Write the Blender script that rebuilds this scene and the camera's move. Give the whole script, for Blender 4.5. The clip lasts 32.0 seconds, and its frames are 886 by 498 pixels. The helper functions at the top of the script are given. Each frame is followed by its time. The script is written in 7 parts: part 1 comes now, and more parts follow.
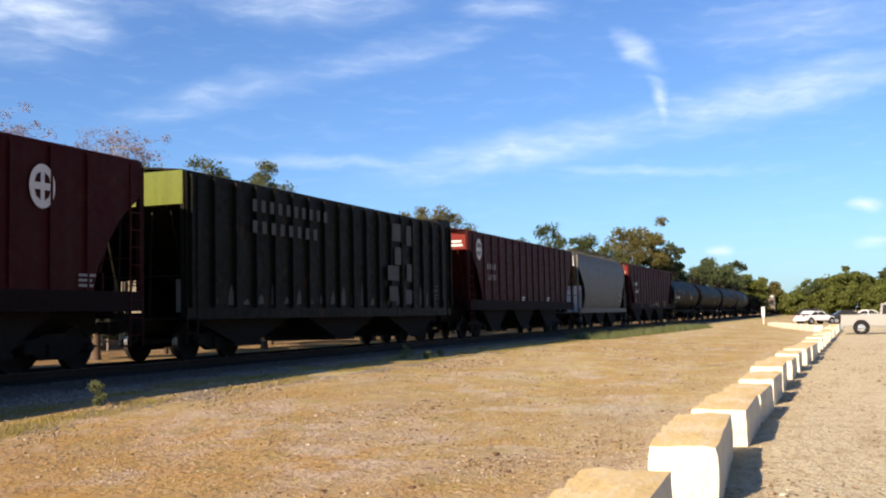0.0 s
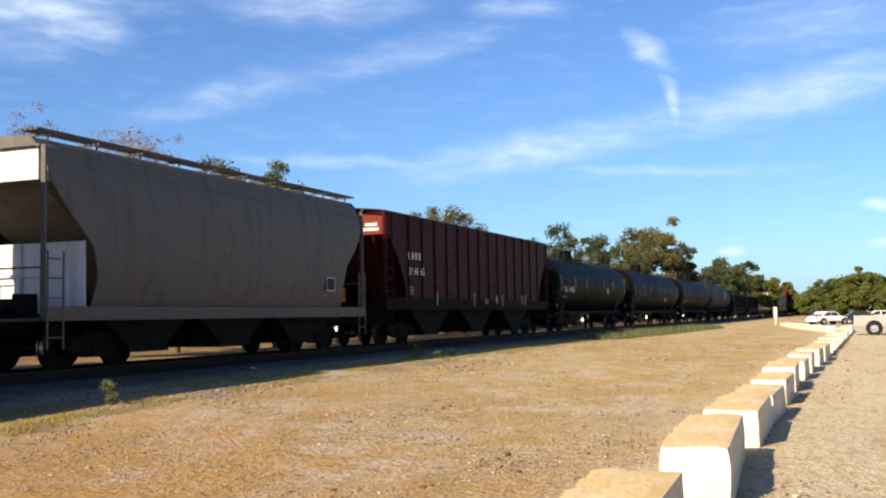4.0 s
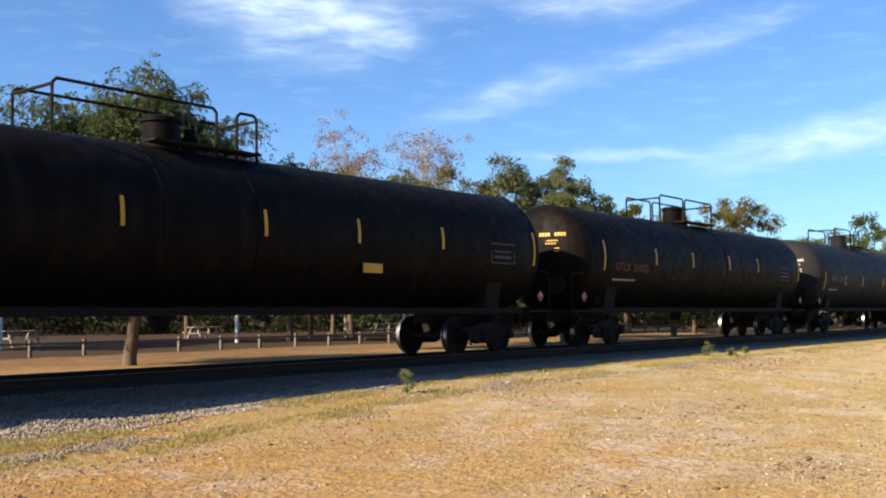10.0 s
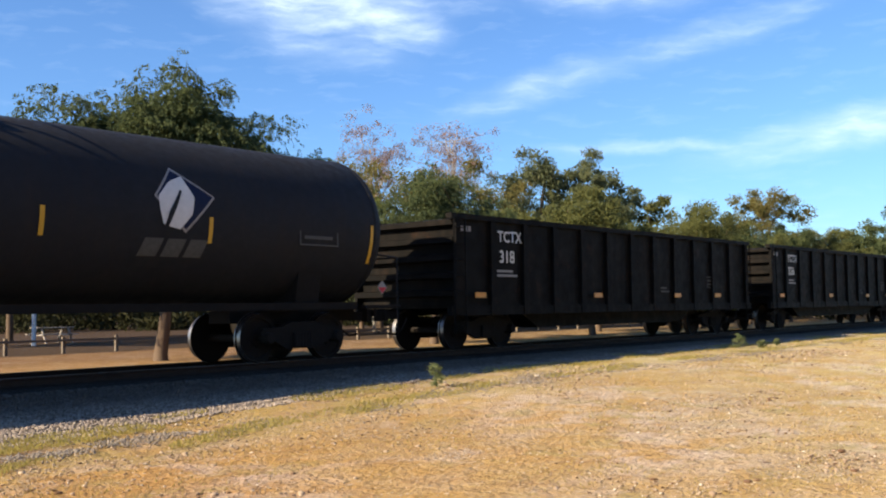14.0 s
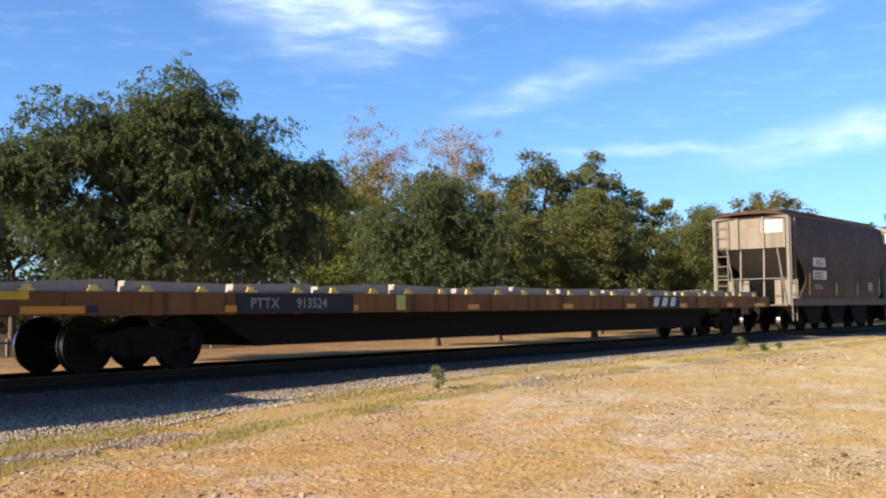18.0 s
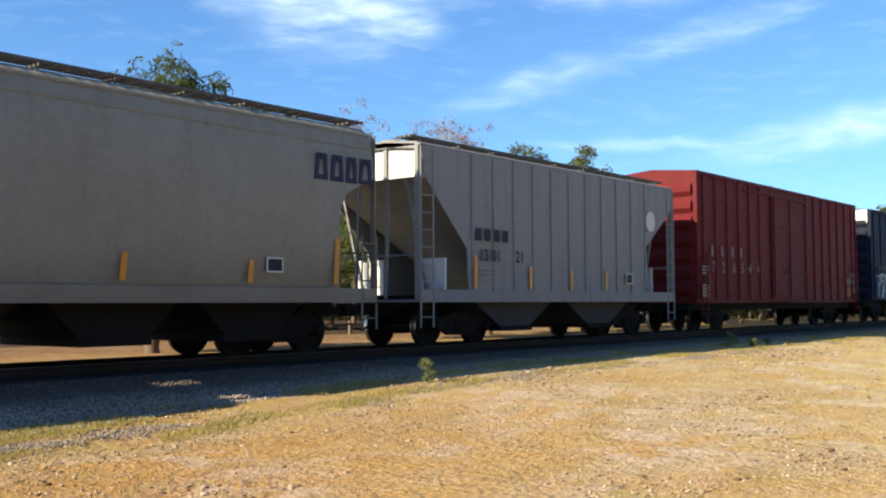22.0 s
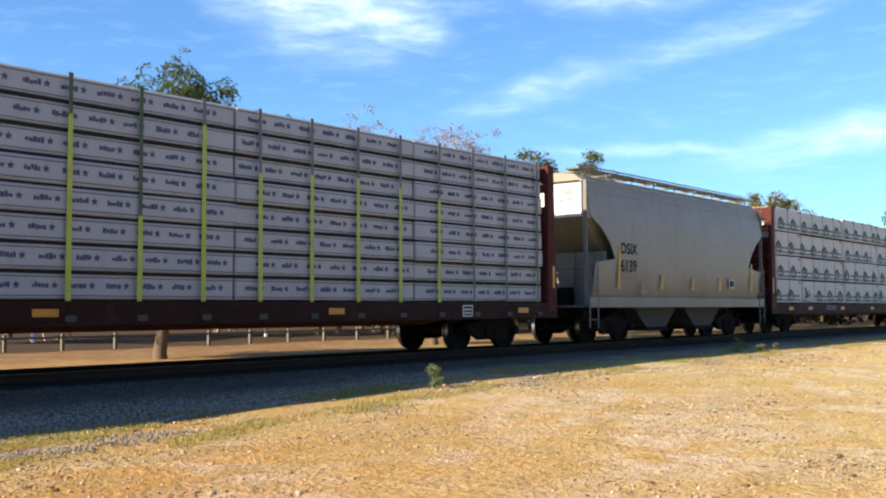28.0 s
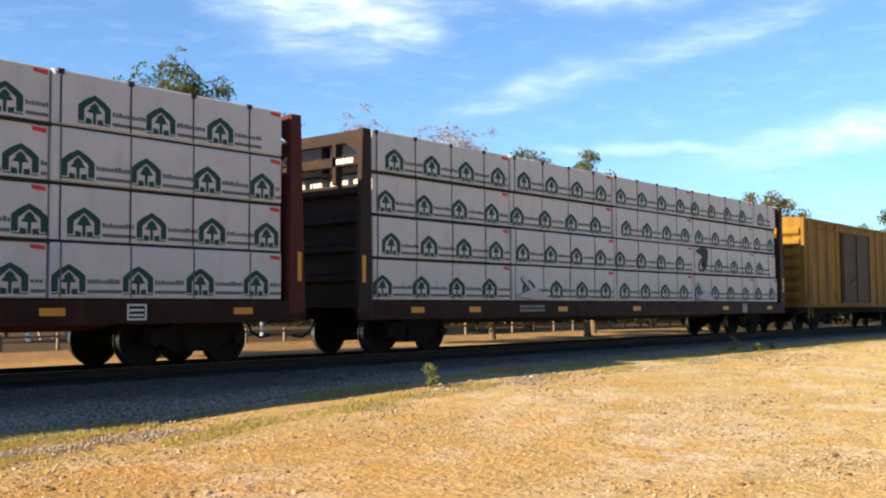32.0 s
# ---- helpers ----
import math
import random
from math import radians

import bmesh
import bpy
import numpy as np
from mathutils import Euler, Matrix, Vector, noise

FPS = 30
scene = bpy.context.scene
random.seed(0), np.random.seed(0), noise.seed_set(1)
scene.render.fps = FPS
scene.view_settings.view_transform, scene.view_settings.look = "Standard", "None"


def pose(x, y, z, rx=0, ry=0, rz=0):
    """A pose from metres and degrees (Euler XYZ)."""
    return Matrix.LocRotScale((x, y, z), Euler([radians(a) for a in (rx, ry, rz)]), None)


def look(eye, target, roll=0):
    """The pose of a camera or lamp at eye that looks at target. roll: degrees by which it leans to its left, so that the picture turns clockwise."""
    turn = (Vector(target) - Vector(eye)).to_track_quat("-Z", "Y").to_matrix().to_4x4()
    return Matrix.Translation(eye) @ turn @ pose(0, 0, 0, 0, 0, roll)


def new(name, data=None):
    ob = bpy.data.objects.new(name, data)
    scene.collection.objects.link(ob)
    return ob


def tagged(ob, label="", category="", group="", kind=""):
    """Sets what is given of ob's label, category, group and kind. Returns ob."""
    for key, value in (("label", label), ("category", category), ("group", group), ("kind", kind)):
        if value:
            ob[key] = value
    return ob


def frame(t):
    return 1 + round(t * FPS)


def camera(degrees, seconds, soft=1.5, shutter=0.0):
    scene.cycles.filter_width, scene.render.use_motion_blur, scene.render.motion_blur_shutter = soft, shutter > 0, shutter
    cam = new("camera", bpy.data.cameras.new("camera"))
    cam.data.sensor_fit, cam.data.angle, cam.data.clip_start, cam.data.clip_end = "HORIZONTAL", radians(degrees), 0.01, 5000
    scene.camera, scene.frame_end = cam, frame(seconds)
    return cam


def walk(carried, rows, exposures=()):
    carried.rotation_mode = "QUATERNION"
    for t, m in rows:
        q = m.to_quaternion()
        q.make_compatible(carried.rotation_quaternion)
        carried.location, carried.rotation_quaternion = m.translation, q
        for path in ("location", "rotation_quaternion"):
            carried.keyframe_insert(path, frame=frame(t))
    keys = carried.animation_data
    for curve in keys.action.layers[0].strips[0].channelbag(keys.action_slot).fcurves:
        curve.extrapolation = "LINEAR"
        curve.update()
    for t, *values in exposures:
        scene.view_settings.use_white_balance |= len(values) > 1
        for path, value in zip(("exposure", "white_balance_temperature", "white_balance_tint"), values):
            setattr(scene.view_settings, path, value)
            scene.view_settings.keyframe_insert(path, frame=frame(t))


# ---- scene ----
# x runs along the railway, y from the camera to the tracks, z up; the parking ground is z = 0.
EYE = Vector((0.0, 0.0, 1.6))
RAIL_Z = 0.65
TRACK_Y = 15.8
cam = camera(47.24, 32.0, soft=2.1)
# seconds, yaw, pitch, lean of the hand-held camera
PATH = [
    (0, -68.58, 3.81, 1.15), (0.5, -68.55, 3.83, 1.07), (1, -68.53, 3.83, 1.23), (1.5, -68.47, 3.82, 1.14),
    (2, -68.46, 3.79, 1.07), (2.5, -68.52, 3.75, 1.00), (4.5, -67.79, 3.85, 1.03), (5, -67.03, 3.87, 0.83),
    (5.5, -63.51, 3.68, 0.28), (6, -60.72, 3.77, 0.04), (6.5, -56.97, 3.77, 0.27), (7, -54.15, 4.17, 0.68),
    (7.5, -53.59, 4.25, 0.81), (8, -53.35, 4.23, 0.80), (8.5, -53.02, 4.14, 0.68), (9, -52.08, 3.87, 0.66),
    (9.5, -51.77, 3.77, 0.40), (10, -51.80, 3.73, 0.51), (10.5, -51.84, 3.75, 0.76), (11, -51.50, 3.78, 1.03),
    (11.5, -51.17, 3.75, 1.32), (12, -50.84, 3.72, 1.22), (12.5, -50.48, 3.70, 1.17), (13, -50.41, 3.73, 1.04),
    (13.5, -50.35, 3.63, 1.03), (14, -50.22, 3.40, 0.91), (14.5, -50.15, 3.52, 1.05), (16.5, -50.21, 3.51, 0.95),
    (17, -50.29, 3.42, 0.92), (17.5, -50.16, 3.47, 0.87), (18, -50.09, 3.52, 0.71), (18.5, -50.32, 3.35, 0.64),
    (19, -50.33, 3.36, 0.67), (19.5, -50.29, 3.36, 0.54), (20, -50.34, 3.25, 0.51), (20.5, -50.45, 3.18, 0.43),
    (21, -50.34, 3.17, 0.45), (21.5, -50.55, 3.12, 0.33), (22, -50.62, 3.13, 0.28), (22.5, -50.58, 3.20, 0.32),
    (23, -50.62, 3.17, 0.23), (23.5, -50.46, 3.24, 0.34), (24, -50.43, 3.22, 0.26), (24.5, -50.52, 3.14, 0.03),
    (25, -50.35, 3.31, 0.22), (25.5, -50.34, 3.38, 0.34), (26, -50.33, 3.42, 0.45), (26.5, -50.41, 3.38, 0.29),
    (28.5, -50.18, 3.46, 0.34), (29, -50.23, 3.40, 0.40), (29.5, -50.12, 3.35, 0.40), (30, -50.12, 3.36, 0.34),
    (30.5, -50.25, 3.34, 0.31), (31, -50.34, 3.31, 0.22), (31.5, -50.30, 3.36, 0.35), (32, -50.43, 3.40, 0.32),
]


def aim(yaw, pitch, lean):
    y, p = radians(yaw), radians(pitch)
    return look(EYE, EYE + Vector((-math.sin(y) * math.cos(p), math.cos(y) * math.cos(p), math.sin(p))), -lean)


# seconds, stops, kelvin, tint: the clip's camera opens up and turns bluer for a while
EXPOSURES = [(0, 1.04, 6900, 17), (5, 1.07, 6900, 15), (8, 1.25, 7000, 13), (13, 1.35, 6900, 12), (17, 1.40, 6800, 13), (20, 1.40, 6800, 10), (23.0, 1.42, 6800, 5), (23.8, 1.8, 7000, 8), (24.3, 1.9, 6300, 15), (24.6, 1.88, 5700, 26),
             (25.1, 2.03, 4850, 29), (25.9, 2.02, 5150, 24), (26.6, 1.72, 6300, 8), (28.5, 1.55, 6900, 7), (30, 1.52, 7000, 7), (31, 1.6, 7400, 8), (32, 1.62, 7700, 9)]
walk(cam, [(t, aim(a, b, c)) for t, a, b, c in PATH], EXPOSURES)

# metres that the train has gone, from its place at 20 s
RUN = [(0, -227.58), (2, -206.38), (4, -184.68), (6, -162.52), (8, -139.97), (10, -117.10), (12, -93.96), (14, -70.62), (16, -47.14), (18, -23.58), (20, 0.00), (22, 23.53), (24, 46.96), (26, 70.22), (28, 93.25), (30, 115.98), (32, 138.37)]

# ---- light ----
SUN_WAY = Vector((-1.6, 0.58, 1.0)).normalized()     # towards the sun
sun = new("sun", bpy.data.lights.new("sun", "SUN"))
sun.data.energy, sun.data.angle, sun.data.color = 4.5, radians(0.55), (1.0, 0.86, 0.64)
sun.matrix_world = look((0, 0, 60), Vector((0, 0, 60)) - SUN_WAY)
SKY_STRENGTH = 0.060

world = bpy.data.worlds.new("sky")
scene.world = world
world.use_nodes = True
wn, wl = world.node_tree.nodes, world.node_tree.links
wn.clear()


def wnode(kind, **kw):
    n = wn.new(kind)
    for k, v in kw.items():
        n.inputs[k].default_value = v
    return n


def wmath(op, a, b=None, c=None):
    n = wn.new("ShaderNodeMath")
    n.operation = op
    for i, v in enumerate((a, b, c)):
        if v is None:
            continue
        if isinstance(v, (int, float)):
            n.inputs[i].default_value = v
        else:
            wl.new(v, n.inputs[i])
    return n.outputs[0]


sky = wn.new("ShaderNodeTexSky")
sky.sky_type, sky.sun_disc = "NISHITA", False
sky.sun_elevation = math.asin(SUN_WAY.z)
sky.sun_rotation = math.atan2(SUN_WAY.x, SUN_WAY.y)
sky.air_density, sky.dust_density, sky.ozone_density = 1.0, 0.6, 2.0
coord = wn.new("ShaderNodeTexCoord")
sep = wn.new("ShaderNodeSeparateXYZ")
wl.new(coord.outputs["Generated"], sep.inputs[0])
az = wmath("MULTIPLY", wmath("ARCTAN2", sep.outputs[0], sep.outputs[1]), 57.2958)
el = wmath("MULTIPLY", wmath("ARCSINE", sep.outputs[2]), 57.2958)
comb = wn.new("ShaderNodeCombineXYZ")
wl.new(az, comb.inputs[0])
wl.new(el, comb.inputs[1])
# thin high cloud: streaks named by azimuth and elevation of their ends, half width, strength
STREAKS = [(35.5, 18.2, 50.8, 16.6, 2.0, .85), (43.5, 16.8, 51, 15.4, 1.15, .8), (38, 15.6, 49, 14.0, 1.0, .3),
           (49.5, 10.6, 63, 14.2, .8, .30), (59.0, 13.2, 73, 16.2, .75, .28), (54, 17.8, 68, 17.6, 1.2, .5),
           (55, 9.0, 69, 8.6, .32, .38), (64, 7.8, 83, 10.7, .95, .55), (77, 9.8, 97, 13.3, 1.05, .6),
           (78.3, 15.6, 81.2, 13.4, .55, .7), (80.5, 13.2, 81.5, 9.6, .4, .7), (72.5, 8.4, 87, 7.5, .25, .38),
           (82, 15.2, 95, 15.0, 1.4, .3), (69, 17.2, 76, 17.0, .6, .4), (44, 18.5, 60, 21, 2.5, .4),
           (90.3, 5.3, 92.6, 5.4, .28, 1.0), (83.2, 3.3, 84.8, 3.4, .25, .9), (90.5, 3.4, 92.4, 3.4, .25, .8),
           (20, 20, 45, 24, 3, .35), (60, 24, 90, 27, 3, .35)]
warp = wn.new("ShaderNodeTexNoise")
warp.inputs["Scale"].default_value, warp.inputs["Detail"].default_value = 0.35, 5
wl.new(comb.outputs[0], warp.inputs["Vector"])
wv = wn.new("ShaderNodeVectorMath")
wv.operation = "MULTIPLY_ADD"
wl.new(warp.outputs["Color"], wv.inputs[0])
wv.inputs[1].default_value = (1.8, 1.1, 0)
wv.inputs[2].default_value = (-0.9, -0.55, 0)
wadd = wn.new("ShaderNodeVectorMath")
wl.new(comb.outputs[0], wadd.inputs[0])
wl.new(wv.outputs[0], wadd.inputs[1])
total = None
for a1, e1, a2, e2, w, k in STREAKS:
    m = wn.new("ShaderNodeMapping")
    m.vector_type = "TEXTURE"
    m.inputs["Location"].default_value = ((a1 + a2) / 2, (e1 + e2) / 2, 0)
    m.inputs["Rotation"].default_value = (0, 0, math.atan2(e2 - e1, a2 - a1))
    m.inputs["Scale"].default_value = (math.hypot(a2 - a1, e2 - e1) / 2 * 1.25, w * 1.7, 1)
    wl.new(wadd.outputs[0], m.inputs["Vector"])
    ln = wn.new("ShaderNodeVectorMath")
    ln.operation = "LENGTH"
    wl.new(m.outputs[0], ln.inputs[0])
    mr = wn.new("ShaderNodeMapRange")
    mr.interpolation_type = "SMOOTHSTEP"
    wl.new(ln.outputs["Value"], mr.inputs["Value"])
    for key, v in (("From Min", 1.0), ("From Max", 0.0), ("To Min", 0.0), ("To Max", k * 0.8)):
        mr.inputs[key].default_value = v
    total = mr.outputs[0] if total is None else wmath("MAXIMUM", total, mr.outputs[0])
fibre_map = wnode("ShaderNodeMapping", Rotation=(0, 0, radians(12)), Scale=(0.28, 1.3, 1))
wl.new(wadd.outputs[0], fibre_map.inputs["Vector"])
fibre = wnode("ShaderNodeTexNoise", Scale=1.3, Detail=6.0, Roughness=0.56)
wl.new(fibre_map.outputs[0], fibre.inputs["Vector"])
fr = wnode("ShaderNodeMapRange", **{"From Min": 0.28, "From Max": 0.66, "To Min": 0.35, "To Max": 1.15})
wl.new(fibre.outputs["Fac"], fr.inputs["Value"])
veil = wnode("ShaderNodeMapRange", **{"From Min": 0.52, "From Max": 0.8, "To Min": 0.0, "To Max": 0.09})
wl.new(fibre.outputs["Fac"], veil.inputs["Value"])
cover = wmath("MINIMUM", wmath("ADD", wmath("MULTIPLY", total, fr.outputs[0]), veil.outputs[0]), 0.95)
skymix = wn.new("ShaderNodeMixRGB")
wl.new(cover, skymix.inputs["Fac"])
tint = wn.new("ShaderNodeMixRGB")
tint.blend_type = "MULTIPLY"
tint.inputs["Fac"].default_value = 1.0
tint.inputs["Color2"].default_value = (0.60, 0.94, 1.37, 1)
wl.new(sky.outputs[0], tint.inputs["Color1"])
wl.new(tint.outputs[0], skymix.inputs["Color1"])
skymix.inputs["Color2"].default_value = (7.6, 9.3, 11.0, 1)
back = wnode("ShaderNodeBackground", Strength=SKY_STRENGTH)
wl.new(skymix.outputs[0], back.inputs["Color"])
wout = wn.new("ShaderNodeOutputWorld")
wl.new(back.outputs[0], wout.inputs["Surface"])

# ---- materials ----


class Nodes:
    """A small wrapper to write node trees in few lines."""

    def __init__(self, name):
        self.mat = bpy.data.materials.new(name)
        self.mat.use_nodes = True
        self.n, self.l = self.mat.node_tree.nodes, self.mat.node_tree.links
        self.b = self.n["Principled BSDF"]
        self.co = self.n.new("ShaderNodeTexCoord").outputs["Object"]

    def put(self, key, v, node=None):
        s = (node or self.b).inputs[key]
        if isinstance(v, bpy.types.NodeSocket):
            self.l.new(v, s)
        else:
            s.default_value = (*v, 1) if isinstance(v, tuple) and len(v) == 3 and s.type == "RGBA" else v

    def scaled(self, scale, turn=(0, 0, 0)):
        m = self.n.new("ShaderNodeMapping")
        self.l.new(self.co, m.inputs["Vector"])
        m.inputs["Scale"].default_value = scale
        m.inputs["Rotation"].default_value = turn
        return m.outputs[0]

    def noise(self, scale, detail=4, vec=None, rough=0.55):
        t = self.n.new("ShaderNodeTexNoise")
        self.l.new(vec or self.co, t.inputs["Vector"])
        t.inputs["Scale"].default_value, t.inputs["Detail"].default_value, t.inputs["Roughness"].default_value = scale, detail, rough
        return t.outputs["Fac"]

    def ramp(self, v, lo, hi, a=0.0, b=1.0):
        m = self.n.new("ShaderNodeMapRange")
        self.put("Value", v, m)
        for k, x in (("From Min", lo), ("From Max", hi), ("To Min", a), ("To Max", b)):
            m.inputs[k].default_value = x
        return m.outputs[0]

    def mix(self, f, a, b, kind="MIX"):
        m = self.n.new("ShaderNodeMixRGB")
        m.blend_type = kind
        self.put("Fac", f, m), self.put("Color1", a, m), self.put("Color2", b, m)
        return m.outputs[0]

    def math(self, op, a, b=0.0):
        m = self.n.new("ShaderNodeMath")
        m.operation = op
        for i, v in enumerate((a, b)):
            if isinstance(v, bpy.types.NodeSocket):
                self.l.new(v, m.inputs[i])
            else:
                m.inputs[i].default_value = v
        return m.outputs[0]

    def bump(self, h, strength, dist=0.02):
        m = self.n.new("ShaderNodeBump")
        m.inputs["Strength"].default_value, m.inputs["Distance"].default_value = strength, dist
        self.l.new(h, m.inputs["Height"])
        self.l.new(m.outputs[0], self.b.inputs["Normal"])

    def random(self):
        return self.n.new("ShaderNodeObjectInfo").outputs["Random"]

    def island(self):
        return self.n.new("ShaderNodeNewGeometry").outputs["Random Per Island"]

    def xyz(self):
        s = self.n.new("ShaderNodeSeparateXYZ")
        self.l.new(self.co, s.inputs[0])
        return s.outputs


def paint(name, col, fade=(0.4, 0.36, 0.3), fade_amount=0.25, rust=0.25, rough=0.55, streak=0.35, dust=0.0, spec=0.09, dent=0.25):
    """Weathered wagon paint: faded patches, rust bloom, dirt streaks that run down."""
    k = Nodes(name)
    big = k.noise(0.7, 5)
    c = k.mix(k.ramp(big, 0.4, 0.75, 0.0, fade_amount), col, fade)
    c = k.mix(k.ramp(k.noise(9, 5), 0.3, 0.8, 0.0, 0.35), c, tuple(x * 0.55 for x in col))
    run = k.noise(1.0, 5, k.scaled((3.2, 3.2, 0.22)))
    c = k.mix(k.ramp(run, 0.5, 0.8, 0.0, streak), c, (0.035, 0.026, 0.02))
    if dust:
        foot = k.ramp(k.math("ADD", k.xyz()[2], k.math("MULTIPLY", k.noise(0.8, 5, k.scaled((1, 1, 0.6))), 1.6)), 2.9, 1.9)
        c = k.mix(k.math("MULTIPLY", foot, dust), c, (0.17, 0.135, 0.10))
    spots = k.math("MULTIPLY", k.ramp(k.noise(2.1, 8, rough=0.72), 0.56, 0.68), rust)
    c = k.mix(spots, c, (0.11, 0.045, 0.02))
    k.put("Base Color", c)
    k.put("Roughness", k.ramp(k.noise(5, 4), 0.3, 0.8, rough - 0.05, rough + 0.25))
    k.put("Specular IOR Level", spec)
    k.bump(k.noise(1.4, 5), dent, 0.03)
    return k.mat


def plain(name, col, rough=0.6, metal=0.0, vary=0.3, scale=6.0):
    k = Nodes(name)
    c = k.mix(k.ramp(k.noise(scale, 5), 0.3, 0.75, 0.0, vary), col, tuple(x * 0.45 for x in col))
    k.put("Base Color", k.mix(k.ramp(k.noise(scale * 6, 3), 0.4, 0.7, 0.0, vary * 0.6), c, tuple(min(1, x * 1.3) for x in col)))
    k.put("Roughness", k.ramp(k.noise(scale * 2, 3), 0.3, 0.8, max(0.05, rough - 0.1), min(1, rough + 0.12)))
    k.put("Metallic", metal)
    if rough > 0.5:
        k.put("Specular IOR Level", 0.12)
    return k.mat


def leafy(name, col, col2, dark=0.5):
    k = Nodes(name)
    r = k.island()
    c = k.mix(r, col, col2)
    c = k.mix(k.ramp(k.noise(0.5, 3), 0.35, 0.7, 0.0, dark * 0.6), c, tuple(x * 0.5 for x in col))
    k.put("Base Color", c), k.put("Roughness", 0.75), k.put("Specular IOR Level", 0.12)
    t = k.n.new("ShaderNodeBsdfTranslucent")
    k.l.new(c, t.inputs["Color"])
    m = k.n.new("ShaderNodeMixShader")
    m.inputs[0].default_value = 0.42
    k.l.new(k.b.outputs[0], m.inputs[1])
    k.l.new(t.outputs[0], m.inputs[2])
    k.l.new(m.outputs[0], k.n["Material Output"].inputs["Surface"])
    return k.mat


def ground_material():
    """Tan dirt with orange straw, grey gravel and greenish grass in patches; gravelly by the parking ground."""
    k = Nodes("dry_ground")
    x, y, z = k.xyz()
    wide = k.scaled((0.8, 1.0, 1))

    def cells(scale):
        v = k.n.new("ShaderNodeTexVoronoi")
        k.l.new(k.co, v.inputs["Vector"])
        v.inputs["Scale"].default_value = scale
        s = k.n.new("ShaderNodeSeparateXYZ")
        k.l.new(v.outputs["Color"], s.inputs[0])
        return v.outputs["Distance"], s.outputs[0], s.outputs[1]

    dirt = k.mix(k.ramp(k.noise(0.9, 6, rough=0.62), 0.35, 0.68), (0.40, 0.262, 0.165), (0.51, 0.385, 0.275))
    straw = k.mix(k.ramp(k.noise(2.3, 5), 0.3, 0.7), (0.44, 0.265, 0.095), (0.42, 0.30, 0.12))
    c = k.mix(k.ramp(k.noise(0.55, 7, wide, 0.68), 0.47, 0.56, 0.0, 0.9), dirt, straw)
    # strips beside the bank: grass, gravel, grass again, then bare ground
    toe = k.math("ADD", k.math("ADD", k.ramp(x, 6.0, 15.0, 0.0, 1.1), 11.45), k.math("MULTIPLY", k.math("MINIMUM", x, 40.0), 0.012))
    wobble = k.math("SUBTRACT", k.noise(0.9, 6, rough=0.65), 0.5)
    d = k.math("ADD", k.math("SUBTRACT", toe, y), k.math("MULTIPLY", wobble, 1.6))
    e = k.math("ABSOLUTE", k.math("ADD", k.math("SUBTRACT", k.math("ADD", k.math("MULTIPLY", x, 0.02), 10.42), y), k.math("MULTIPLY", wobble, 1.5)))
    verge = k.ramp(d, 3.2, 2.0)
    c = k.mix(k.math("MULTIPLY", verge, k.ramp(k.noise(1.6, 6, rough=0.65), 0.3, 0.6, 0.3, 0.85)), c, k.mix(k.noise(4, 5), (0.34, 0.285, 0.08), (0.42, 0.31, 0.10)))
    strip = k.math("MULTIPLY", k.ramp(e, 0.34, 0.18), k.ramp(k.noise(1.1, 4), 0.36, 0.5))
    patch = k.ramp(k.noise(0.47, 6, wide, 0.65), 0.53, 0.63)
    stony = k.math("MAXIMUM", strip, k.math("MULTIPLY", patch, k.ramp(d, 9.0, 3.0, 0.3, 1.0)))
    c = k.mix(k.math("MULTIPLY", stony, 0.75), c, k.mix(k.noise(5, 4), (0.36, 0.29, 0.215), (0.47, 0.40, 0.325)))
    gravel = k.mix(k.ramp(k.noise(30, 5), 0.3, 0.7), (0.40, 0.325, 0.21), (0.64, 0.54, 0.38))
    park = k.ramp(k.math("ADD", y, k.math("MULTIPLY", k.noise(1.2, 4), 1.2)), 1.75, 1.35)
    c = k.mix(park, c, gravel)
    far = k.ramp(y, 20.5, 22.5)
    c = k.mix(far, c, k.mix(k.ramp(k.noise(0.6, 5), 0.4, 0.65), (0.20, 0.105, 0.050), (0.28, 0.175, 0.088)))
    # worn patches: x, y, half length, half width
    edge = k.math("MULTIPLY", k.math("SUBTRACT", k.noise(1.1, 6, rough=0.65), 0.5), 2.6)

    def patches(spots):
        m = None
        for px, py, rx, ry in spots:
            u = k.math("POWER", k.math("DIVIDE", k.math("SUBTRACT", x, px), rx), 2.0)
            v = k.math("POWER", k.math("DIVIDE", k.math("SUBTRACT", y, py), ry), 2.0)
            q = k.ramp(k.math("ADD", k.math("ADD", u, v), edge), 1.25, 0.55)
            m = q if m is None else k.math("MAXIMUM", m, q)
        return m
    orange = patches([(14.1, 8.7, 1.8, 0.45), (5.6, 8.4, 1.8, 0.8), (9.3, 8.6, 1.3, 0.5), (9.6, 3.1, 1.2, 0.6), (21.0, 6.2, 3.2, 0.9), (32.6, 6.7, 8.0, 1.4)])
    c = k.mix(k.math("MULTIPLY", orange, 0.75), c, k.mix(k.noise(3, 5), (0.44, 0.235, 0.055), (0.41, 0.28, 0.09)))
    rubble = patches([(17.5, 10.9, 4.5, 0.8), (15.3, 7.0, 2.2, 0.8), (10.2, 3.7, 1.1, 0.55), (26.5, 9.7, 3.0, 0.8), (8.4, 6.9, 0.5, 0.25), (16.6, 3.4, 2.2, 0.9), (9.6, 9.7, 1.4, 0.35)])
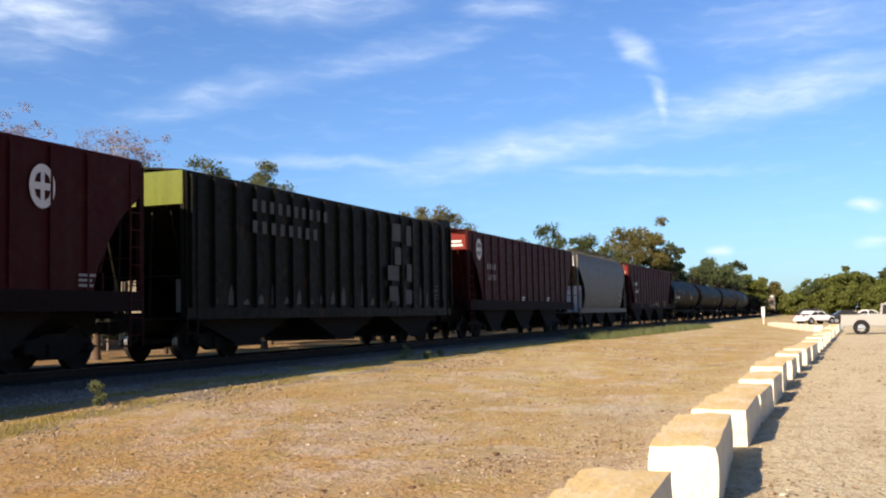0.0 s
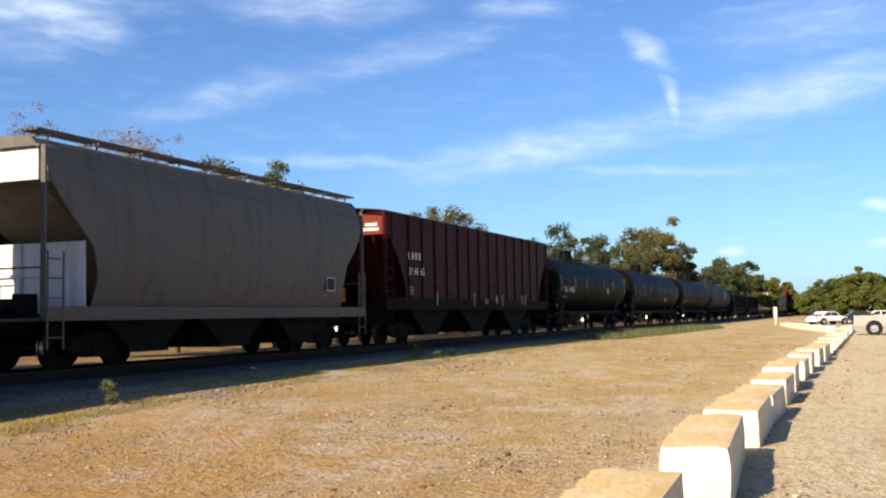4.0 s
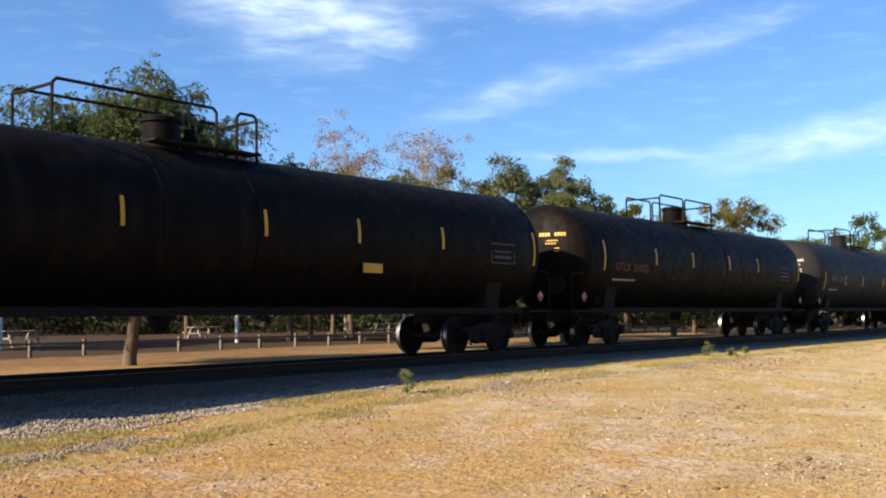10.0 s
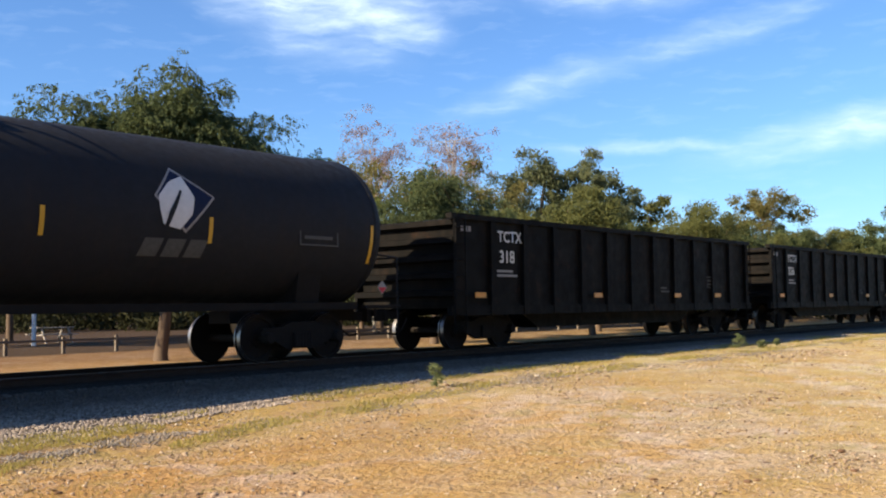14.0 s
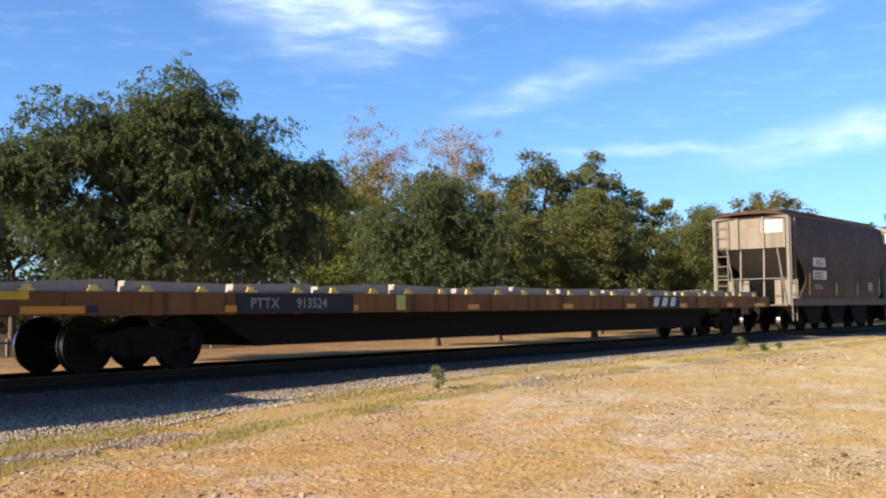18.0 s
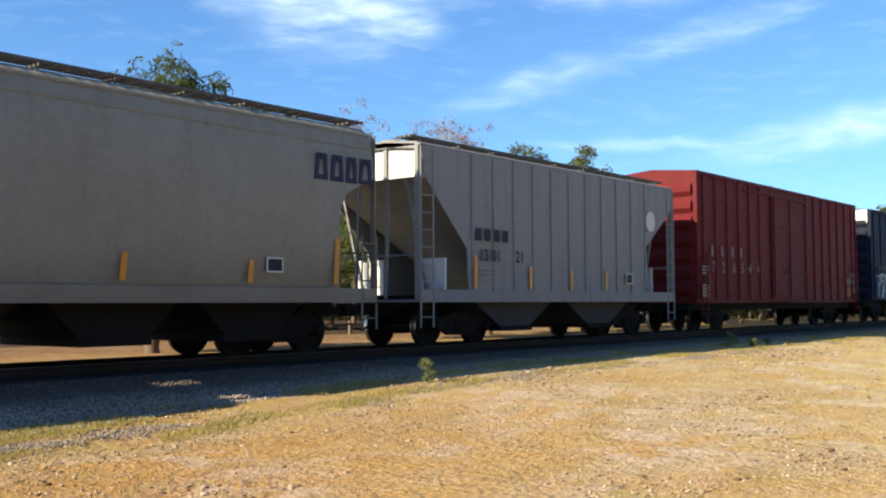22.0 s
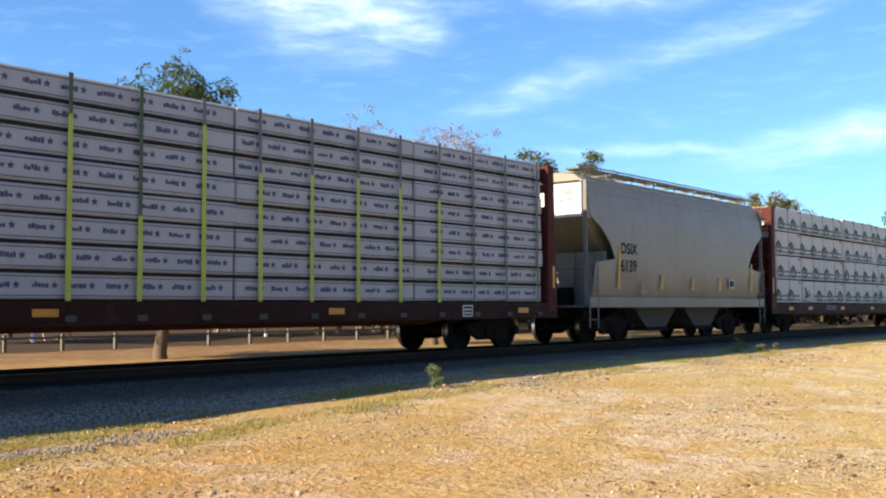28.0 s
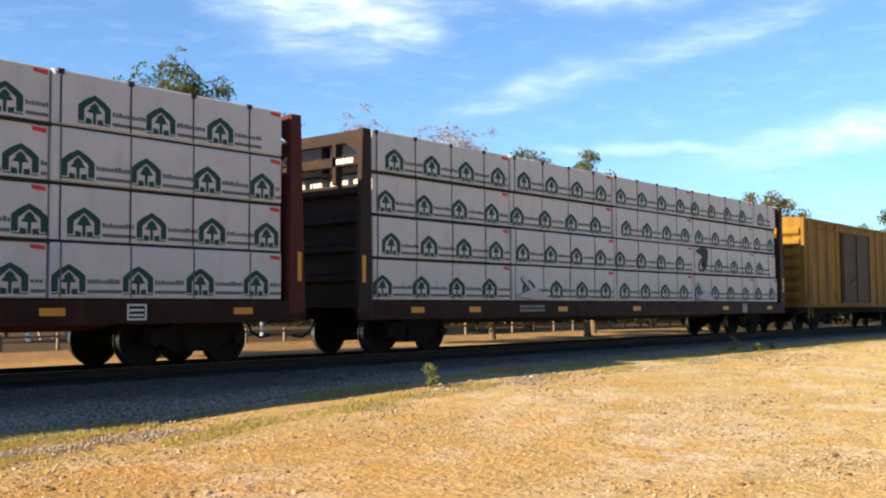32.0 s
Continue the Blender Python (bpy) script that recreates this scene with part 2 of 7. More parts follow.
    stony = k.math("MAXIMUM", stony, rubble)
    c = k.mix(k.math("MULTIPLY", rubble, 0.85), c, k.mix(k.noise(4, 5), (0.40, 0.33, 0.24), (0.56, 0.48, 0.37)))
    # paler away from the railway and further along: uneven light put into colour
    bare = k.ramp(k.math("ADD", k.math("SUBTRACT", x, y), k.math("MULTIPLY", k.noise(0.3, 4), 6.0)), 0.5, 11.0, 0.0, 0.34)
    c = k.mix(k.math("MULTIPLY", bare, k.ramp(y, 16.0, 12.0)), c, (0.62, 0.51, 0.34))
    # oranger ground to the left, also darkened for the uneven light
    left = k.ramp(k.math("ADD", k.math("SUBTRACT", x, y), k.math("MULTIPLY", k.noise(0.4, 4), 4.0)), 6.5, -2.0, 0.0, 0.62)
    c = k.mix(k.math("MULTIPLY", left, k.ramp(y, 1.5, 3.0)), c, k.mix(k.noise(2.5, 5), (0.33, 0.172, 0.06), (0.34, 0.23, 0.092)))
    field = k.math("MULTIPLY", k.math("MULTIPLY", k.ramp(x, 11.0, 22.0), k.ramp(y, 2.0, 3.5)), k.ramp(y, 13.5, 12.0))
    c = k.mix(k.math("MULTIPLY", field, k.ramp(k.noise(0.5, 5, wide), 0.3, 0.6, 0.25, 0.75)), c, k.mix(k.noise(0.8, 5, wide), (0.50, 0.385, 0.145), (0.45, 0.39, 0.15)))
    # broad drifts of straw, bare pinkish grit and thin green
    lot = k.math("MULTIPLY", k.ramp(y, 2.2, 3.6), k.ramp(y, 13.5, 12.0))
    drift = k.scaled((0.8, 1.05, 1), (0, 0, 0.25))
    c = k.mix(k.math("MULTIPLY", lot, k.ramp(k.noise(0.55, 7, drift, 0.68), 0.48, 0.55, 0.0, 0.8)), c, (0.43, 0.25, 0.078))
    c = k.mix(k.math("MULTIPLY", lot, k.ramp(k.noise(0.83, 7, drift, 0.7), 0.49, 0.56, 0.0, 0.85)), c, (0.51, 0.40, 0.315))
    c = k.mix(k.math("MULTIPLY", lot, k.ramp(k.noise(1.17, 7, drift, 0.7), 0.53, 0.60, 0.0, 0.65)), c, (0.30, 0.25, 0.09))
    turf = k.math("MULTIPLY", lot, k.ramp(k.noise(0.32, 6, drift, 0.6), 0.46, 0.56, 0.0, 0.75))
    c = k.mix(turf, c, k.mix(k.noise(2.6, 5), (0.40, 0.225, 0.065), (0.40, 0.28, 0.10)))
    green = k.math("MULTIPLY", k.ramp(d, 2.9, 1.7), k.math("SUBTRACT", 1.0, k.math("MULTIPLY", strip, 0.85)))
    c = k.mix(k.math("MULTIPLY", green, k.ramp(k.noise(1.3, 6, drift, 0.65), 0.38, 0.56, 0.1, 0.7)), c, (0.33, 0.285, 0.085))
    # ground behind the railway; tree shade is painted in as darker brown
    c = k.mix(k.math("MULTIPLY", far, 0.9), c, k.mix(k.ramp(k.math("ADD", y, k.math("MULTIPLY", k.noise(0.5, 5, wide), 6.0)), 26.0, 30.0), (0.265, 0.16, 0.058), (0.135, 0.068, 0.028)))
    # clumps, clods and chips
    c = k.mix(k.ramp(k.noise(1.9, 6, wide, 0.68), 0.50, 0.66, 0.0, 0.45), c, (0.27, 0.155, 0.07))
    c = k.mix(k.ramp(k.noise(2.4, 6, k.scaled((0.6, 1.2, 1), (0, 0, 0.4)), 0.68), 0.53, 0.66, 0.0, 0.35), c, (0.55, 0.43, 0.28))
    c = k.mix(k.ramp(k.noise(4.2, 6, wide, 0.7), 0.50, 0.66, 0.0, 0.3), c, (0.50, 0.36, 0.18))
    c = k.mix(k.ramp(k.noise(7, 6, wide, 0.7), 0.53, 0.66, 0.0, 0.58), c, (0.22, 0.125, 0.062))
    for scale, share, reach in ((11, 0.13, 0.36), (22, 0.20, 0.42), (40, 0.16, 0.46)):
        dist, r1, r2 = cells(scale)
        spot = k.math("MULTIPLY", k.ramp(dist, reach, reach * 0.6), k.ramp(r1, share, share - 0.02))
        c = k.mix(k.math("MULTIPLY", spot, 0.7), c, k.mix(k.ramp(r2, 0.45, 0.55), (0.17, 0.105, 0.06), (0.60, 0.50, 0.38)))
        spot = k.math("MULTIPLY", k.math("MULTIPLY", k.ramp(dist, reach, reach * 0.6), k.ramp(r1, 0.4, 0.42)), stony)
        c = k.mix(k.math("MULTIPLY", spot, 0.75), c, k.mix(r2, (0.17, 0.145, 0.12), (0.50, 0.44, 0.36)))
    c = k.mix(k.ramp(k.noise(40, 5, rough=0.6), 0.38, 0.68, 0.0, 0.35), c, (0.19, 0.11, 0.05))
    # wood floor with the shade behind the fence painted into its dark colour
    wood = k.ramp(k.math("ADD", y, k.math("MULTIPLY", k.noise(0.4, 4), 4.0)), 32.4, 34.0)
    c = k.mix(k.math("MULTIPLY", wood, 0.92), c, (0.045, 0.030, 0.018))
    # this tint paints the light's fall: near left dimmer, far right brighter
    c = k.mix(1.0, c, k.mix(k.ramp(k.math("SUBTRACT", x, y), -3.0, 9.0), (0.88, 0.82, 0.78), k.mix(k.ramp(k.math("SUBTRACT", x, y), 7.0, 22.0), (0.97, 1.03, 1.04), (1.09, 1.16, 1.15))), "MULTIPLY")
    k.put("Base Color", c), k.put("Roughness", 0.95), k.put("Specular IOR Level", 0.15)
    k.bump(k.math("ADD", k.noise(14, 6), k.math("MULTIPLY", k.noise(5, 5), 1.2)), 0.85, 0.055)
    return k.mat


def stone_material(name, a, b, rnd=True):
    k = Nodes(name)
    c = k.mix(k.island() if rnd else k.noise(3, 4), a, b)
    k.put("Base Color", k.mix(k.ramp(k.noise(40, 3), 0.3, 0.7, 0.0, 0.4), c, tuple(q * 0.5 for q in a)))
    k.put("Roughness", 0.92)
    return k.mat


def limestone_material():
    k = Nodes("limestone")
    x, y, z = k.xyz()
    c = k.mix(k.ramp(k.noise(1.6, 6), 0.3, 0.7), (0.66, 0.60, 0.48), (0.78, 0.74, 0.64))
    n = k.n.new("ShaderNodeNewGeometry")
    s = k.n.new("ShaderNodeSeparateXYZ")
    k.l.new(n.outputs["Normal"], s.inputs[0])
    stain_shade = k.math("MULTIPLY", k.ramp(s.outputs[2], 0.6, 0.95), k.ramp(k.noise(2.2, 6, k.scaled((0.5, 2.5, 1)), 0.65), 0.25, 0.55, 0.35, 0.95))
    c = k.mix(stain_shade, c, (0.61, 0.43, 0.17))
    c = k.mix(k.ramp(k.noise(14, 6), 0.55, 0.75, 0.0, 0.45), c, (0.36, 0.28, 0.18))
    k.put("Base Color", c), k.put("Roughness", 0.9)
    k.bump(k.noise(7, 8, rough=0.65), 0.6, 0.06)
    return k.mat


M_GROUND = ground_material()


def bank_material():
    """Grey crushed stone, black from oily grease and painted shade between and beside rails."""
    k = Nodes("ballast_bed")
    x, y, z = k.xyz()
    c = k.mix(k.ramp(k.noise(3, 5), 0.3, 0.7), (0.15, 0.125, 0.105), (0.075, 0.062, 0.052))
    v = k.n.new("ShaderNodeTexVoronoi")
    k.l.new(k.co, v.inputs["Vector"])
    v.inputs["Scale"].default_value = 24
    c = k.mix(k.ramp(v.outputs["Distance"], 0.1, 0.5, 0.6, 0.0), c, (0.20, 0.165, 0.14))
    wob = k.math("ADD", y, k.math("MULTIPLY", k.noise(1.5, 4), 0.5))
    oil_shade = k.math("MULTIPLY", k.ramp(wob, 13.9, 14.5), k.ramp(wob, 18.1, 17.5))
    k.put("Base Color", k.mix(oil_shade, c, (0.024, 0.018, 0.014)))
    k.put("Roughness", 0.95), k.put("Specular IOR Level", 0.2)
    k.bump(v.outputs["Distance"], 0.9, 0.04)
    return k.mat


M_BALLAST_BED = bank_material()


def ballast_material():
    """Grey crushed stones; brake dust, oily dirt and painted shade darken them towards rails."""
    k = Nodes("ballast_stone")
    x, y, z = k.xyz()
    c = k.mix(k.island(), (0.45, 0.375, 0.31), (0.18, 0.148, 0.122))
    stain_shade = k.ramp(k.math("ADD", y, k.math("MULTIPLY", k.noise(0.9, 5), 1.2)), 13.1, 14.3, 0.0, 0.8)
    c = k.mix(stain_shade, c, (0.055, 0.048, 0.042))
    k.put("Base Color", k.mix(k.ramp(k.noise(40, 3), 0.3, 0.7, 0.0, 0.4), c, (0.05, 0.045, 0.038)))
    k.put("Roughness", 0.92), k.put("Specular IOR Level", 0.15)
    return k.mat


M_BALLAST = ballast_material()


def chip_material():
    """Mixed chips: brown clods, grey-tan gravel and a few white limestone bits."""
    k = Nodes("limestone_chip")
    r = k.island()
    c = k.mix(k.ramp(r, 0.22, 0.26), (0.11, 0.058, 0.03), k.mix(k.ramp(r, 0.26, 0.9), (0.22, 0.15, 0.10), (0.38, 0.29, 0.20)))
    k.put("Base Color", k.mix(k.ramp(r, 0.95, 0.96), c, (0.54, 0.47, 0.38))), k.put("Roughness", 0.92)
    return k.mat


M_CHIP = chip_material()
M_BAND = stone_material("grey_brown_stone", (0.29, 0.245, 0.20), (0.10, 0.082, 0.068))
M_LIME = limestone_material()
M_RAIL = plain("rail_steel", (0.045, 0.028, 0.02), 0.75, 0.2)
M_RAILTOP = plain("rail_head", (0.16, 0.15, 0.14), 0.55, 0.6, 0.2)
M_TIE = plain("creosote_wood", (0.03, 0.022, 0.017), 0.95)
M_TRUCK = plain("oily_cast_steel", (0.0155, 0.013, 0.011), 0.9, 0.0)
M_WHEEL = plain("wheel_steel", (0.018, 0.0145, 0.0125), 0.95, 0.0)
M_TREAD = plain("wheel_tread", (0.30, 0.28, 0.27), 0.4, 1.0, 0.15)
M_BLACK = paint("black_tank_paint", (0.0036, 0.0036, 0.0036), (0.008, 0.0076, 0.0072), 0.5, 0.05, 0.5, 0.3, spec=0.05)
M_BLACK2 = paint("brown_black_tank_paint", (0.0048, 0.0041, 0.0039), (0.011, 0.0095, 0.0085), 0.5, 0.08, 0.5, 0.3, spec=0.05)
M_GREYTANK = paint("grey_black_tank_paint", (0.0215, 0.0222, 0.025), (0.032, 0.032, 0.0335), 0.4, 0.05, 0.5, 0.3, spec=0.05)
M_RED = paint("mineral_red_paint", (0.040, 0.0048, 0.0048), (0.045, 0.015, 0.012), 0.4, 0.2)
# lit copy of the mineral red: sun on the ends is in the colour
M_RED_LIT = paint("sunlit_red_paint", (0.21, 0.026, 0.020), (0.20, 0.05, 0.04), 0.4, 0.2)
M_HOPDARK = plain("dark_red_steel", (0.013, 0.0065, 0.0058), 0.85)
M_DULLORANGE = plain("dull_orange_plate", (0.30, 0.12, 0.02), 0.6)
M_HOPGREY = plain("grey_outlet_paint", (0.060, 0.060, 0.057), 0.8)
M_HOPSAND = plain("sandy_outlet_paint", (0.088, 0.083, 0.074), 0.8)
M_BOARD = plain("weathered_grating", (0.11, 0.105, 0.095), 0.8)
M_AMBER = plain("worn_amber_stencil", (0.15, 0.062, 0.018), 0.65, 0.0, 0.4, 12)
# one green in two copies: sunlit for the end top, shaded for the rest
M_GREEN_LIT = paint("sunlit_green_paint", (0.14, 0.17, 0.035), (0.16, 0.17, 0.08), 0.4, 0.3)
M_GREEN_SHADED = paint("shaded_green_paint", (0.0065, 0.0072, 0.0045), (0.013, 0.0125, 0.0095), 0.5, 0.25)
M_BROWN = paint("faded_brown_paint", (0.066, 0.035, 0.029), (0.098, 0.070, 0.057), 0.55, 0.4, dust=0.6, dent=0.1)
# tan for ends in the sun: their light is put into this paler colour
M_TAN = paint("sunlit_tan_paint", (0.22, 0.19, 0.155), (0.26, 0.235, 0.2), 0.4, 0.25)
M_CREAM = paint("cream_grey_paint", (0.265, 0.255, 0.215), (0.22, 0.195, 0.15), 0.5, 0.1, 0.42, 0.15, 0.5, 0.2, 0.06)
M_LGREY = paint("light_grey_paint", (0.25, 0.255, 0.26), (0.22, 0.218, 0.21), 0.4, 0.12, 0.5, 0.22)
M_SAND = paint("sand_grey_paint", (0.29, 0.262, 0.22), (0.25, 0.205, 0.145), 0.5, 0.1, 0.38, 0.15, 0.5, 0.25, 0.06)
M_BOXRED = paint("boxcar_red_paint", (0.117, 0.013, 0.016), (0.14, 0.033, 0.033), 0.35, 0.25)
M_NAVY = paint("dark_navy_paint", (0.0095, 0.0155, 0.043), (0.026, 0.035, 0.065), 0.5, 0.1)
M_NAVYEND = paint("faded_navy_paint", (0.013, 0.017, 0.034), (0.030, 0.036, 0.055), 0.5, 0.15)
M_WHITE = paint("grimy_white_paint", (0.75, 0.74, 0.72), (0.6, 0.58, 0.54), 0.4, 0.15)
M_YELLOWCAR = paint("yellow_boxcar_paint", (0.25, 0.138, 0.027), (0.17, 0.10, 0.045), 0.7, 0.8, 0.6, 0.75)
M_BROWNDOOR = paint("brown_door_paint", (0.07, 0.045, 0.03), (0.11, 0.08, 0.055), 0.4, 0.3)
M_GONDOLA = paint("gondola_black_paint", (0.0055, 0.0052, 0.005), (0.014, 0.0125, 0.011), 0.5, 0.12, spec=0.05)
M_DECK = paint("flatcar_yellow_brown", (0.23, 0.104, 0.040), (0.12, 0.058, 0.031), 0.9, 0.9, 0.6, 0.9)
M_FLATYELLOW = paint("flatcar_end_yellow", (0.72, 0.44, 0.035), (0.6, 0.40, 0.12), 0.4, 0.3)
M_BEAMRED = paint("centre_beam_red", (0.080, 0.019, 0.016), (0.10, 0.038, 0.03), 0.4, 0.3)
M_BEAMDARK = paint("centre_beam_brown", (0.03, 0.02, 0.017), (0.055, 0.042, 0.035), 0.4, 0.3)
M_BEAMSILL = paint("centre_beam_sill", (0.030, 0.011, 0.009), (0.045, 0.026, 0.02), 0.4, 0.3)
M_TIMBER = plain("weathered_timber", (0.31, 0.28, 0.25), 0.85)


def wrap_material(name, col):
    """Crinkled, slightly dusty lumber wrap."""
    k = Nodes(name)
    c = k.mix(k.ramp(k.noise(1.6, 5), 0.35, 0.7, 0.0, 0.35), col, tuple(q * 0.78 for q in col))
    c = k.mix(k.ramp(k.noise(3.5, 6, k.scaled((1, 1, 0.3))), 0.55, 0.75, 0.0, 0.3), c, (0.24, 0.215, 0.185))
    k.put("Base Color", c), k.put("Roughness", 0.55), k.put("Specular IOR Level", 0.25)
    k.bump(k.noise(3.2, 5, rough=0.6), 0.5, 0.05)
    return k.mat


M_WRAP = wrap_material("lumber_wrap", (0.40, 0.40, 0.42))
M_WRAP2 = wrap_material("lumber_wrap_white", (0.50, 0.49, 0.48))
M_INK = plain("wrap_print_grey", (0.11, 0.12, 0.118), 0.6, 0.0, 0.1)
M_INKGREEN = plain("wrap_print_green", (0.022, 0.064, 0.050), 0.6, 0.0, 0.45, 16)
M_INKRED = plain("wrap_print_red", (0.55, 0.05, 0.06), 0.6, 0.0, 0.1)
M_LETTER = plain("white_stencil", (0.62, 0.61, 0.58), 0.6, 0.0, 0.25, 9)
M_LETTERDIM = plain("worn_white_stencil", (0.30, 0.28, 0.26), 0.65, 0.0, 0.5, 12)
M_LETTERBLACK = plain("black_stencil", (0.03, 0.03, 0.04), 0.6, 0.0, 0.2, 9)
M_LETTERBLUE = plain("dark_blue_stencil", (0.035, 0.04, 0.075), 0.6, 0.0, 0.2, 9)
M_YELLOWREF = plain("yellow_reflector", (0.55, 0.30, 0.015), 0.5, 0.0, 0.25, 14)
M_ORANGEREF = plain("orange_reflector", (0.62, 0.24, 0.015), 0.4, 0.0, 0.25, 14)
M_STRAPPALE = plain("pale_yellow_paint", (0.72, 0.54, 0.17), 0.6, 0.0, 0.3, 9)
M_STEEL = plain("weathered_steel_grey", (0.19, 0.178, 0.16), 0.7, 0.0, 0.3, 5)
M_STRAPDARK = plain("dark_green_strap", (0.07, 0.09, 0.04), 0.5, 0.0, 0.3, 5)
M_PRINTBLUE = plain("blue_grey_print", (0.085, 0.09, 0.15), 0.6, 0.0, 0.3)
M_STRAPGREY = plain("grey_load_strap", (0.17, 0.17, 0.165), 0.6, 0.0, 0.3, 5)
M_STRAP = plain("yellow_strap", (0.44, 0.48, 0.06), 0.5, 0.0, 0.3, 5)
M_STRAPLIME = plain("yellow_green_placard", (0.42, 0.46, 0.10), 0.5, 0.0, 0.2, 5)
M_BARK = plain("bark", (0.12, 0.085, 0.06), 0.95, 0.0, 0.5, 4)
M_PALEBARK = plain("pale_bark", (0.36, 0.31, 0.25), 0.9, 0.0, 0.4, 4)
L_OAK = leafy("leaf_oak", (0.070, 0.094, 0.039), (0.118, 0.142, 0.062), 0.55)
L_DARK = leafy("leaf_dark", (0.100, 0.112, 0.036), (0.155, 0.158, 0.056))
# shade under the canopy is put into this darker leaf
L_WOOD_SHADED = leafy("leaf_wood_shaded", (0.026, 0.028, 0.012), (0.042, 0.042, 0.018))
L_BRIGHT = leafy("leaf_bright", (0.115, 0.142, 0.034), (0.18, 0.19, 0.052))
L_AUTUMN = leafy("leaf_autumn", (0.19, 0.150, 0.052), (0.15, 0.150, 0.052))
L_HAZE = leafy("leaf_grey_green", (0.10, 0.12, 0.058), (0.16, 0.17, 0.085), 0.3)
L_PINK = leafy("leaf_pinkish", (0.30, 0.19, 0.17), (0.24, 0.18, 0.14), 0.2)
L_WEED = leafy("leaf_weed", (0.12, 0.15, 0.065), (0.20, 0.22, 0.10), 0.2)
L_VERGE = leafy("leaf_verge", (0.29, 0.26, 0.075), (0.40, 0.32, 0.11), 0.2)
L_STRAW = leafy("leaf_straw", (0.42, 0.30, 0.10), (0.30, 0.24, 0.08), 0.2)
M_FENCE = plain("weathered_fence", (0.16, 0.13, 0.10), 0.9)
M_WHITEPOST = plain("white_post_paint", (0.7, 0.69, 0.66), 0.6, 0.0, 0.15)
M_WORN = plain("worn_pale_paint", (0.085, 0.085, 0.08), 0.7, 0.0, 0.6, 14)
M_LETTERFADE = plain("faded_pink_white_stencil", (0.22, 0.15, 0.14), 0.7, 0.0, 0.5, 12)
M_BEARER = plain("dark_bearer_wood", (0.03, 0.025, 0.02), 0.9)
M_DUSTGREY = paint("dusty_grey_paint", (0.15, 0.145, 0.13), (0.17, 0.145, 0.10), 0.6, 0.3, 0.5, 0.45, 0.6)

# ---- building blocks ----


def box(bm, x0, x1, y0, y1, z0, z1):
    v = [bm.verts.new((x, y, z)) for z in (z0, z1) for y in (y0, y1) for x in (x0, x1)]
    for f in ((0, 2, 3, 1), (4, 5, 7, 6), (0, 1, 5, 4), (2, 6, 7, 3), (0, 4, 6, 2), (1, 3, 7, 5)):
        bm.faces.new([v[i] for i in f])
    return bm


def slab(bm, pts, axis, a, b):
    """Extrudes a polygon along an axis: for "y" its points are (x, z), for "x" (y, z), for "z" (x, y)."""
    def at(p, h):
        return (p[0], h, p[1]) if axis == "y" else (h, p[0], p[1]) if axis == "x" else (p[0], p[1], h)
    lo, hi = [bm.verts.new(at(p, a)) for p in pts], [bm.verts.new(at(p, b)) for p in pts]
    n = len(pts)
    fs = [bm.faces.new(lo), bm.faces.new(hi[::-1])]
    fs += [bm.faces.new((lo[i], hi[i], hi[(i + 1) % n], lo[(i + 1) % n])) for i in range(n)]
    bmesh.ops.recalc_face_normals(bm, faces=fs)
    return bm


def rod(bm, p, q, r, n=6, r2=None):
    p, q = Vector(p), Vector(q)
    m = (q - p).to_track_quat("Z", "Y").to_matrix()
    rings = []
    for c, rr in ((p, r), (q, r if r2 is None else r2)):
        rings.append([bm.verts.new(c + m @ Vector((rr * math.cos(6.28319 * i / n), rr * math.sin(6.28319 * i / n), 0))) for i in range(n)])
    for i in range(n):
        bm.faces.new((rings[0][i], rings[0][(i + 1) % n], rings[1][(i + 1) % n], rings[1][i]))
    bm.faces.new(rings[0][::-1]), bm.faces.new(rings[1])
    return bm


def pipe(bm, pts, r, n=6):
    for a, b in zip(pts, pts[1:]):
        rod(bm, a, b, r, n)
    return bm


def lathe(bm, prof, n=28, axis="x", origin=(0, 0, 0)):
    """Turns (along, radius) points about an axis."""
    rings = []
    for a, r in prof:
        ring = []
        for i in range(n):
            c, s = r * math.cos(6.28319 * i / n), r * math.sin(6.28319 * i / n)
            p = (a, c, s) if axis == "x" else (s, a, c) if axis == "y" else (c, s, a)
            ring.append(bm.verts.new(Vector(p) + Vector(origin)))
        rings.append(ring)
    fs = []
    for u, w in zip(rings, rings[1:]):
        fs += [bm.faces.new((u[i], u[(i + 1) % n], w[(i + 1) % n], w[i])) for i in range(n)]
    fs += [bm.faces.new(rings[0][::-1]), bm.faces.new(rings[-1])]
    bmesh.ops.recalc_face_normals(bm, faces=fs)
    return bm


def finish(bm, name, smooth=False):
    me = bpy.data.meshes.new(name)
    bm.to_mesh(me)
    bm.free()
    if smooth:
        me.polygons.foreach_set("use_smooth", [True] * len(me.polygons))
        me.set_sharp_from_angle(angle=radians(40))
    return me


def part(name, bm, material, parent, label="", loc=None, smooth=False):
    """Links a bmesh or a mesh as one object under a thing or a part."""
    me = bm if isinstance(bm, bpy.types.Mesh) else finish(bm, name, smooth)
    if material and not me.materials:
        me.materials.append(material)
    ob = new(name, me)
    ob.parent = parent
    if loc:
        ob.location = loc
    return tagged(ob, label)


def thing(name, bm, material, label, category, group="", kind="", loc=None, smooth=False):
    return tagged(part(name, bm, material, None, "", loc, smooth), label, category, group, kind)


B = bmesh.new


def mesh_from(name, verts, faces):
    me = bpy.data.meshes.new(name)
    me.from_pydata(verts, [], faces)
    return me


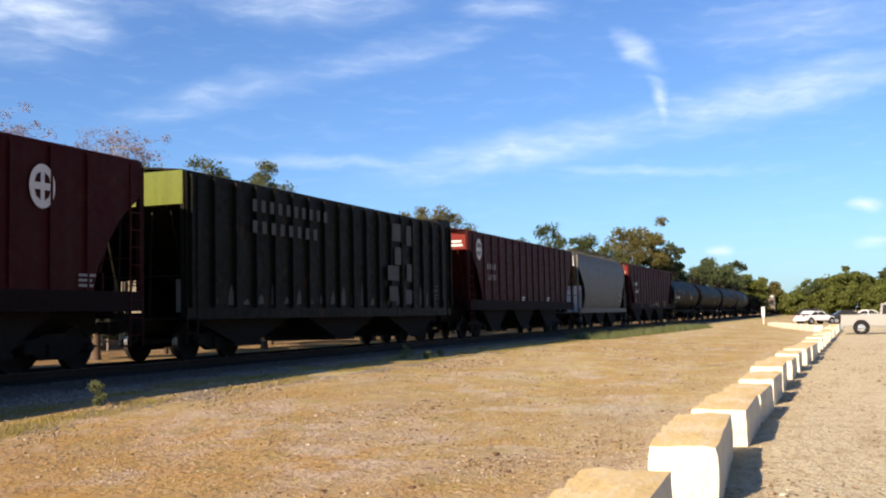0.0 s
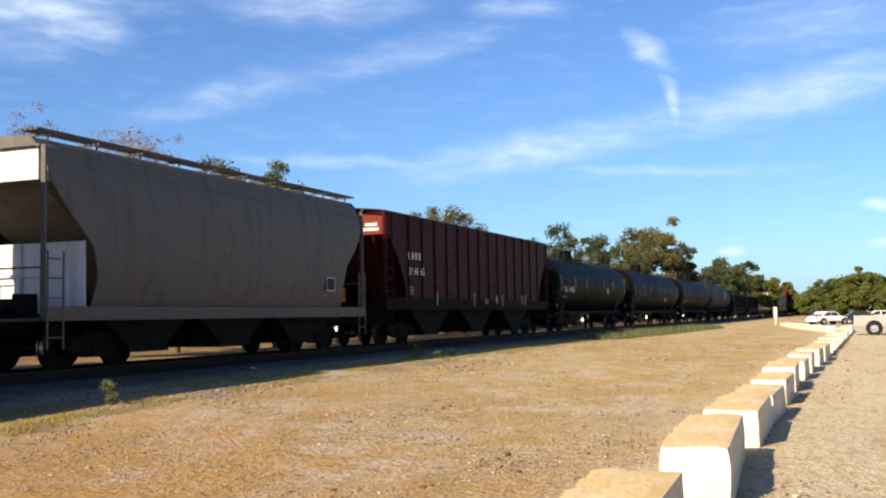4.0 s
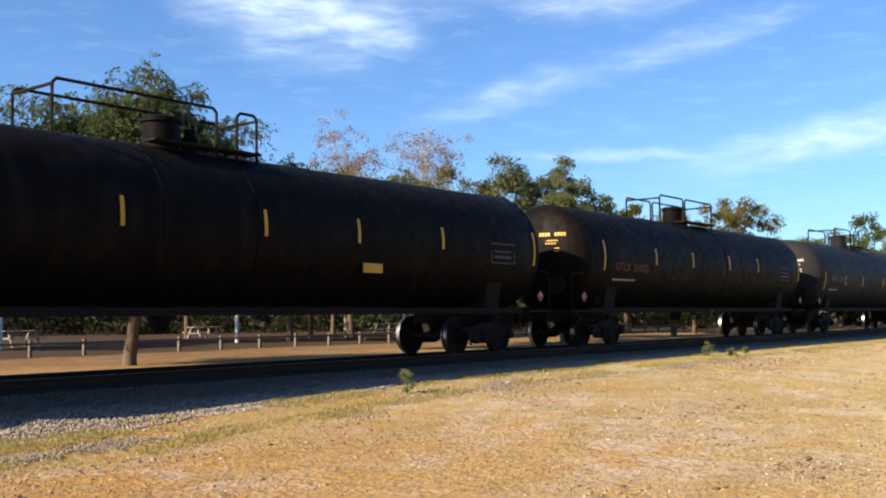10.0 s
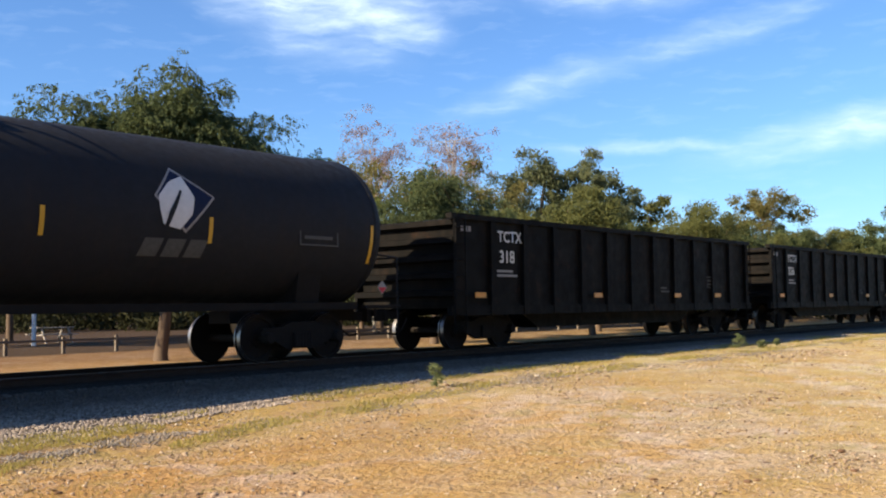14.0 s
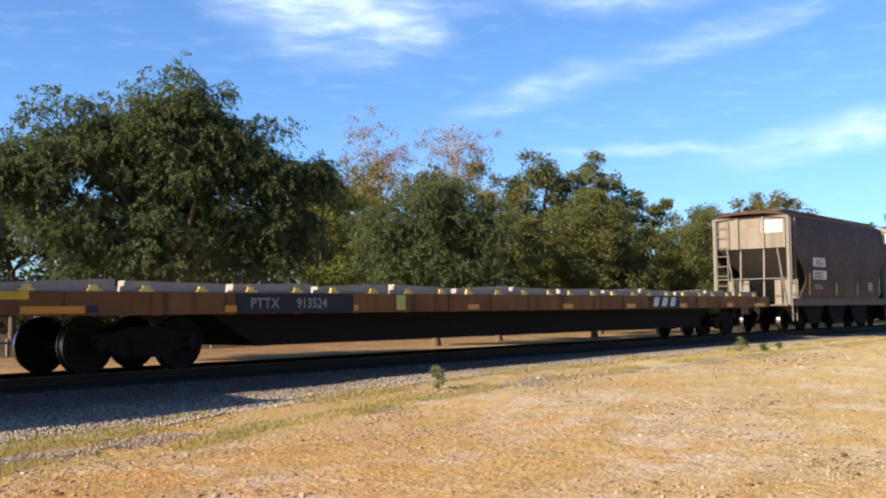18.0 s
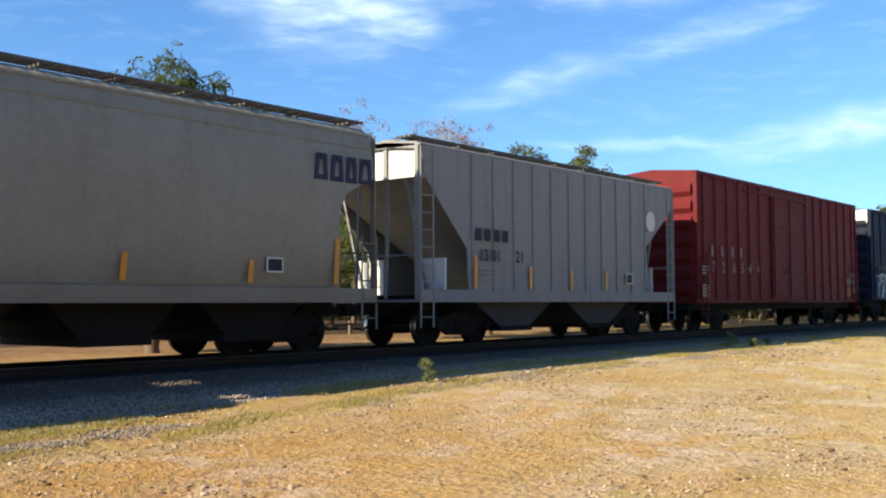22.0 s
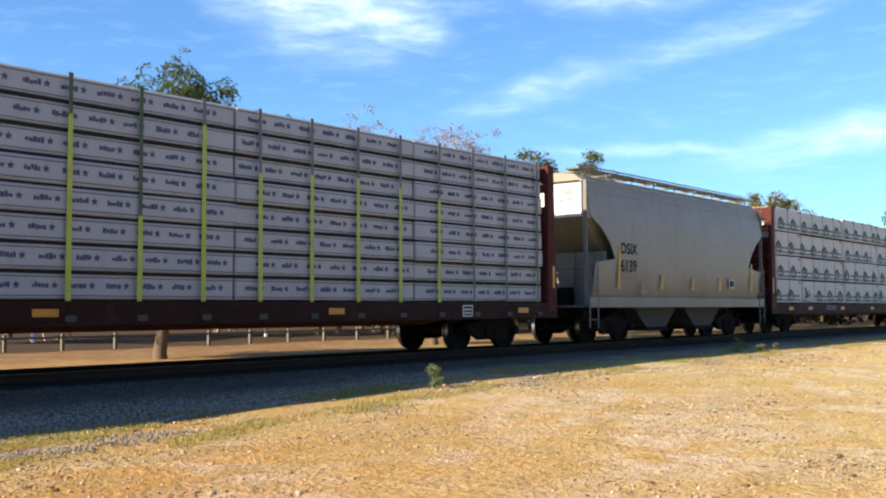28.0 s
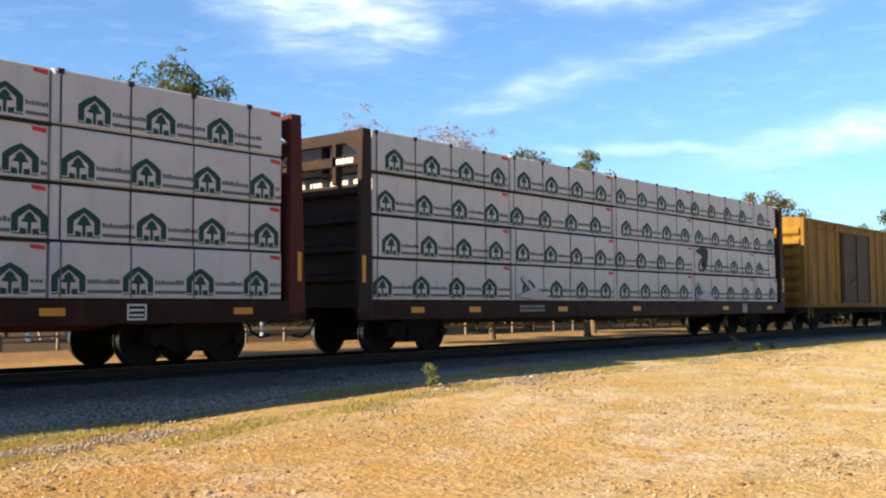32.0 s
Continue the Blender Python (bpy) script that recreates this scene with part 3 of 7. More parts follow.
def quads_mesh(name, v, n=4):
    """v: (count, n, 3) corners of loose faces."""
    v = np.asarray(v, dtype=np.float32)
    c = len(v)
    me = bpy.data.meshes.new(name)
    me.vertices.add(c * n), me.loops.add(c * n), me.polygons.add(c)
    me.vertices.foreach_set("co", v.ravel())
    me.loops.foreach_set("vertex_index", np.arange(c * n, dtype=np.int32))
    me.polygons.foreach_set("loop_start", np.arange(0, c * n, n, dtype=np.int32))
    me.update(calc_edges=True)
    return me


TEXTS = {}


def writing(text, size, space=1.0):
    """A flat mesh of letters in the xz plane that reads from -y, from x = 0 upwards of z = 0."""
    key = (text, size, space)
    if key not in TEXTS:
        cu = bpy.data.curves.new("writing", "FONT")
        cu.body, cu.size, cu.space_character, cu.resolution_u, cu.offset = text, size * 1.37, space, 3, 0.024 * size
        ob = bpy.data.objects.new("writing", cu)
        scene.collection.objects.link(ob)
        bpy.context.view_layer.update()
        me = bpy.data.meshes.new_from_object(ob.evaluated_get(bpy.context.evaluated_depsgraph_get()))
        bpy.data.objects.remove(ob), bpy.data.curves.remove(cu)
        me.transform(Matrix.Rotation(radians(90), 4, "X"))
        me.name = "writing"
        TEXTS[key] = me
    return TEXTS[key].copy()


def bars(bm, x, z, w, h, n, y, gap=0.3):
    """n upright letter-size bars in a row."""
    step = w / n
    for i in range(n):
        box(bm, x + i * step, x + i * step + step * (1 - gap), y - 0.004, y, z, z + h)
    return bm

# ---- the ground and the railway ----
rng = np.random.default_rng(7)


def ground_z(x, y):
    """The lot is level, rises gently to the railway and along it, and lies flat again behind it."""
    if y > 19:
        return 0.32
    a = min(max((y - 4.0) / 7.0, 0.0), 1.0)
    a = a * a * (3 - 2 * a)
    return a * float(np.interp(x, (4, 8, 14, 26), (0.09, 0.11, 0.26, 0.33))) + 0.03 * min(max(y - 10.9, 0.0), 2.0)


def toe_y(x):
    return float(np.interp(x, (4, 6.5, 9.5, 12.2, 15.6, 26, 40), (11.4, 11.6, 12.0, 12.45, 12.7, 12.9, 13.0))) + 0.09 * math.sin(x * 0.9) + 0.06 * math.sin(x * 2.3)


def bank_z(x, y):
    """The flat stone shoulder and the steeper edge of the track bed."""
    t = toe_y(x)
    if y < t:
        return ground_z(x, y)
    g = ground_z(x, t)
    return float(np.interp(y, (t, 13.35, 14.0, 14.3), (g + 0.012, max(0.29, g + 0.025), 0.44, 0.50)))


def build_ground():
    xs = [-3000, -800, -250, -90, -40, -20] + [i * 0.8 - 12 for i in range(90)] + [64 + i * 4 for i in range(40)] + [260, 400, 800, 3000]
    ys = [-3000, -700, -200, -80, -30, -12] + [i * 0.7 - 6 for i in range(38)] + [21.5, 23, 26, 30, 36, 44, 60, 90, 160, 400, 1000, 3000]
    vs, fs = [], []
    for y in ys:
        for x in xs:
            near = 1.0 if -12 < x < 70 and -8 < y < 12 else 0.0
            vs.append((x, y, ground_z(x, y) + near * 0.035 * noise.noise(Vector((x * 0.45, y * 0.45, 0)))))
    n = len(xs)
    fs = [(j * n + i, j * n + i + 1, (j + 1) * n + i + 1, (j + 1) * n + i) for j in range(len(ys) - 1) for i in range(n - 1)]
    me = mesh_from("ground", vs, fs)
    me.polygons.foreach_set("use_smooth", [True] * len(me.polygons))
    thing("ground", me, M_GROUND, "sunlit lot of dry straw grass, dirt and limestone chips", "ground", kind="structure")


def build_ballast():
    vs, fs = [], []
    xs = [-420, -240, -120] + [-60 + i * 1.0 for i in range(180)] + [120 + 8 * i for i in range(60)]
    for x in xs:
        w = 0.03 * noise.noise(Vector((x, 0, 3)))
        t = toe_y(x)
        for y, z in ((t - 0.25, ground_z(x, t) - 0.06), (t, bank_z(x, t)), (13.35, bank_z(x, 13.35) + w * 0.3), (14.0, bank_z(x, 14.0) + w), (14.3, 0.50), (17.3, 0.50), (18.2, 0.47), (19.6, 0.30), (20.2, 0.1)):
            vs.append((x, y, z))
    fs = [(i * 9 + k, (i + 1) * 9 + k, (i + 1) * 9 + k + 1, i * 9 + k + 1) for i in range(len(xs) - 1) for k in range(8)]
    me = mesh_from("ballast_bed", vs, fs)
    me.polygons.foreach_set("use_smooth", [True] * len(me.polygons))
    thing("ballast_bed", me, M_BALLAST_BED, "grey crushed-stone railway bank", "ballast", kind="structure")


ICO = [(0, 0, -1), (.72, -.53, -.45), (-.28, -.85, -.45), (-.89, 0, -.45), (-.28, .85, -.45), (.72, .53, -.45),
       (.28, -.85, .45), (-.72, -.53, .45), (-.72, .53, .45), (.28, .85, .45), (.89, 0, .45), (0, 0, 1)]
ICO_F = [(0, 1, 2), (1, 0, 5), (0, 2, 3), (0, 3, 4), (0, 4, 5), (1, 5, 10), (2, 1, 6), (3, 2, 7), (4, 3, 8), (5, 4, 9),
         (1, 10, 6), (2, 6, 7), (3, 7, 8), (4, 8, 9), (5, 9, 10), (6, 10, 11), (7, 6, 11), (8, 7, 11), (9, 8, 11), (10, 9, 11)]


def stones_mesh(name, pts, sizes, flat=0.65):
    """Loose angular stones at pts, in one mesh."""
    ico = np.array(ICO)
    n = len(pts)
    v = ico[None] * (1 + rng.uniform(-0.35, 0.25, (n, 12, 1)))
    a = rng.uniform(0, 6.28, n)
    c, s = np.cos(a), np.sin(a)
    st = rng.uniform(0.7, 1.3, (n, 3))
    st[:, 2] *= flat
    v = v * st[:, None, :]
    v = np.stack([v[..., 0] * c[:, None] - v[..., 1] * s[:, None], v[..., 0] * s[:, None] + v[..., 1] * c[:, None], v[..., 2]], -1)
    v = v * np.asarray(sizes)[:, None, None] + np.asarray(pts)[:, None, :]
    f = (np.array(ICO_F)[None] + 12 * np.arange(n)[:, None, None]).reshape(-1, 3)
    me = bpy.data.meshes.new(name)
    me.vertices.add(n * 12), me.loops.add(len(f) * 3), me.polygons.add(len(f))
    me.vertices.foreach_set("co", v.astype(np.float32).ravel())
    me.loops.foreach_set("vertex_index", f.astype(np.int32).ravel())
    me.polygons.foreach_set("loop_start", np.arange(0, len(f) * 3, 3, dtype=np.int32))
    me.update(calc_edges=True)
    return me


RUBBLE = [(17.5, 10.9, 4.5, 0.8), (15.3, 7.0, 2.2, 0.8), (10.2, 3.7, 1.1, 0.55), (26.5, 9.7, 3.0, 0.8), (8.4, 6.9, 0.5, 0.25), (9.6, 9.7, 1.4, 0.35)]


def build_stones():
    pts, sz = [], []
    for _ in range(56000):
        x = 4 + 62 * rng.random() ** 1.8
        t = toe_y(x)
        y = t - 0.35 + (14.5 - t) * rng.random() if rng.random() < 0.985 else t - 0.5 * abs(rng.normal())
        pts.append((x, y, bank_z(x, y) + 0.01)), sz.append(rng.uniform(0.011, 0.025) * (1 + 0.008 * x))
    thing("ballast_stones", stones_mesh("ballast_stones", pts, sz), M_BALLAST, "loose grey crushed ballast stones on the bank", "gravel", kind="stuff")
    pts, sz = [], []
    while len(pts) < 46000:
        x = 3 + 48 * rng.random() ** 1.5
        y = -4 + 16.6 * rng.random()
        n = noise.noise(Vector((x * 0.5, y * 0.6, 4)))
        heap = any(((x - px) / rx) ** 2 + ((y - py) / ry) ** 2 < 1 for px, py, rx, ry in RUBBLE)
        if y > toe_y(x) - 0.1 or rng.random() > (1.0 if heap else 0.22 + max(0.0, min(1.0, 2.2 * n + 0.25)) * (0.8 if y > 1.5 else 0.5)):
            continue
        pts.append((x, y, ground_z(x, y) + 0.004)), sz.append((0.006 + 0.013 * rng.random() ** 2) * (1 + 1.2 * (rng.random() < 0.04)) * (1.25 if heap else 1) * (1 + 0.012 * x))
    for _ in range(1500):
        x, y = 4 + 30 * rng.random() ** 1.4, 2 + 9.6 * rng.random()
        pts.append((x, y, ground_z(x, y) + 0.006)), sz.append(0.010 + 0.014 * rng.random() ** 2)
    thing("limestone_chips", stones_mesh("limestone_chips", pts, sz, 0.45), M_CHIP, "pale limestone chips strewn over the lot", "gravel", kind="stuff")
    # a band of coarser grey stones between two strips of grass
    pts, sz = [], []
    while len(pts) < 6500:
        x = 4 + 34 * rng.random() ** 1.5
        off = 0.55 * noise.noise(Vector((x * 0.8, 2.5, 2))) + 0.24 * rng.normal()
        if noise.noise(Vector((x * 0.9, off, 7))) < -0.12:
            continue
        y = 10.42 + 0.02 * x + off
        pts.append((x, y, ground_z(x, y) + 0.008)), sz.append(rng.uniform(0.008, 0.023))
    thing("gravel_band", stones_mesh("gravel_band", pts, sz, 0.6), M_BAND, "band of loose grey-brown stones in the grass", "gravel", kind="stuff")


def blades_mesh(name, pts, hs, spread=0.4, width=0.012, per=1):
    p = np.repeat(np.asarray(pts, dtype=float), per, 0)
    h = np.repeat(np.asarray(hs, dtype=float), per)
    n = len(p)
    a = rng.uniform(0, 6.28, n)
    off = rng.normal(0, 1, (n, 3)) * (0.25 * h[:, None])
    off[:, 2] = 0
    base = p + off
    lean = np.stack([np.cos(a), np.sin(a), np.zeros(n)], -1) * (rng.uniform(0.1, 1, n) * spread * h)[:, None]
    side = np.stack([-np.sin(a), np.cos(a), np.zeros(n)], -1) * (width * rng.uniform(0.6, 1.5, n))[:, None]
    top = base + lean + np.stack([np.zeros(n), np.zeros(n), h * rng.uniform(0.55, 1.1, n)], -1)
    return quads_mesh(name, np.stack([base - side, base + side, top], 1), 3)


def build_grass():
    pts, hs = [], []
    while len(pts) < 17000:
        x = 4 + 60 * rng.random() ** 1.5
        y = 1.8 + 10.5 * rng.random()
        if y > toe_y(x) + 0.2 or noise.noise(Vector((x * 0.35, y * 0.7, 0))) < -0.08 + 0.2 * rng.random():
            continue
        pts.append((x, y, ground_z(x, y))), hs.append(rng.uniform(0.012, 0.035) * (1 + x * 0.012))
    thing("straw_grass", blades_mesh("straw_grass", pts, hs, 1.2, 0.005, 2), L_STRAW, "short dry straw-coloured grass on the lot", "grass", kind="stuff")
    pts, hs = [], []
    while len(pts) < 19000:
        x = 4 + 60 * rng.random() ** 1.6
        d = (-0.1 + 0.85 * rng.random()) if rng.random() < 0.6 else 1.35 + 0.7 * rng.random()
        y = toe_y(x) - d
        if noise.noise(Vector((x * 0.55, y * 0.9, 9))) < -0.05:
            continue
        pts.append((x, y, bank_z(x, y) + 0.01)), hs.append(rng.uniform(0.02, 0.065))
    thing("green_grass_fringe", blades_mesh("green_grass_fringe", pts, hs, 1.0, 0.006, 2), L_VERGE, "low greenish grass along the foot of the bank", "grass", kind="stuff")
    pts, hs = [], []
    for _ in range(2600):
        x = 48 + 34 * rng.random()
        y = 10.5 + 2.2 * rng.random() - 0.03 * (x - 48)
        pts.append((x, y, ground_z(x, y))), hs.append(rng.uniform(0.15, 0.45))
    thing("tall_grass", blades_mesh("tall_grass", pts, hs, 0.6, 0.02, 3), L_WEED, "taller yellow-green grass by the railway bank", "grass", kind="stuff")


def build_weeds():
    for x, y, h in ((13.45, 11.4, 0.40), (27.6, 12.1, 0.45), (28.0, 11.6, 0.22), (29.6, 11.8, 0.2)):
        cs = [(rng.normal(0, 0.22 * h), rng.normal(0, 0.22 * h), h * rng.uniform(0.05, 0.9)) for _ in range(22)]
        bush = tagged(new("weed"), "small grey-green weed at the foot of the bank", "weed", "weeds by the bank")
        bush.location = (x, y, bank_z(x, y) + 0.02)
        stems = B()
        for c in cs[:9]:
            rod(stems, (0, 0, -0.03), c, 0.006, 4, 0.003)
        part("stem", stems, L_WEED, bush)
        part("foliage", leaves_mesh("foliage", cs, [0.17 * h] * len(cs), 26, 0.022), L_WEED, bush)


def build_track():
    track = tagged(new("railway_track"), "straight single railway track on dark sleepers", "track", kind="structure")
    prof = [(-.07, 0), (.07, 0), (.07, .02), (.012, .05), (.012, .125), (.036, .14), (.036, .168), (-.036, .168), (-.036, .14), (-.012, .125), (-.012, .05), (-.07, .02)]
    for y in (TRACK_Y - 0.7535, TRACK_Y + 0.7535):
        part("rail", slab(B(), [(y + a, RAIL_Z - 0.172 + b) for a, b in prof], "x", -420, 600), M_RAIL, track)
        part("rail_head", box(B(), -420, 600, y - 0.03, y + 0.03, RAIL_Z - 0.004, RAIL_Z), M_RAILTOP, track, "worn bright running surface")
    me = finish(box(B(), -0.115, 0.115, -1.3, 1.3, -0.1, 0.035), "sleeper")
    me.materials.append(M_TIE)
    for i in range(190):
        part("sleeper", me, None, track, loc=(-6 + i * 0.52, TRACK_Y, RAIL_Z - 0.20))
    vs = B()
    for i in range(400):
        x = 92.8 + i * 0.55
        box(vs, x - .115, x + .115, TRACK_Y - 1.3, TRACK_Y + 1.3, RAIL_Z - 0.25, RAIL_Z - 0.165)
    tagged(part("far_sleepers", vs, M_TIE, track), kind="stuff")


def build_blocks():
    """Quarried limestone blocks in a row that edges the parking ground."""
    for i in range(24):
        r = random.Random(i)
        x = 4.6 if i == 0 else 8.75 + 3.12 * (i - 1) + (0.45 if i == 2 else 0.0)
        yr = float(np.interp(x, (4, 7.4, 8.8, 12.4, 15.5, 21, 27, 33, 42, 66, 80), (1.06, 1.14, 1.0, 1.08, 1.12, 1.14, 1.08, 0.93, 0.80, 0.42, 0.15)))
        L, w, h = (2.85 if i < 2 else 2.3 + r.uniform(-.12, .12)), 0.62 + r.uniform(-.03, .04), (.49, .50, .47, .44, .45, .50, .46)[i % 7] + .02
        bm = B()
        nx, ny, nz = 14, 5, 5
        grid = {}
        for a in range(nx + 1):
            for b in range(ny + 1):
                for c in range(nz + 1):
                    if a in (0, nx) or b in (0, ny) or c in (0, nz):
                        p = Vector((a / nx * L, b / ny * w, c / nz * h))
                        q = Vector((min(max(p.x, .05), L - .05), min(max(p.y, .05), w - .05), min(max(p.z, 0), h - .05)))
                        d = p - q
                        if d.length > 0.05:
                            p = q + d.normalized() * 0.05
                        k = 0.032 * noise.fractal(p * 5.0 + Vector((i * 7, 0, 0)), 0.8, 2.2, 4)
                        out = (p - Vector((L / 2, w / 2, h / 2)))
                        out = Vector((out.x / L, out.y / w, out.z / h)).normalized()
                        grid[a, b, c] = bm.verts.new(p + out * k)
        def quad(*ks):
            bm.faces.new([grid[k] for k in ks])
        for a in range(nx):
            for b in range(ny):
                quad((a, b, nz), (a + 1, b, nz), (a + 1, b + 1, nz), (a, b + 1, nz))
            for c in range(nz):
                quad((a, 0, c), (a + 1, 0, c), (a + 1, 0, c + 1), (a, 0, c + 1))
                quad((a, ny, c), (a, ny, c + 1), (a + 1, ny, c + 1), (a + 1, ny, c))
        for b in range(ny):
            for c in range(nz):
                quad((0, b, c), (0, b, c + 1), (0, b + 1, c + 1), (0, b + 1, c))
                quad((nx, b, c), (nx, b + 1, c), (nx, b + 1, c + 1), (nx, b, c + 1))
        ob = thing("limestone_block", bm, M_LIME, "rough-cut pale limestone block with ochre-stained top on gravel", "stone block", "blocks along the lot", smooth=True)
        ob.location, ob.rotation_euler = (x, yr, -0.03), (0, 0, radians((2.0, 3.5, 1.0)[i] if i < 3 else r.uniform(-2, 2)))


# ---- trees ----


def leaves_mesh(name, centres, radii, per, size, droop=0.0):
    """Many small leaf faces round clump centres."""
    c = np.repeat(np.asarray(centres, float), per, 0)
    r = np.repeat(np.asarray(radii, float), per)
    n = len(c)
    d = rng.normal(size=(n, 3))
    d /= np.linalg.norm(d, axis=1)[:, None]
    p = c + d * (r * rng.random(n) ** 0.72)[:, None] * np.array([1, 1, 0.75])
    if droop:
        p[:, 2] -= droop * rng.random(n) * r
    a = rng.normal(size=(n, 3))
    a[:, 2] -= 0.6 * droop
    a /= np.linalg.norm(a, axis=1)[:, None]
    b = np.cross(a, rng.normal(size=(n, 3)))
    b /= np.linalg.norm(b, axis=1)[:, None]
    s = size * rng.uniform(0.6, 1.5, n)[:, None]
    a, b = a * s, b * s * 0.45
    return quads_mesh(name, np.stack([p - a, p + b, p + a, p - b], 1), 4)


def sprays_mesh(name, centres, radii, sprays, per, size):
    """Fine leaflets along twigs that arch out of each clump and droop."""
    c = np.repeat(np.asarray(centres, float), sprays, 0)
    r = np.repeat(np.asarray(radii, float), sprays)
    n = len(c)
    d = rng.normal(size=(n, 3))
    d[:, 2] = 0.55 * d[:, 2] + 0.25
    d /= np.linalg.norm(d, axis=1)[:, None]
    o = c + d * (r * rng.uniform(0.0, 0.7, n))[:, None]
    ln = r * rng.uniform(0.4, 0.95, n)
    u = rng.random((n, per)) ** 0.8
    p = o[:, None] + d[:, None] * (ln[:, None] * u)[..., None]
    p[..., 2] -= 0.75 * ln[:, None] * u ** 2
    p = (p + rng.normal(size=p.shape) * 0.9 * size).reshape(-1, 3)
    t = np.repeat(d, per, 0) + rng.normal(size=(n * per, 3)) * 0.55
    t[:, 2] -= 0.5 + u.ravel()
    t /= np.linalg.norm(t, axis=1)[:, None]
    b = np.cross(t, rng.normal(size=t.shape))
    b /= np.linalg.norm(b, axis=1)[:, None]
    s = size * rng.uniform(0.6, 1.5, len(t))[:, None]
    t, b = t * s, b * s * 0.4
    return quads_mesh(name, np.stack([p - t, p + b, p + t, p - b], 1), 4)


def tree(x, y, h, r, mat, label, clumps=70, per=90, size=0.16, low=0.22, bark=None, group="trees behind the railway", seed=1, sparse=False, droop=0.0, squash=1.0, lobes=None):
    global rng
    rng = np.random.default_rng(seed)
    z0 = ground_z(x, y)
    root = tagged(new("tree"), label, "tree", group)
    root.location = (x, y, z0)
    bm = B()
    zc = h * (low + 1) / 2
    hh = h * (1 - low) / 2
    tr = (0.016 * h + 0.03) * (0.45 if sparse else 1.0)
    rod(bm, (0, 0, -0.1), (0, 0, 0.25), tr * 1.4, 9, tr * 1.1)
    fork = Vector((rng.normal(0, .008) * h, rng.normal(0, .008) * h, h * max(low, 0.16) + 0.25))
    rod(bm, (0, 0, 0.2), fork, tr * 1.15, 9, tr * 0.8)
    cs, rs = [], []
    limbs = 9 if not sparse else 12
    for i in range(clumps):
        u = rng.normal(size=3)
        u /= np.linalg.norm(u)
        k = rng.uniform(0.45, 0.95) if not sparse else rng.uniform(0.3, 1.0)
        lump = 1 + 0.28 * noise.noise(Vector(u * 1.7) + Vector((seed * 3.1, 0, 0)))
        c = np.array([u[0] * r, u[1] * r * squash, u[2] * hh]) * k * lump + np.array([fork.x, fork.y, zc])
        c[2] = max(c[2], h * low * 0.7)
        if lobes:
            a, dp, z, lr = lobes[i % len(lobes)]
            across = Vector((y, -x, 0)).normalized()
            deep = Vector((x, y, 0)).normalized()
            c = np.array(across * a + deep * dp + Vector((0, 0, z))) + u * lr * rng.uniform(0.2, 0.95)
        cs.append(c), rs.append(r * rng.uniform(0.14, 0.26) * (0.68 if clumps > 300 else 1.0))
    for i in range(limbs):
        c = Vector(cs[i * len(cs) // limbs])
        mid = fork.lerp(c, 0.5) + Vector((rng.normal(0, .06) * r, rng.normal(0, .06) * r, 0.08 * h))
        rod(bm, fork, mid, tr * 0.5, 6, tr * 0.3), rod(bm, mid, c, tr * 0.3, 5, tr * 0.08)
        for j in range(3):
            d = Vector(cs[int(rng.integers(len(cs)))])
            if (d - c).length < r * 0.9:
                rod(bm, mid.lerp(c, 0.4), d, tr * 0.16, 4, tr * 0.05)
    part("trunk", bm, bark or M_BARK, root, smooth=True)
    if lobes:
        part("crown", sprays_mesh("crown", cs, rs, per // 22, 22, size), mat, root)
    else:
        part("crown", leaves_mesh("crown", cs, rs, int(per * 1.7), size * 0.74, droop), mat, root)
    return root


def polar(az, d):
    return d * math.sin(radians(az)), d * math.cos(radians(az))


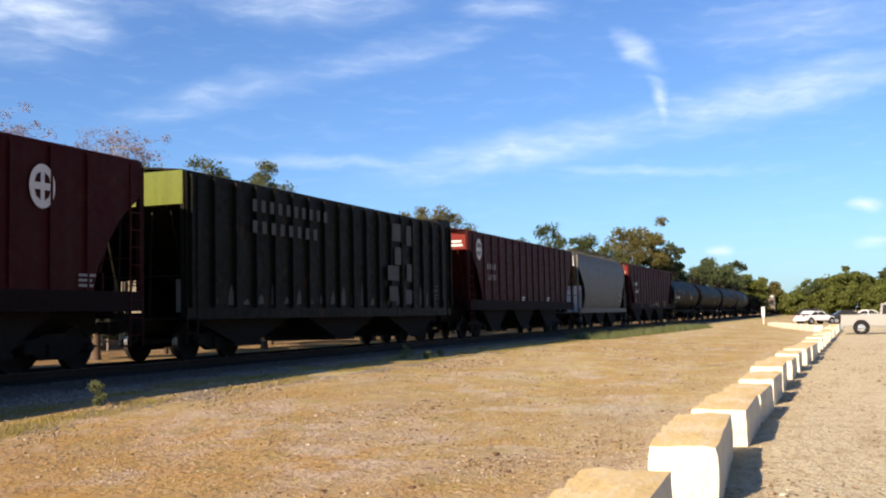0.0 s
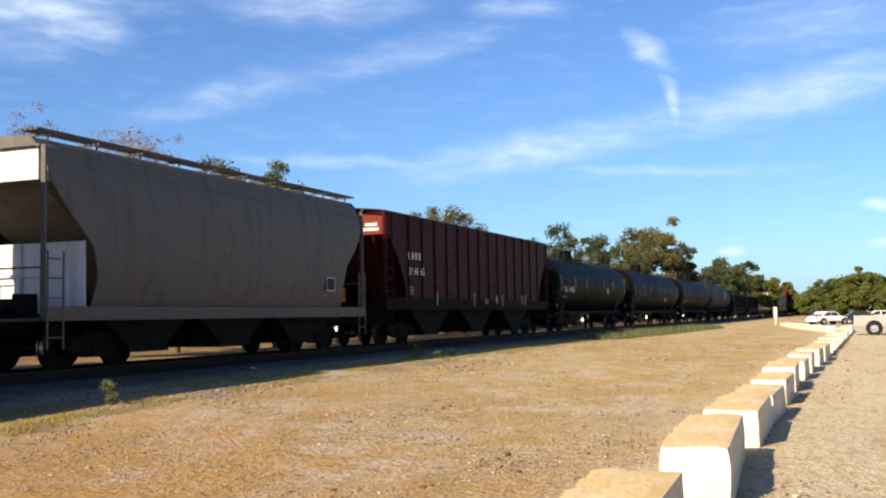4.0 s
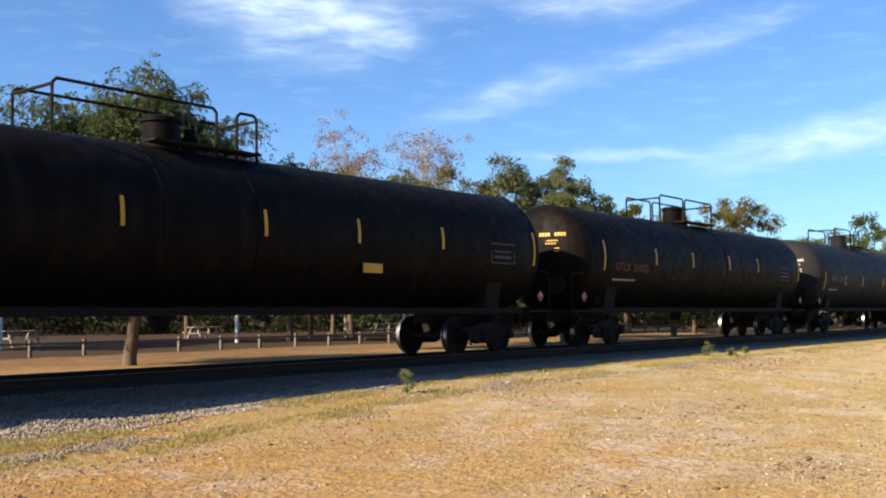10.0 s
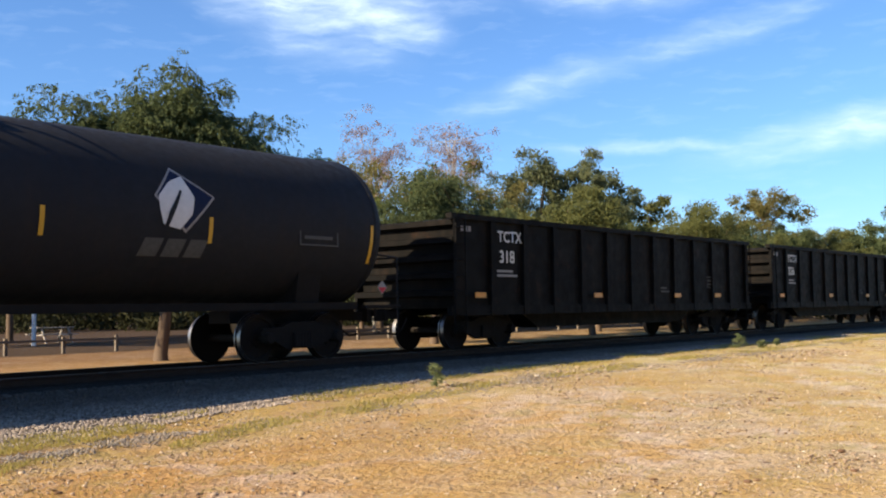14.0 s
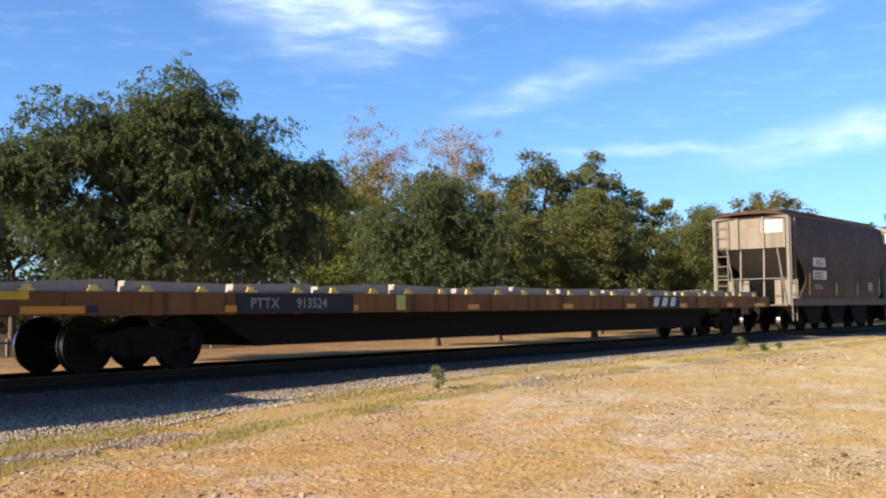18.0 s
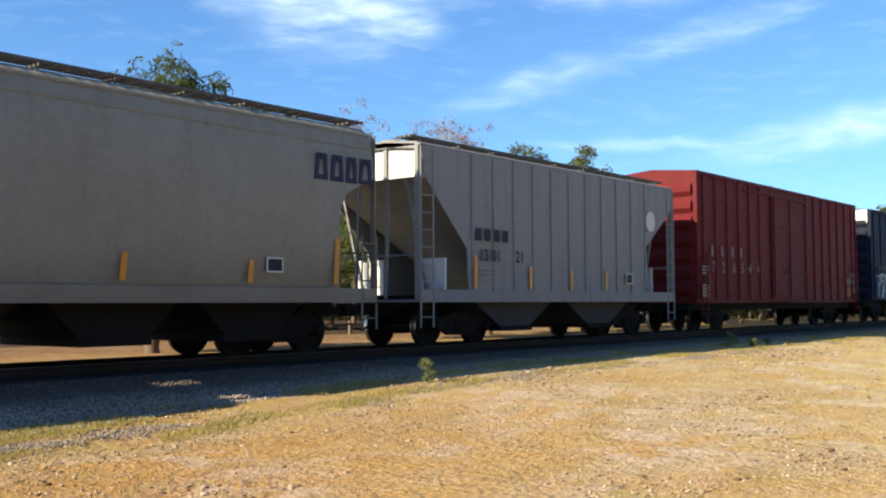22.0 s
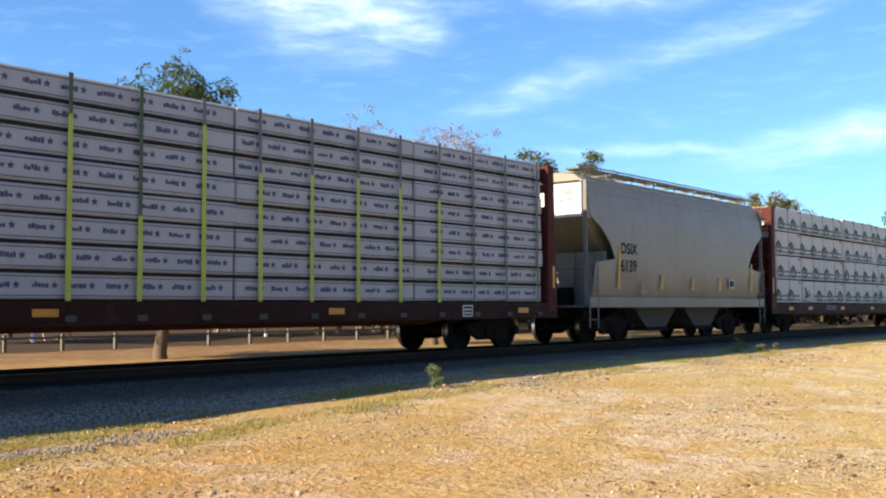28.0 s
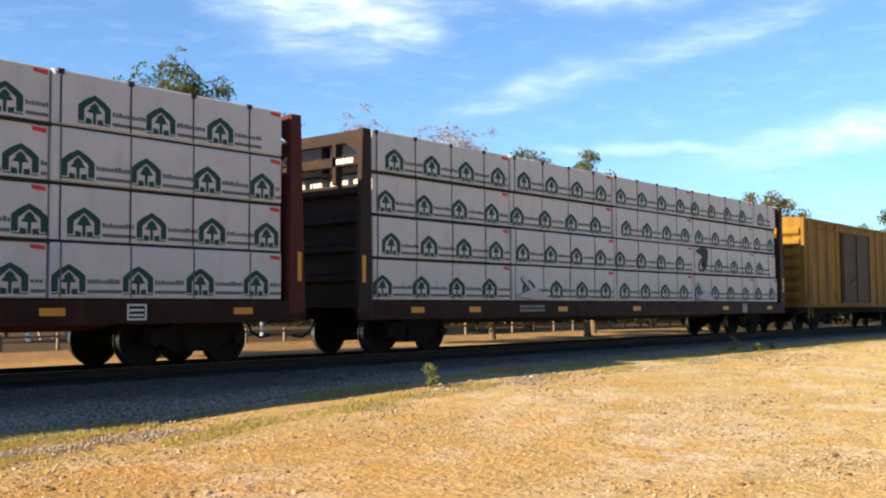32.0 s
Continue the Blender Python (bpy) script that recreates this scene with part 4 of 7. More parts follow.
def build_trees():
    tree(16.3, 23.6, 8.3, 4.5, L_OAK, "broad dark green tree with drooping leafy crown", 720, 396, 0.044, 0.20, seed=3,
         lobes=[(0.21, -0.2, 6.66, 1.52), (-1.25, 0.1, 6.16, 1.57), (1.14, 0.1, 6.16, 1.47), (0.31, 0.2, 6.06, 1.77), (-2.6, 0, 5.76, 1.47), (2.29, 0, 5.56, 1.47), (-3.74, 0.2, 4.96, 1.17), (-2.18, 0, 3.5, 1.47), (-0.52, 0.3, 3.6, 1.97), (2.08, 0.5, 3.3, 1.77), (-1.66, 1, 5.36, 2.07),
                (0.73, 1.2, 5.36, 1.97), (3.12, 0, 4.86, 0.97), (3.33, 0.6, 3.4, 1.27), (-0.52, 1.6, 3.6, 2.07), (0.21, 0.2, 5.06, 1.87), (-4.55, 0, 5.3, 0.6), (4.16, 0, 5.06, 0.42)])
    tree(28.6, 24.3, 7.2, 3.3, L_OAK, "rounded dark green tree with dense low crown", 230, 396, 0.048, 0.16, seed=5, lobes=[(0, 0, 5.3, 1.4), (-1.6, 0, 4.2, 1.4), (1.7, 0, 4.3, 1.4), (0, -.3, 3.3, 1.8), (-1.5, .3, 2.7, 1.4), (1.7, .2, 2.6, 1.4), (0, 1, 4.2, 1.8)])
    tree(39.5, 24.2, 6.9, 3.2, L_DARK, "rounded dark green tree with dense low crown", 120, 300, 0.08, 0.16, seed=6, droop=0.4)
    tree(51.5, 24.5, 6.9, 3.6, L_DARK, "rounded dark green tree with dense low crown", 120, 280, 0.085, 0.16, seed=7, droop=0.4)
    tree(45.5, 27.5, 6.2, 3.2, L_OAK, "rounded dark green tree with dense low crown", 90, 260, 0.085, 0.16, seed=17)
    for i, (x, y, h, r) in enumerate(((34.2, 25.6, 6.0, 2.5), (57.5, 26.0, 6.4, 3.0), (63.5, 27.0, 6.2, 3.0), (70.5, 27.0, 7.0, 3.2), (79.0, 27.0, 7.2, 3.4))):
        tree(x, y, h, r, L_OAK if i % 2 else L_DARK, "rounded dark green tree with dense low crown", 80, 220, 0.095, 0.14, seed=60 + i)
    x, y = polar(43.2, 52)
    tree(x, y, 8.6, 3.8, L_BRIGHT, "light green leafy tree in the sun", 90, 200, 0.11, 0.15, seed=8)
    x, y = polar(46.6, 58)
    tree(x, y, 10.6, 4.2, L_AUTUMN, "tree with yellow-brown autumn leaves", 90, 200, 0.11, 0.15, seed=9)
    x, y = polar(52.0, 60)
    tree(x, y, 10.4, 4.4, L_AUTUMN, "tree with yellow-brown autumn leaves", 90, 200, 0.11, 0.15, seed=10)
    x, y = polar(46.3, 62)
    tree(x, y, 13.2, 3.0, L_PINK, "nearly bare pale-barked tree with pinkish leaves", 90, 45, 0.075, 0.55, M_PALEBARK, seed=11, sparse=True)
    x, y = polar(50.9, 62)
    tree(x, y, 13.1, 3.2, L_PINK, "nearly bare pale-barked tree with pinkish leaves", 90, 45, 0.075, 0.55, M_PALEBARK, seed=12, sparse=True)
    x, y = polar(55.2, 66)
    tree(x, y, 12.0, 3.4, L_HAZE, "tall grey-green tree with open crown", 90, 130, 0.13, 0.28, seed=13)
    x, y = polar(58.8, 66)
    tree(x, y, 11.5, 3.2, L_HAZE, "tall grey-green tree with open crown", 90, 130, 0.13, 0.28, seed=14)
    x, y = polar(62.0, 66)
    tree(x, y, 8.2, 3.4, L_DARK, "dark green tree behind the railway", 45, 110, 0.16, 0.2, seed=15)
    x, y = polar(68.1, 78)
    tree(x, y, 10.6, 3.4, L_AUTUMN, "tree with olive-brown leaves and open crown", 80, 150, 0.13, 0.2, seed=16)
    for az_, d, h, r, m, s in ((65.5, 84, 8.0, 4.0, L_OAK, 21), (71.5, 96, 8.0, 5.0, L_DARK, 22), (73.2, 92, 8.2, 3.6, L_OAK, 23), (75.0, 96, 10.3, 4.2, L_OAK, 24),
                               (77.4, 108, 9.6, 4.4, L_DARK, 25), (79.6, 126, 12.8, 4.6, L_AUTUMN, 26), (80.7, 130, 11.0, 3.6, L_OAK, 27), (82.8, 165, 9.5, 6.0, L_OAK, 28),
                               (84.0, 185, 11.2, 6.0, L_OAK, 29), (85.2, 200, 8.0, 5.0, L_BRIGHT, 30), (86.2, 250, 8.2, 5.0, L_AUTUMN, 31)):
        x, y = polar(az_, d)
        tree(x, y, h, r, m, "green tree beside the railway in the distance", 70, 130, 0.0017 * d, 0.12, seed=s, sparse=s == 27)
    for i, (x, y, h, r) in enumerate(((262, 5.5, 8.5, 6), (250, -2, 11, 6), (258, -12, 10, 7), (246, -22, 12, 8), (255, -36, 12, 8), (300, 4, 11, 8), (290, -16, 14, 9), (240, 1.5, 6.5, 5), (238, -9, 7, 5), (236, -30, 7, 6), (244, 9.5, 5.0, 5), (239, -16, 8, 6))):
        tree(x, y, h, r, L_BRIGHT if i % 3 else L_OAK, "sunlit green tree behind the parked cars", 120, 95, 0.42, 0.0, group="trees behind the parked cars", seed=40 + i)
    for i, (x, y, h) in enumerate(((17, 42.5, 7.2), (24, 47, 7.6), (30, 43, 7.0), (37, 48, 7.6), (43, 44, 7.2), (50, 49, 7.4), (57, 45, 7.2), (66, 48, 7.6))):
        tree(x, y, h, 4.4, L_DARK, "broad shady park tree with a bare trunk", 60, 150, 0.15, 0.42, seed=80 + i)
    # out of view, added to keep sky light off the wagons' near sides
    for i, (x, y, h) in enumerate(((-34, -15, 11), (-24, -17, 12), (-14, -14, 10.5), (-5, -16.5, 12), (4, -14, 11), (13, -17, 12), (22, -14.5, 11), (32, -17, 12.5), (42, -15, 11), (53, -18, 12))):
        tree(x, y, h, 5.6, L_DARK, "unseen dark green tree added to block sky light", 55, 110, 0.30, 0.06, group="trees behind the parking ground", seed=100 + i)
    # the wood that closes the view behind the park
    cs, rs = [], []
    r2 = np.random.default_rng(5)
    for i in range(760):
        a, d = r2.uniform(24.5, 82), r2.uniform(80, 120)
        if d * math.cos(radians(a)) < 26:
            d = 26 / math.cos(radians(a)) + r2.uniform(0, 20)
        x, y = polar(a, d)
        cs.append((x, y, r2.uniform(0.3, 5.4))), rs.append(r2.uniform(1.8, 3.2))
    thing("far_wood", leaves_mesh("far_wood", cs, rs, 90, 0.28), L_WOOD_SHADED, "edge of a wood behind the park, leaves coloured as shaded", "wood", kind="stuff")


def build_park():
    fence = tagged(new("park_fence"), "low weathered post-and-rail fence in the park", "fence")
    post = finish(box(B(), -0.05, 0.05, -0.05, 0.05, -0.1, 0.56), "post")
    post.materials.append(M_FENCE)
    for i in range(40):
        part("post", post, None, fence, loc=(12 + i * 2.0, 31.6, ground_z(0, 37)))
    for i in range(39):
        part("rail", box(B(), 12 + i * 2.0, 14.0 + i * 2.0, 31.51, 31.54, 0.72, 0.80), M_FENCE, fence)
    for x, y, h in ((33.5, 39.5, 1.5), (22.0, 41.0, 1.4), (47.5, 40.0, 1.5)):
        thing("white_post", rod(B(), (0, 0, 0), (0, 0, h), 0.09, 10), M_WHITEPOST, "plain white painted post in the park", "post", "posts in the park", loc=(x, y, 0.32))
    for x, y in ((24.5, 44.0), (37.0, 46.5), (51.0, 45.0)):
        t = tagged(new("picnic_table"), "grey wooden picnic table in the shade", "table", "picnic tables")
        t.location = (x, y, 0.32)
        for k in range(4):
            part("plank", box(B(), -0.9, 0.9, -0.36 + k * .185, -0.20 + k * .185, 0.70, 0.74), M_TIMBER, t)
        for sy in (-0.75, 0.55):
            part("bench", box(B(), -0.9, 0.9, sy, sy + 0.22, 0.40, 0.44), M_TIMBER, t)
        for sx in (-0.65, 0.65):
            part("leg", slab(B(), [(-.7, 0), (-.6, 0), (-.2, .7), (-.3, .7)], "x", sx - .03, sx + .03), M_TIMBER, t)
            part("leg", slab(B(), [(.7, 0), (.6, 0), (.2, .7), (.3, .7)], "x", sx - .03, sx + .03), M_TIMBER, t)
            part("brace", box(B(), sx - .07, sx - .032, -.72, .74, .36, .40), M_TIMBER, t)

# ---- parked vehicles and the far end of the lot ----
M_GLASS = plain("dark_window_glass", (0.02, 0.022, 0.025), 0.08, 0.0, 0.05)
M_TYRE = plain("tyre_rubber", (0.02, 0.02, 0.02), 0.85)
M_RIM = plain("alloy_rim", (0.55, 0.55, 0.55), 0.3, 0.9, 0.1)
M_SILVER = plain("silver_car_paint", (0.40, 0.385, 0.36), 0.35, 0.3, 0.02, 1.0)
M_WHITECAR = plain("white_car_paint", (0.80, 0.80, 0.80), 0.25, 0.0, 0.05, 1.0)
M_DARKCAR = plain("black_car_paint", (0.025, 0.025, 0.03), 0.25, 0.0, 0.05, 1.0)
M_TAIL = plain("red_tail_lens", (0.35, 0.02, 0.02), 0.2, 0.0, 0.05)
M_BEACON = plain("amber_lens", (0.75, 0.42, 0.05), 0.3, 0.0, 0.05)


def road_wheel(car, x, y, r=0.34):
    w = part("wheel", lathe(B(), [(-.11, r * .62), (-.11, r * .92), (-.08, r), (.08, r), (.11, r * .92), (.11, r * .62)], 20, "y"), M_TYRE, car, "black rubber tyre", loc=(x, y, r), smooth=True)
    part("rim", lathe(B(), [(-.122, r * .05), (-.115, r * .60), (.115, r * .60), (.122, r * .05)], 16, "y"), M_RIM, w)


def vehicle(name, loc, turn, mat, label, body, cabin, width, wheels, length, r=0.34):
    """body, cabin: side outlines as (x, z); x runs from the rear bumper forwards."""
    car = tagged(new(name), label, "car", "parked vehicles")
    car.location, car.rotation_euler = loc, (0, 0, radians(turn))
    h = width / 2
    bm = slab(B(), body, "y", -h, h)
    bmesh.ops.bevel(bm, geom=[e for e in bm.edges if abs(e.verts[0].co.y - e.verts[1].co.y) < .01], offset=.06, segments=2, affect="EDGES")
    part("body", bm, mat, car, smooth=True)
    bm = slab(B(), cabin, "y", -h + .12, h - .12)
    part("cabin", bm, mat, car)
    zs = [q[1] for q in cabin]
    lo, hi = min(zs), max(zs)
    xs = [q[0] for q in cabin]
    xa, xb = min(xs), max(xs)
    top = [q[0] for q in cabin if q[1] > hi - .05]
    ta, tb = min(top), max(top)
    mid = (ta + tb) / 2
    for s in (-1, 1):
        y0, y1 = sorted((s * (h - .118), s * (h - .105)))
        for u, v, a, b in ((xa + .16, mid - .05, ta + .08, mid - .05), (mid + .05, xb - .2, mid + .05, tb - .05)):
            part("side_window", slab(B(), [(u, lo + .06), (v, lo + .06), (b, hi - .08), (a, hi - .08)], "y", y0, y1), M_GLASS, car, "dark window pane")
    for (p, q, nm) in (((xa, lo + .06), (ta, hi - .06), "rear_window"), ((xb, lo + .06), (tb, hi - .06), "windscreen")):
        d = -.012 if nm == "rear_window" else .012
        part(nm, slab(B(), [p, (p[0] + d, p[1]), (q[0] + d, q[1]), q], "y", -h + .22, h - .22), M_GLASS, car, "dark window pane")
    for x in wheels:
        for y in (-h + .09, h - .09):
            part("wheel_arch", lathe(B(), [(-.10, r * .2), (-.10, r * 1.28), (.10, r * 1.28), (.10, r * .2)], 20, "y", (x, y, r * 1.08)), M_TYRE, car, "dark wheel arch")
        for y in (-h + .06, h - .06):
            road_wheel(car, x, y, r)
    for s in (-1, 1):
        part("tail_light", box(B(), -.012, .03, min(s * (h - .3), s * (h - .08)), max(s * (h - .3), s * (h - .08)), .72, .92), M_TAIL, car, "red tail light")
        part("headlight", box(B(), length - .04, length + .012, min(s * (h - .45), s * (h - .1)), max(s * (h - .45), s * (h - .1)), .62, .78), M_RIM, car, "clear headlight")
    part("rear_bumper", box(B(), -.08, .08, -h + .05, h - .05, .38, .55), M_RIM if name == "pickup_truck" else mat, car)
    return car


def build_vehicles():
    c = vehicle("pickup_truck", (68.5, 0.12, 0.0), -90, M_SILVER, "silver pickup truck with an amber roof lamp, parked on gravel",
                [(0, .5), (.45, .45), (1.9, .45), (4.0, .42), (5.5, .45), (5.6, .75), (5.5, 1.02), (4.2, 1.15), (2.3, 1.2), (0, 1.2)],
                [(2.2, 1.18), (4.35, 1.14), (3.65, 1.84), (2.35, 1.86)], 1.95, (1.15, 4.55), 5.6, .38)
    part("bed_liner", box(B(), .1, 2.1, -.8, .8, 1.19, 1.206), M_TYRE, c, "dark cargo bed")
    part("roof_lamp", box(B(), 2.6, 3.0, -.3, .3, 1.86, 1.96), M_BEACON, c, "amber roof lamp")
    sedan_b = [(0, .4), (4.5, .38), (4.55, .62), (4.4, .78), (3.3, .90), (.9, .95), (.02, .92)]
    sedan_c = [(.7, .93), (3.35, .9), (2.55, 1.38), (1.35, 1.40)]
    vehicle("car", (113.0, 4.3, 0), -45, M_WHITECAR, "white saloon car parked on the lot", sedan_b, sedan_c, 1.75, (.85, 3.65), 4.5, .32)
    vehicle("car", (128.0, 5.2, 0), -90, M_DARKCAR, "black estate car parked on the lot", [(0, .4), (4.5, .38), (4.55, .7), (4.4, .9), (3.3, 1.0), (.02, 1.05)], [(.15, 1.03), (3.4, .98), (2.7, 1.62), (.4, 1.62)], 1.8, (.85, 3.6), 4.5, .34)
    vehicle("car", (116.0, 1.6, 0), -82, M_DARKCAR, "black saloon car with red tail lights, parked on the lot", sedan_b, sedan_c, 1.75, (.85, 3.65), 4.5, .32)
    vehicle("car", (120.0, -0.6, 0), -90, M_WHITECAR, "white saloon car parked on the lot", sedan_b, sedan_c, 1.75, (.85, 3.65), 4.5, .32)
    for i in range(9):
        x, y = 102 - i * 3.0, 6.3 - i * .55
        ob = thing("kerb_block", slab(B(), [(-1.4, 0), (1.4, 0), (1.36, .42), (-1.34, .45)], "y", -.3, .3), M_LIME, "low white limestone kerb block", "stone block", "kerb blocks across the lot")
        ob.location, ob.rotation_euler = (x, y, -.02), (0, 0, math.atan2(.55, 3.0))
    p = tagged(new("marker_post"), "leaning white trackside marker post", "post")
    p.location, p.rotation_euler = (106, 7.4, .18), (0, radians(-3), radians(5))
    part("shaft", box(B(), -.05, .05, -.05, .05, 0, 1.1), M_WHITEPOST, p)
    part("board", box(B(), -.07, -.051, -.16, .16, .7, 1.75), M_WHITEPOST, p, "white marker board")

# ---- the train ----
# Each wagon: x from its leading end at 0 to its length, y from the camera's side at -1.6 outwards, z from the rail top.
WAGONS = []
WHEELSETS = []


def wheelset_mesh():
    bm = B()
    rod(bm, (0, -0.95, 0), (0, 0.95, 0), 0.075, 10)
    for s in (-1, 1):
        prof = [(s * .66, .10), (s * .665, .49), (s * .69, .49), (s * .70, .462), (s * .80, .455), (s * .80, .38), (s * .765, .36), (s * .755, .17), (s * .80, .15), (s * .80, .10)]
        lathe(bm, prof if s > 0 else prof, 28, "y")
    me = finish(bm, "wheelset", True)
    me.materials.append(M_WHEEL), me.materials.append(M_TREAD)
    for p in me.polygons:
        r = math.hypot(p.center.x, p.center.z)
        if r > 0.435 and abs(p.normal.y) < 0.5:
            p.material_index = 1
    return me


def side_frame_mesh():
    bm = B()
    out = [(-1.05, .52), (-1.0, .64), (-.55, .66), (-.30, .76), (.30, .76), (.55, .66), (1.0, .64), (1.05, .52), (.72, .40), (.42, .24), (-.42, .24), (-.72, .40)]
    slab(bm, out, "y", -0.07, 0.07)
    for s in (-1, 1):
        lathe(bm, [(-.19, .05), (-.18, .10), (-.06, .125), (.06, .125)], 12, "y", (s * .89, 0, .457))
        for k in range(3):
            rod(bm, (s * (.08 + .0) * k * 0.9 + (-.08 if s < 0 else 0), -.09, .28), (s * .08 * k * 0.9 + (-.08 if s < 0 else 0), -.09, .55), .055, 8)
    return finish(bm, "side_frame")


ME_WHEELSET, ME_SIDE = wheelset_mesh(), side_frame_mesh()
ME_SIDE.materials.append(M_TRUCK)
ME_BOLSTER = finish(slab(slab(B(), [(-.22, .45), (.22, .45), (.22, .72), (-.22, .72)], "y", -1.0, 1.0), [(-.4, .60), (.4, .60), (.3, .78), (-.3, .78)], "y", -.35, .35), "bogie")
ME_BOLSTER.materials.append(M_TRUCK)


def bogie(car, x):
    b = part("bogie", ME_BOLSTER, None, car, "cast steel bogie bolster", loc=(x, 0, 0))
    for s in (-1, 1):
        sf = part("side_frame", ME_SIDE, None, b, loc=(0, s * 0.99, 0))
        if s > 0:
            sf.rotation_euler = (0, 0, math.pi)
        w = part("wheelset", ME_WHEELSET, None, b, "axle with two worn steel wheels", loc=(s * 0.89, 0, 0.457))
        WHEELSETS.append((w, s * 0.89))


ME_COUPLER = finish(slab(slab(B(), [(-.55, -.07), (0, -.07), (0, .07), (-.55, .07)], "z", .74, .92), [(-.62, -.16), (-.50, -.16), (-.42, -.02), (-.50, .17), (-.66, .14), (-.70, .02)], "z", .70, .98), "coupler")
ME_COUPLER.materials.append(M_TRUCK)
ME_HOSE = finish(pipe(B(), [(-.1, -.35, .75), (-.25, -.36, .52), (-.45, -.34, .40), (-.68, -.30, .43)], .025, 6), "brake_hose")
ME_HOSE.materials.append(M_TRUCK)


def wagon(name, x0, length, label, bogies=2.1):
    car = tagged(new(name), label, "rail wagon", "wagons of the freight train")
    car["x0"], car["length"] = x0, length
    WAGONS.append((car, x0))
    bogie(car, bogies), bogie(car, length - bogies)
    for s in (0, 1):
        for nm, me in (("coupler", ME_COUPLER), ("brake_hose", ME_HOSE)):
            c = part(nm, me, None, car, loc=(length if s else 0, 0, 0))
            c.rotation_euler = (0, 0, math.pi if s else 0)
    return car


RUNGS = {}


def ladder(car, x, z0, z1, y=-1.56, w=0.42, step=0.36, mat=None, along=True, label=""):
    d = Vector((w, 0, 0) if along else (0, w, 0))
    key = (w, along, mat.name)
    if key not in RUNGS:
        RUNGS[key] = finish(rod(B(), (0, 0, 0), d, 0.016, 5), "rung")
        RUNGS[key].materials.append(mat)
    bm = B()
    for k in (0, 1):
        rod(bm, d * k, d * k + Vector((0, 0, z1 - z0)), 0.022, 5)
    ob = part("ladder", bm, mat, car, label, loc=(x, y, z0))
    z = step * 0.6
    while z < z1 - z0:
        part("rung", RUNGS[key], None, ob, loc=(0, 0, z))
        z += step


def numbers(car, text, x, z, size, mat, y=-1.615, space=1.0):
    part("number", writing(text, size, space), mat, car, "stencilled number", loc=(x, y, z))


def end_numbers(car, lines, y, z, size, mat, x=.132):
    """Lines of print on the end sheet that faces -x."""
    for i, text in enumerate(lines):
        me = writing(text, size)
        me.transform(Matrix.Rotation(radians(-90), 4, "Z"))
        part("end_number", me, mat, car, "small number on the end sheet", loc=(x, y, z + (len(lines) - 1 - i) * size * 1.45))


def marks(car, x, z, w, h, n, mat, y=-1.612, gap=0.3, label="stencilled owner mark"):
    step = w / n
    for i in range(n):
        part("marking", box(B(), x + i * step, x + i * step + step * (1 - gap), y - 0.004, y, z, z + h), mat, car, label)


def small_print(car, x, z, w, lines, mat, y=-1.612, h=0.055):
    bm = B()
    r = random.Random(int(x * 31) + lines)
    for i in range(lines):
        box(bm, x, x + w * r.uniform(.65, 1), y - .004, y, z - i * h * 1.9, z - i * h * 1.9 + h)
    part("small_print", bm, mat, car, "lines of small stencilled print")


def panel_frame(car, x, z, w, h, mat, y=-1.612, fill=None):
    bm, t = B(), .03
    ring = [[bm.verts.new((x + px, yy, z + pz)) for yy in (y - .004, y) for px, pz in ((e, e), (w - e, e), (w - e, h - e), (e, h - e))] for e in (0, t)]
    for k in range(4):
        j = (k + 1) % 4
        o, i = ring
        bm.faces.new((o[k], o[j], i[j], i[k])), bm.faces.new((o[k + 4], i[k + 4], i[j + 4], o[j + 4]))
        bm.faces.new((o[k], o[k + 4], o[j + 4], o[j])), bm.faces.new((i[k], i[j], i[j + 4], i[k + 4]))
    bmesh.ops.recalc_face_normals(bm, faces=bm.faces)
    plate = part("data_plate", bm, mat, car, "framed block of stencilled data")
    if fill:
        part("plate_ground", box(B(), x + t, x + w - t, y - .003, y, z + t, z + h - t), fill, plate, "black ground of the data plate")
    for c, d in ((.25, .38), (.55, .7)) if not fill else ():
        part("print_line", box(B(), x + w * .12, x + w * .85, y - .004, y, z + h * c, z + h * d), mat, plate)


def reflector(car, x, z, mat, w=0.10, h=0.55, y=-1.612, slant=0.0):
    part("reflector", slab(B(), [(x, z), (x + w, z), (x + w + slant, z + h), (x + slant, z + h)], "y", y - .006, y), mat, car, "reflective strip")


def emblem(car, x, z, rx, rz, mat, mat2, y=-1.612):
    n = 24
    e = part("emblem", slab(B(), [(x + rx * math.cos(6.2832 * i / n), z + rz * math.sin(6.2832 * i / n)) for i in range(n)], "y", y - .004, y), mat, car, "round plain emblem")
    for sx in (-1, 1):
        for sz in (-1, 1):
            part("emblem_field", slab(B(), [(x + sx * .16 * rx, z + sz * .16 * rz), (x + sx * .62 * rx, z + sz * .16 * rz), (x + sx * .5 * rx, z + sz * .46 * rz), (x + sx * .16 * rx, z + sz * .64 * rz)], "y", y - .008, y - .0045), mat2, e)


def edge_at(z, prof):
    for (za, xa), (zb, xb) in zip(prof, prof[1:]):
        if za >= z >= zb:
            return xa + (xb - xa) * (za - z) / max(za - zb, 1e-6)
    return prof[-1][1] if z < prof[-1][0] else prof[0][1]


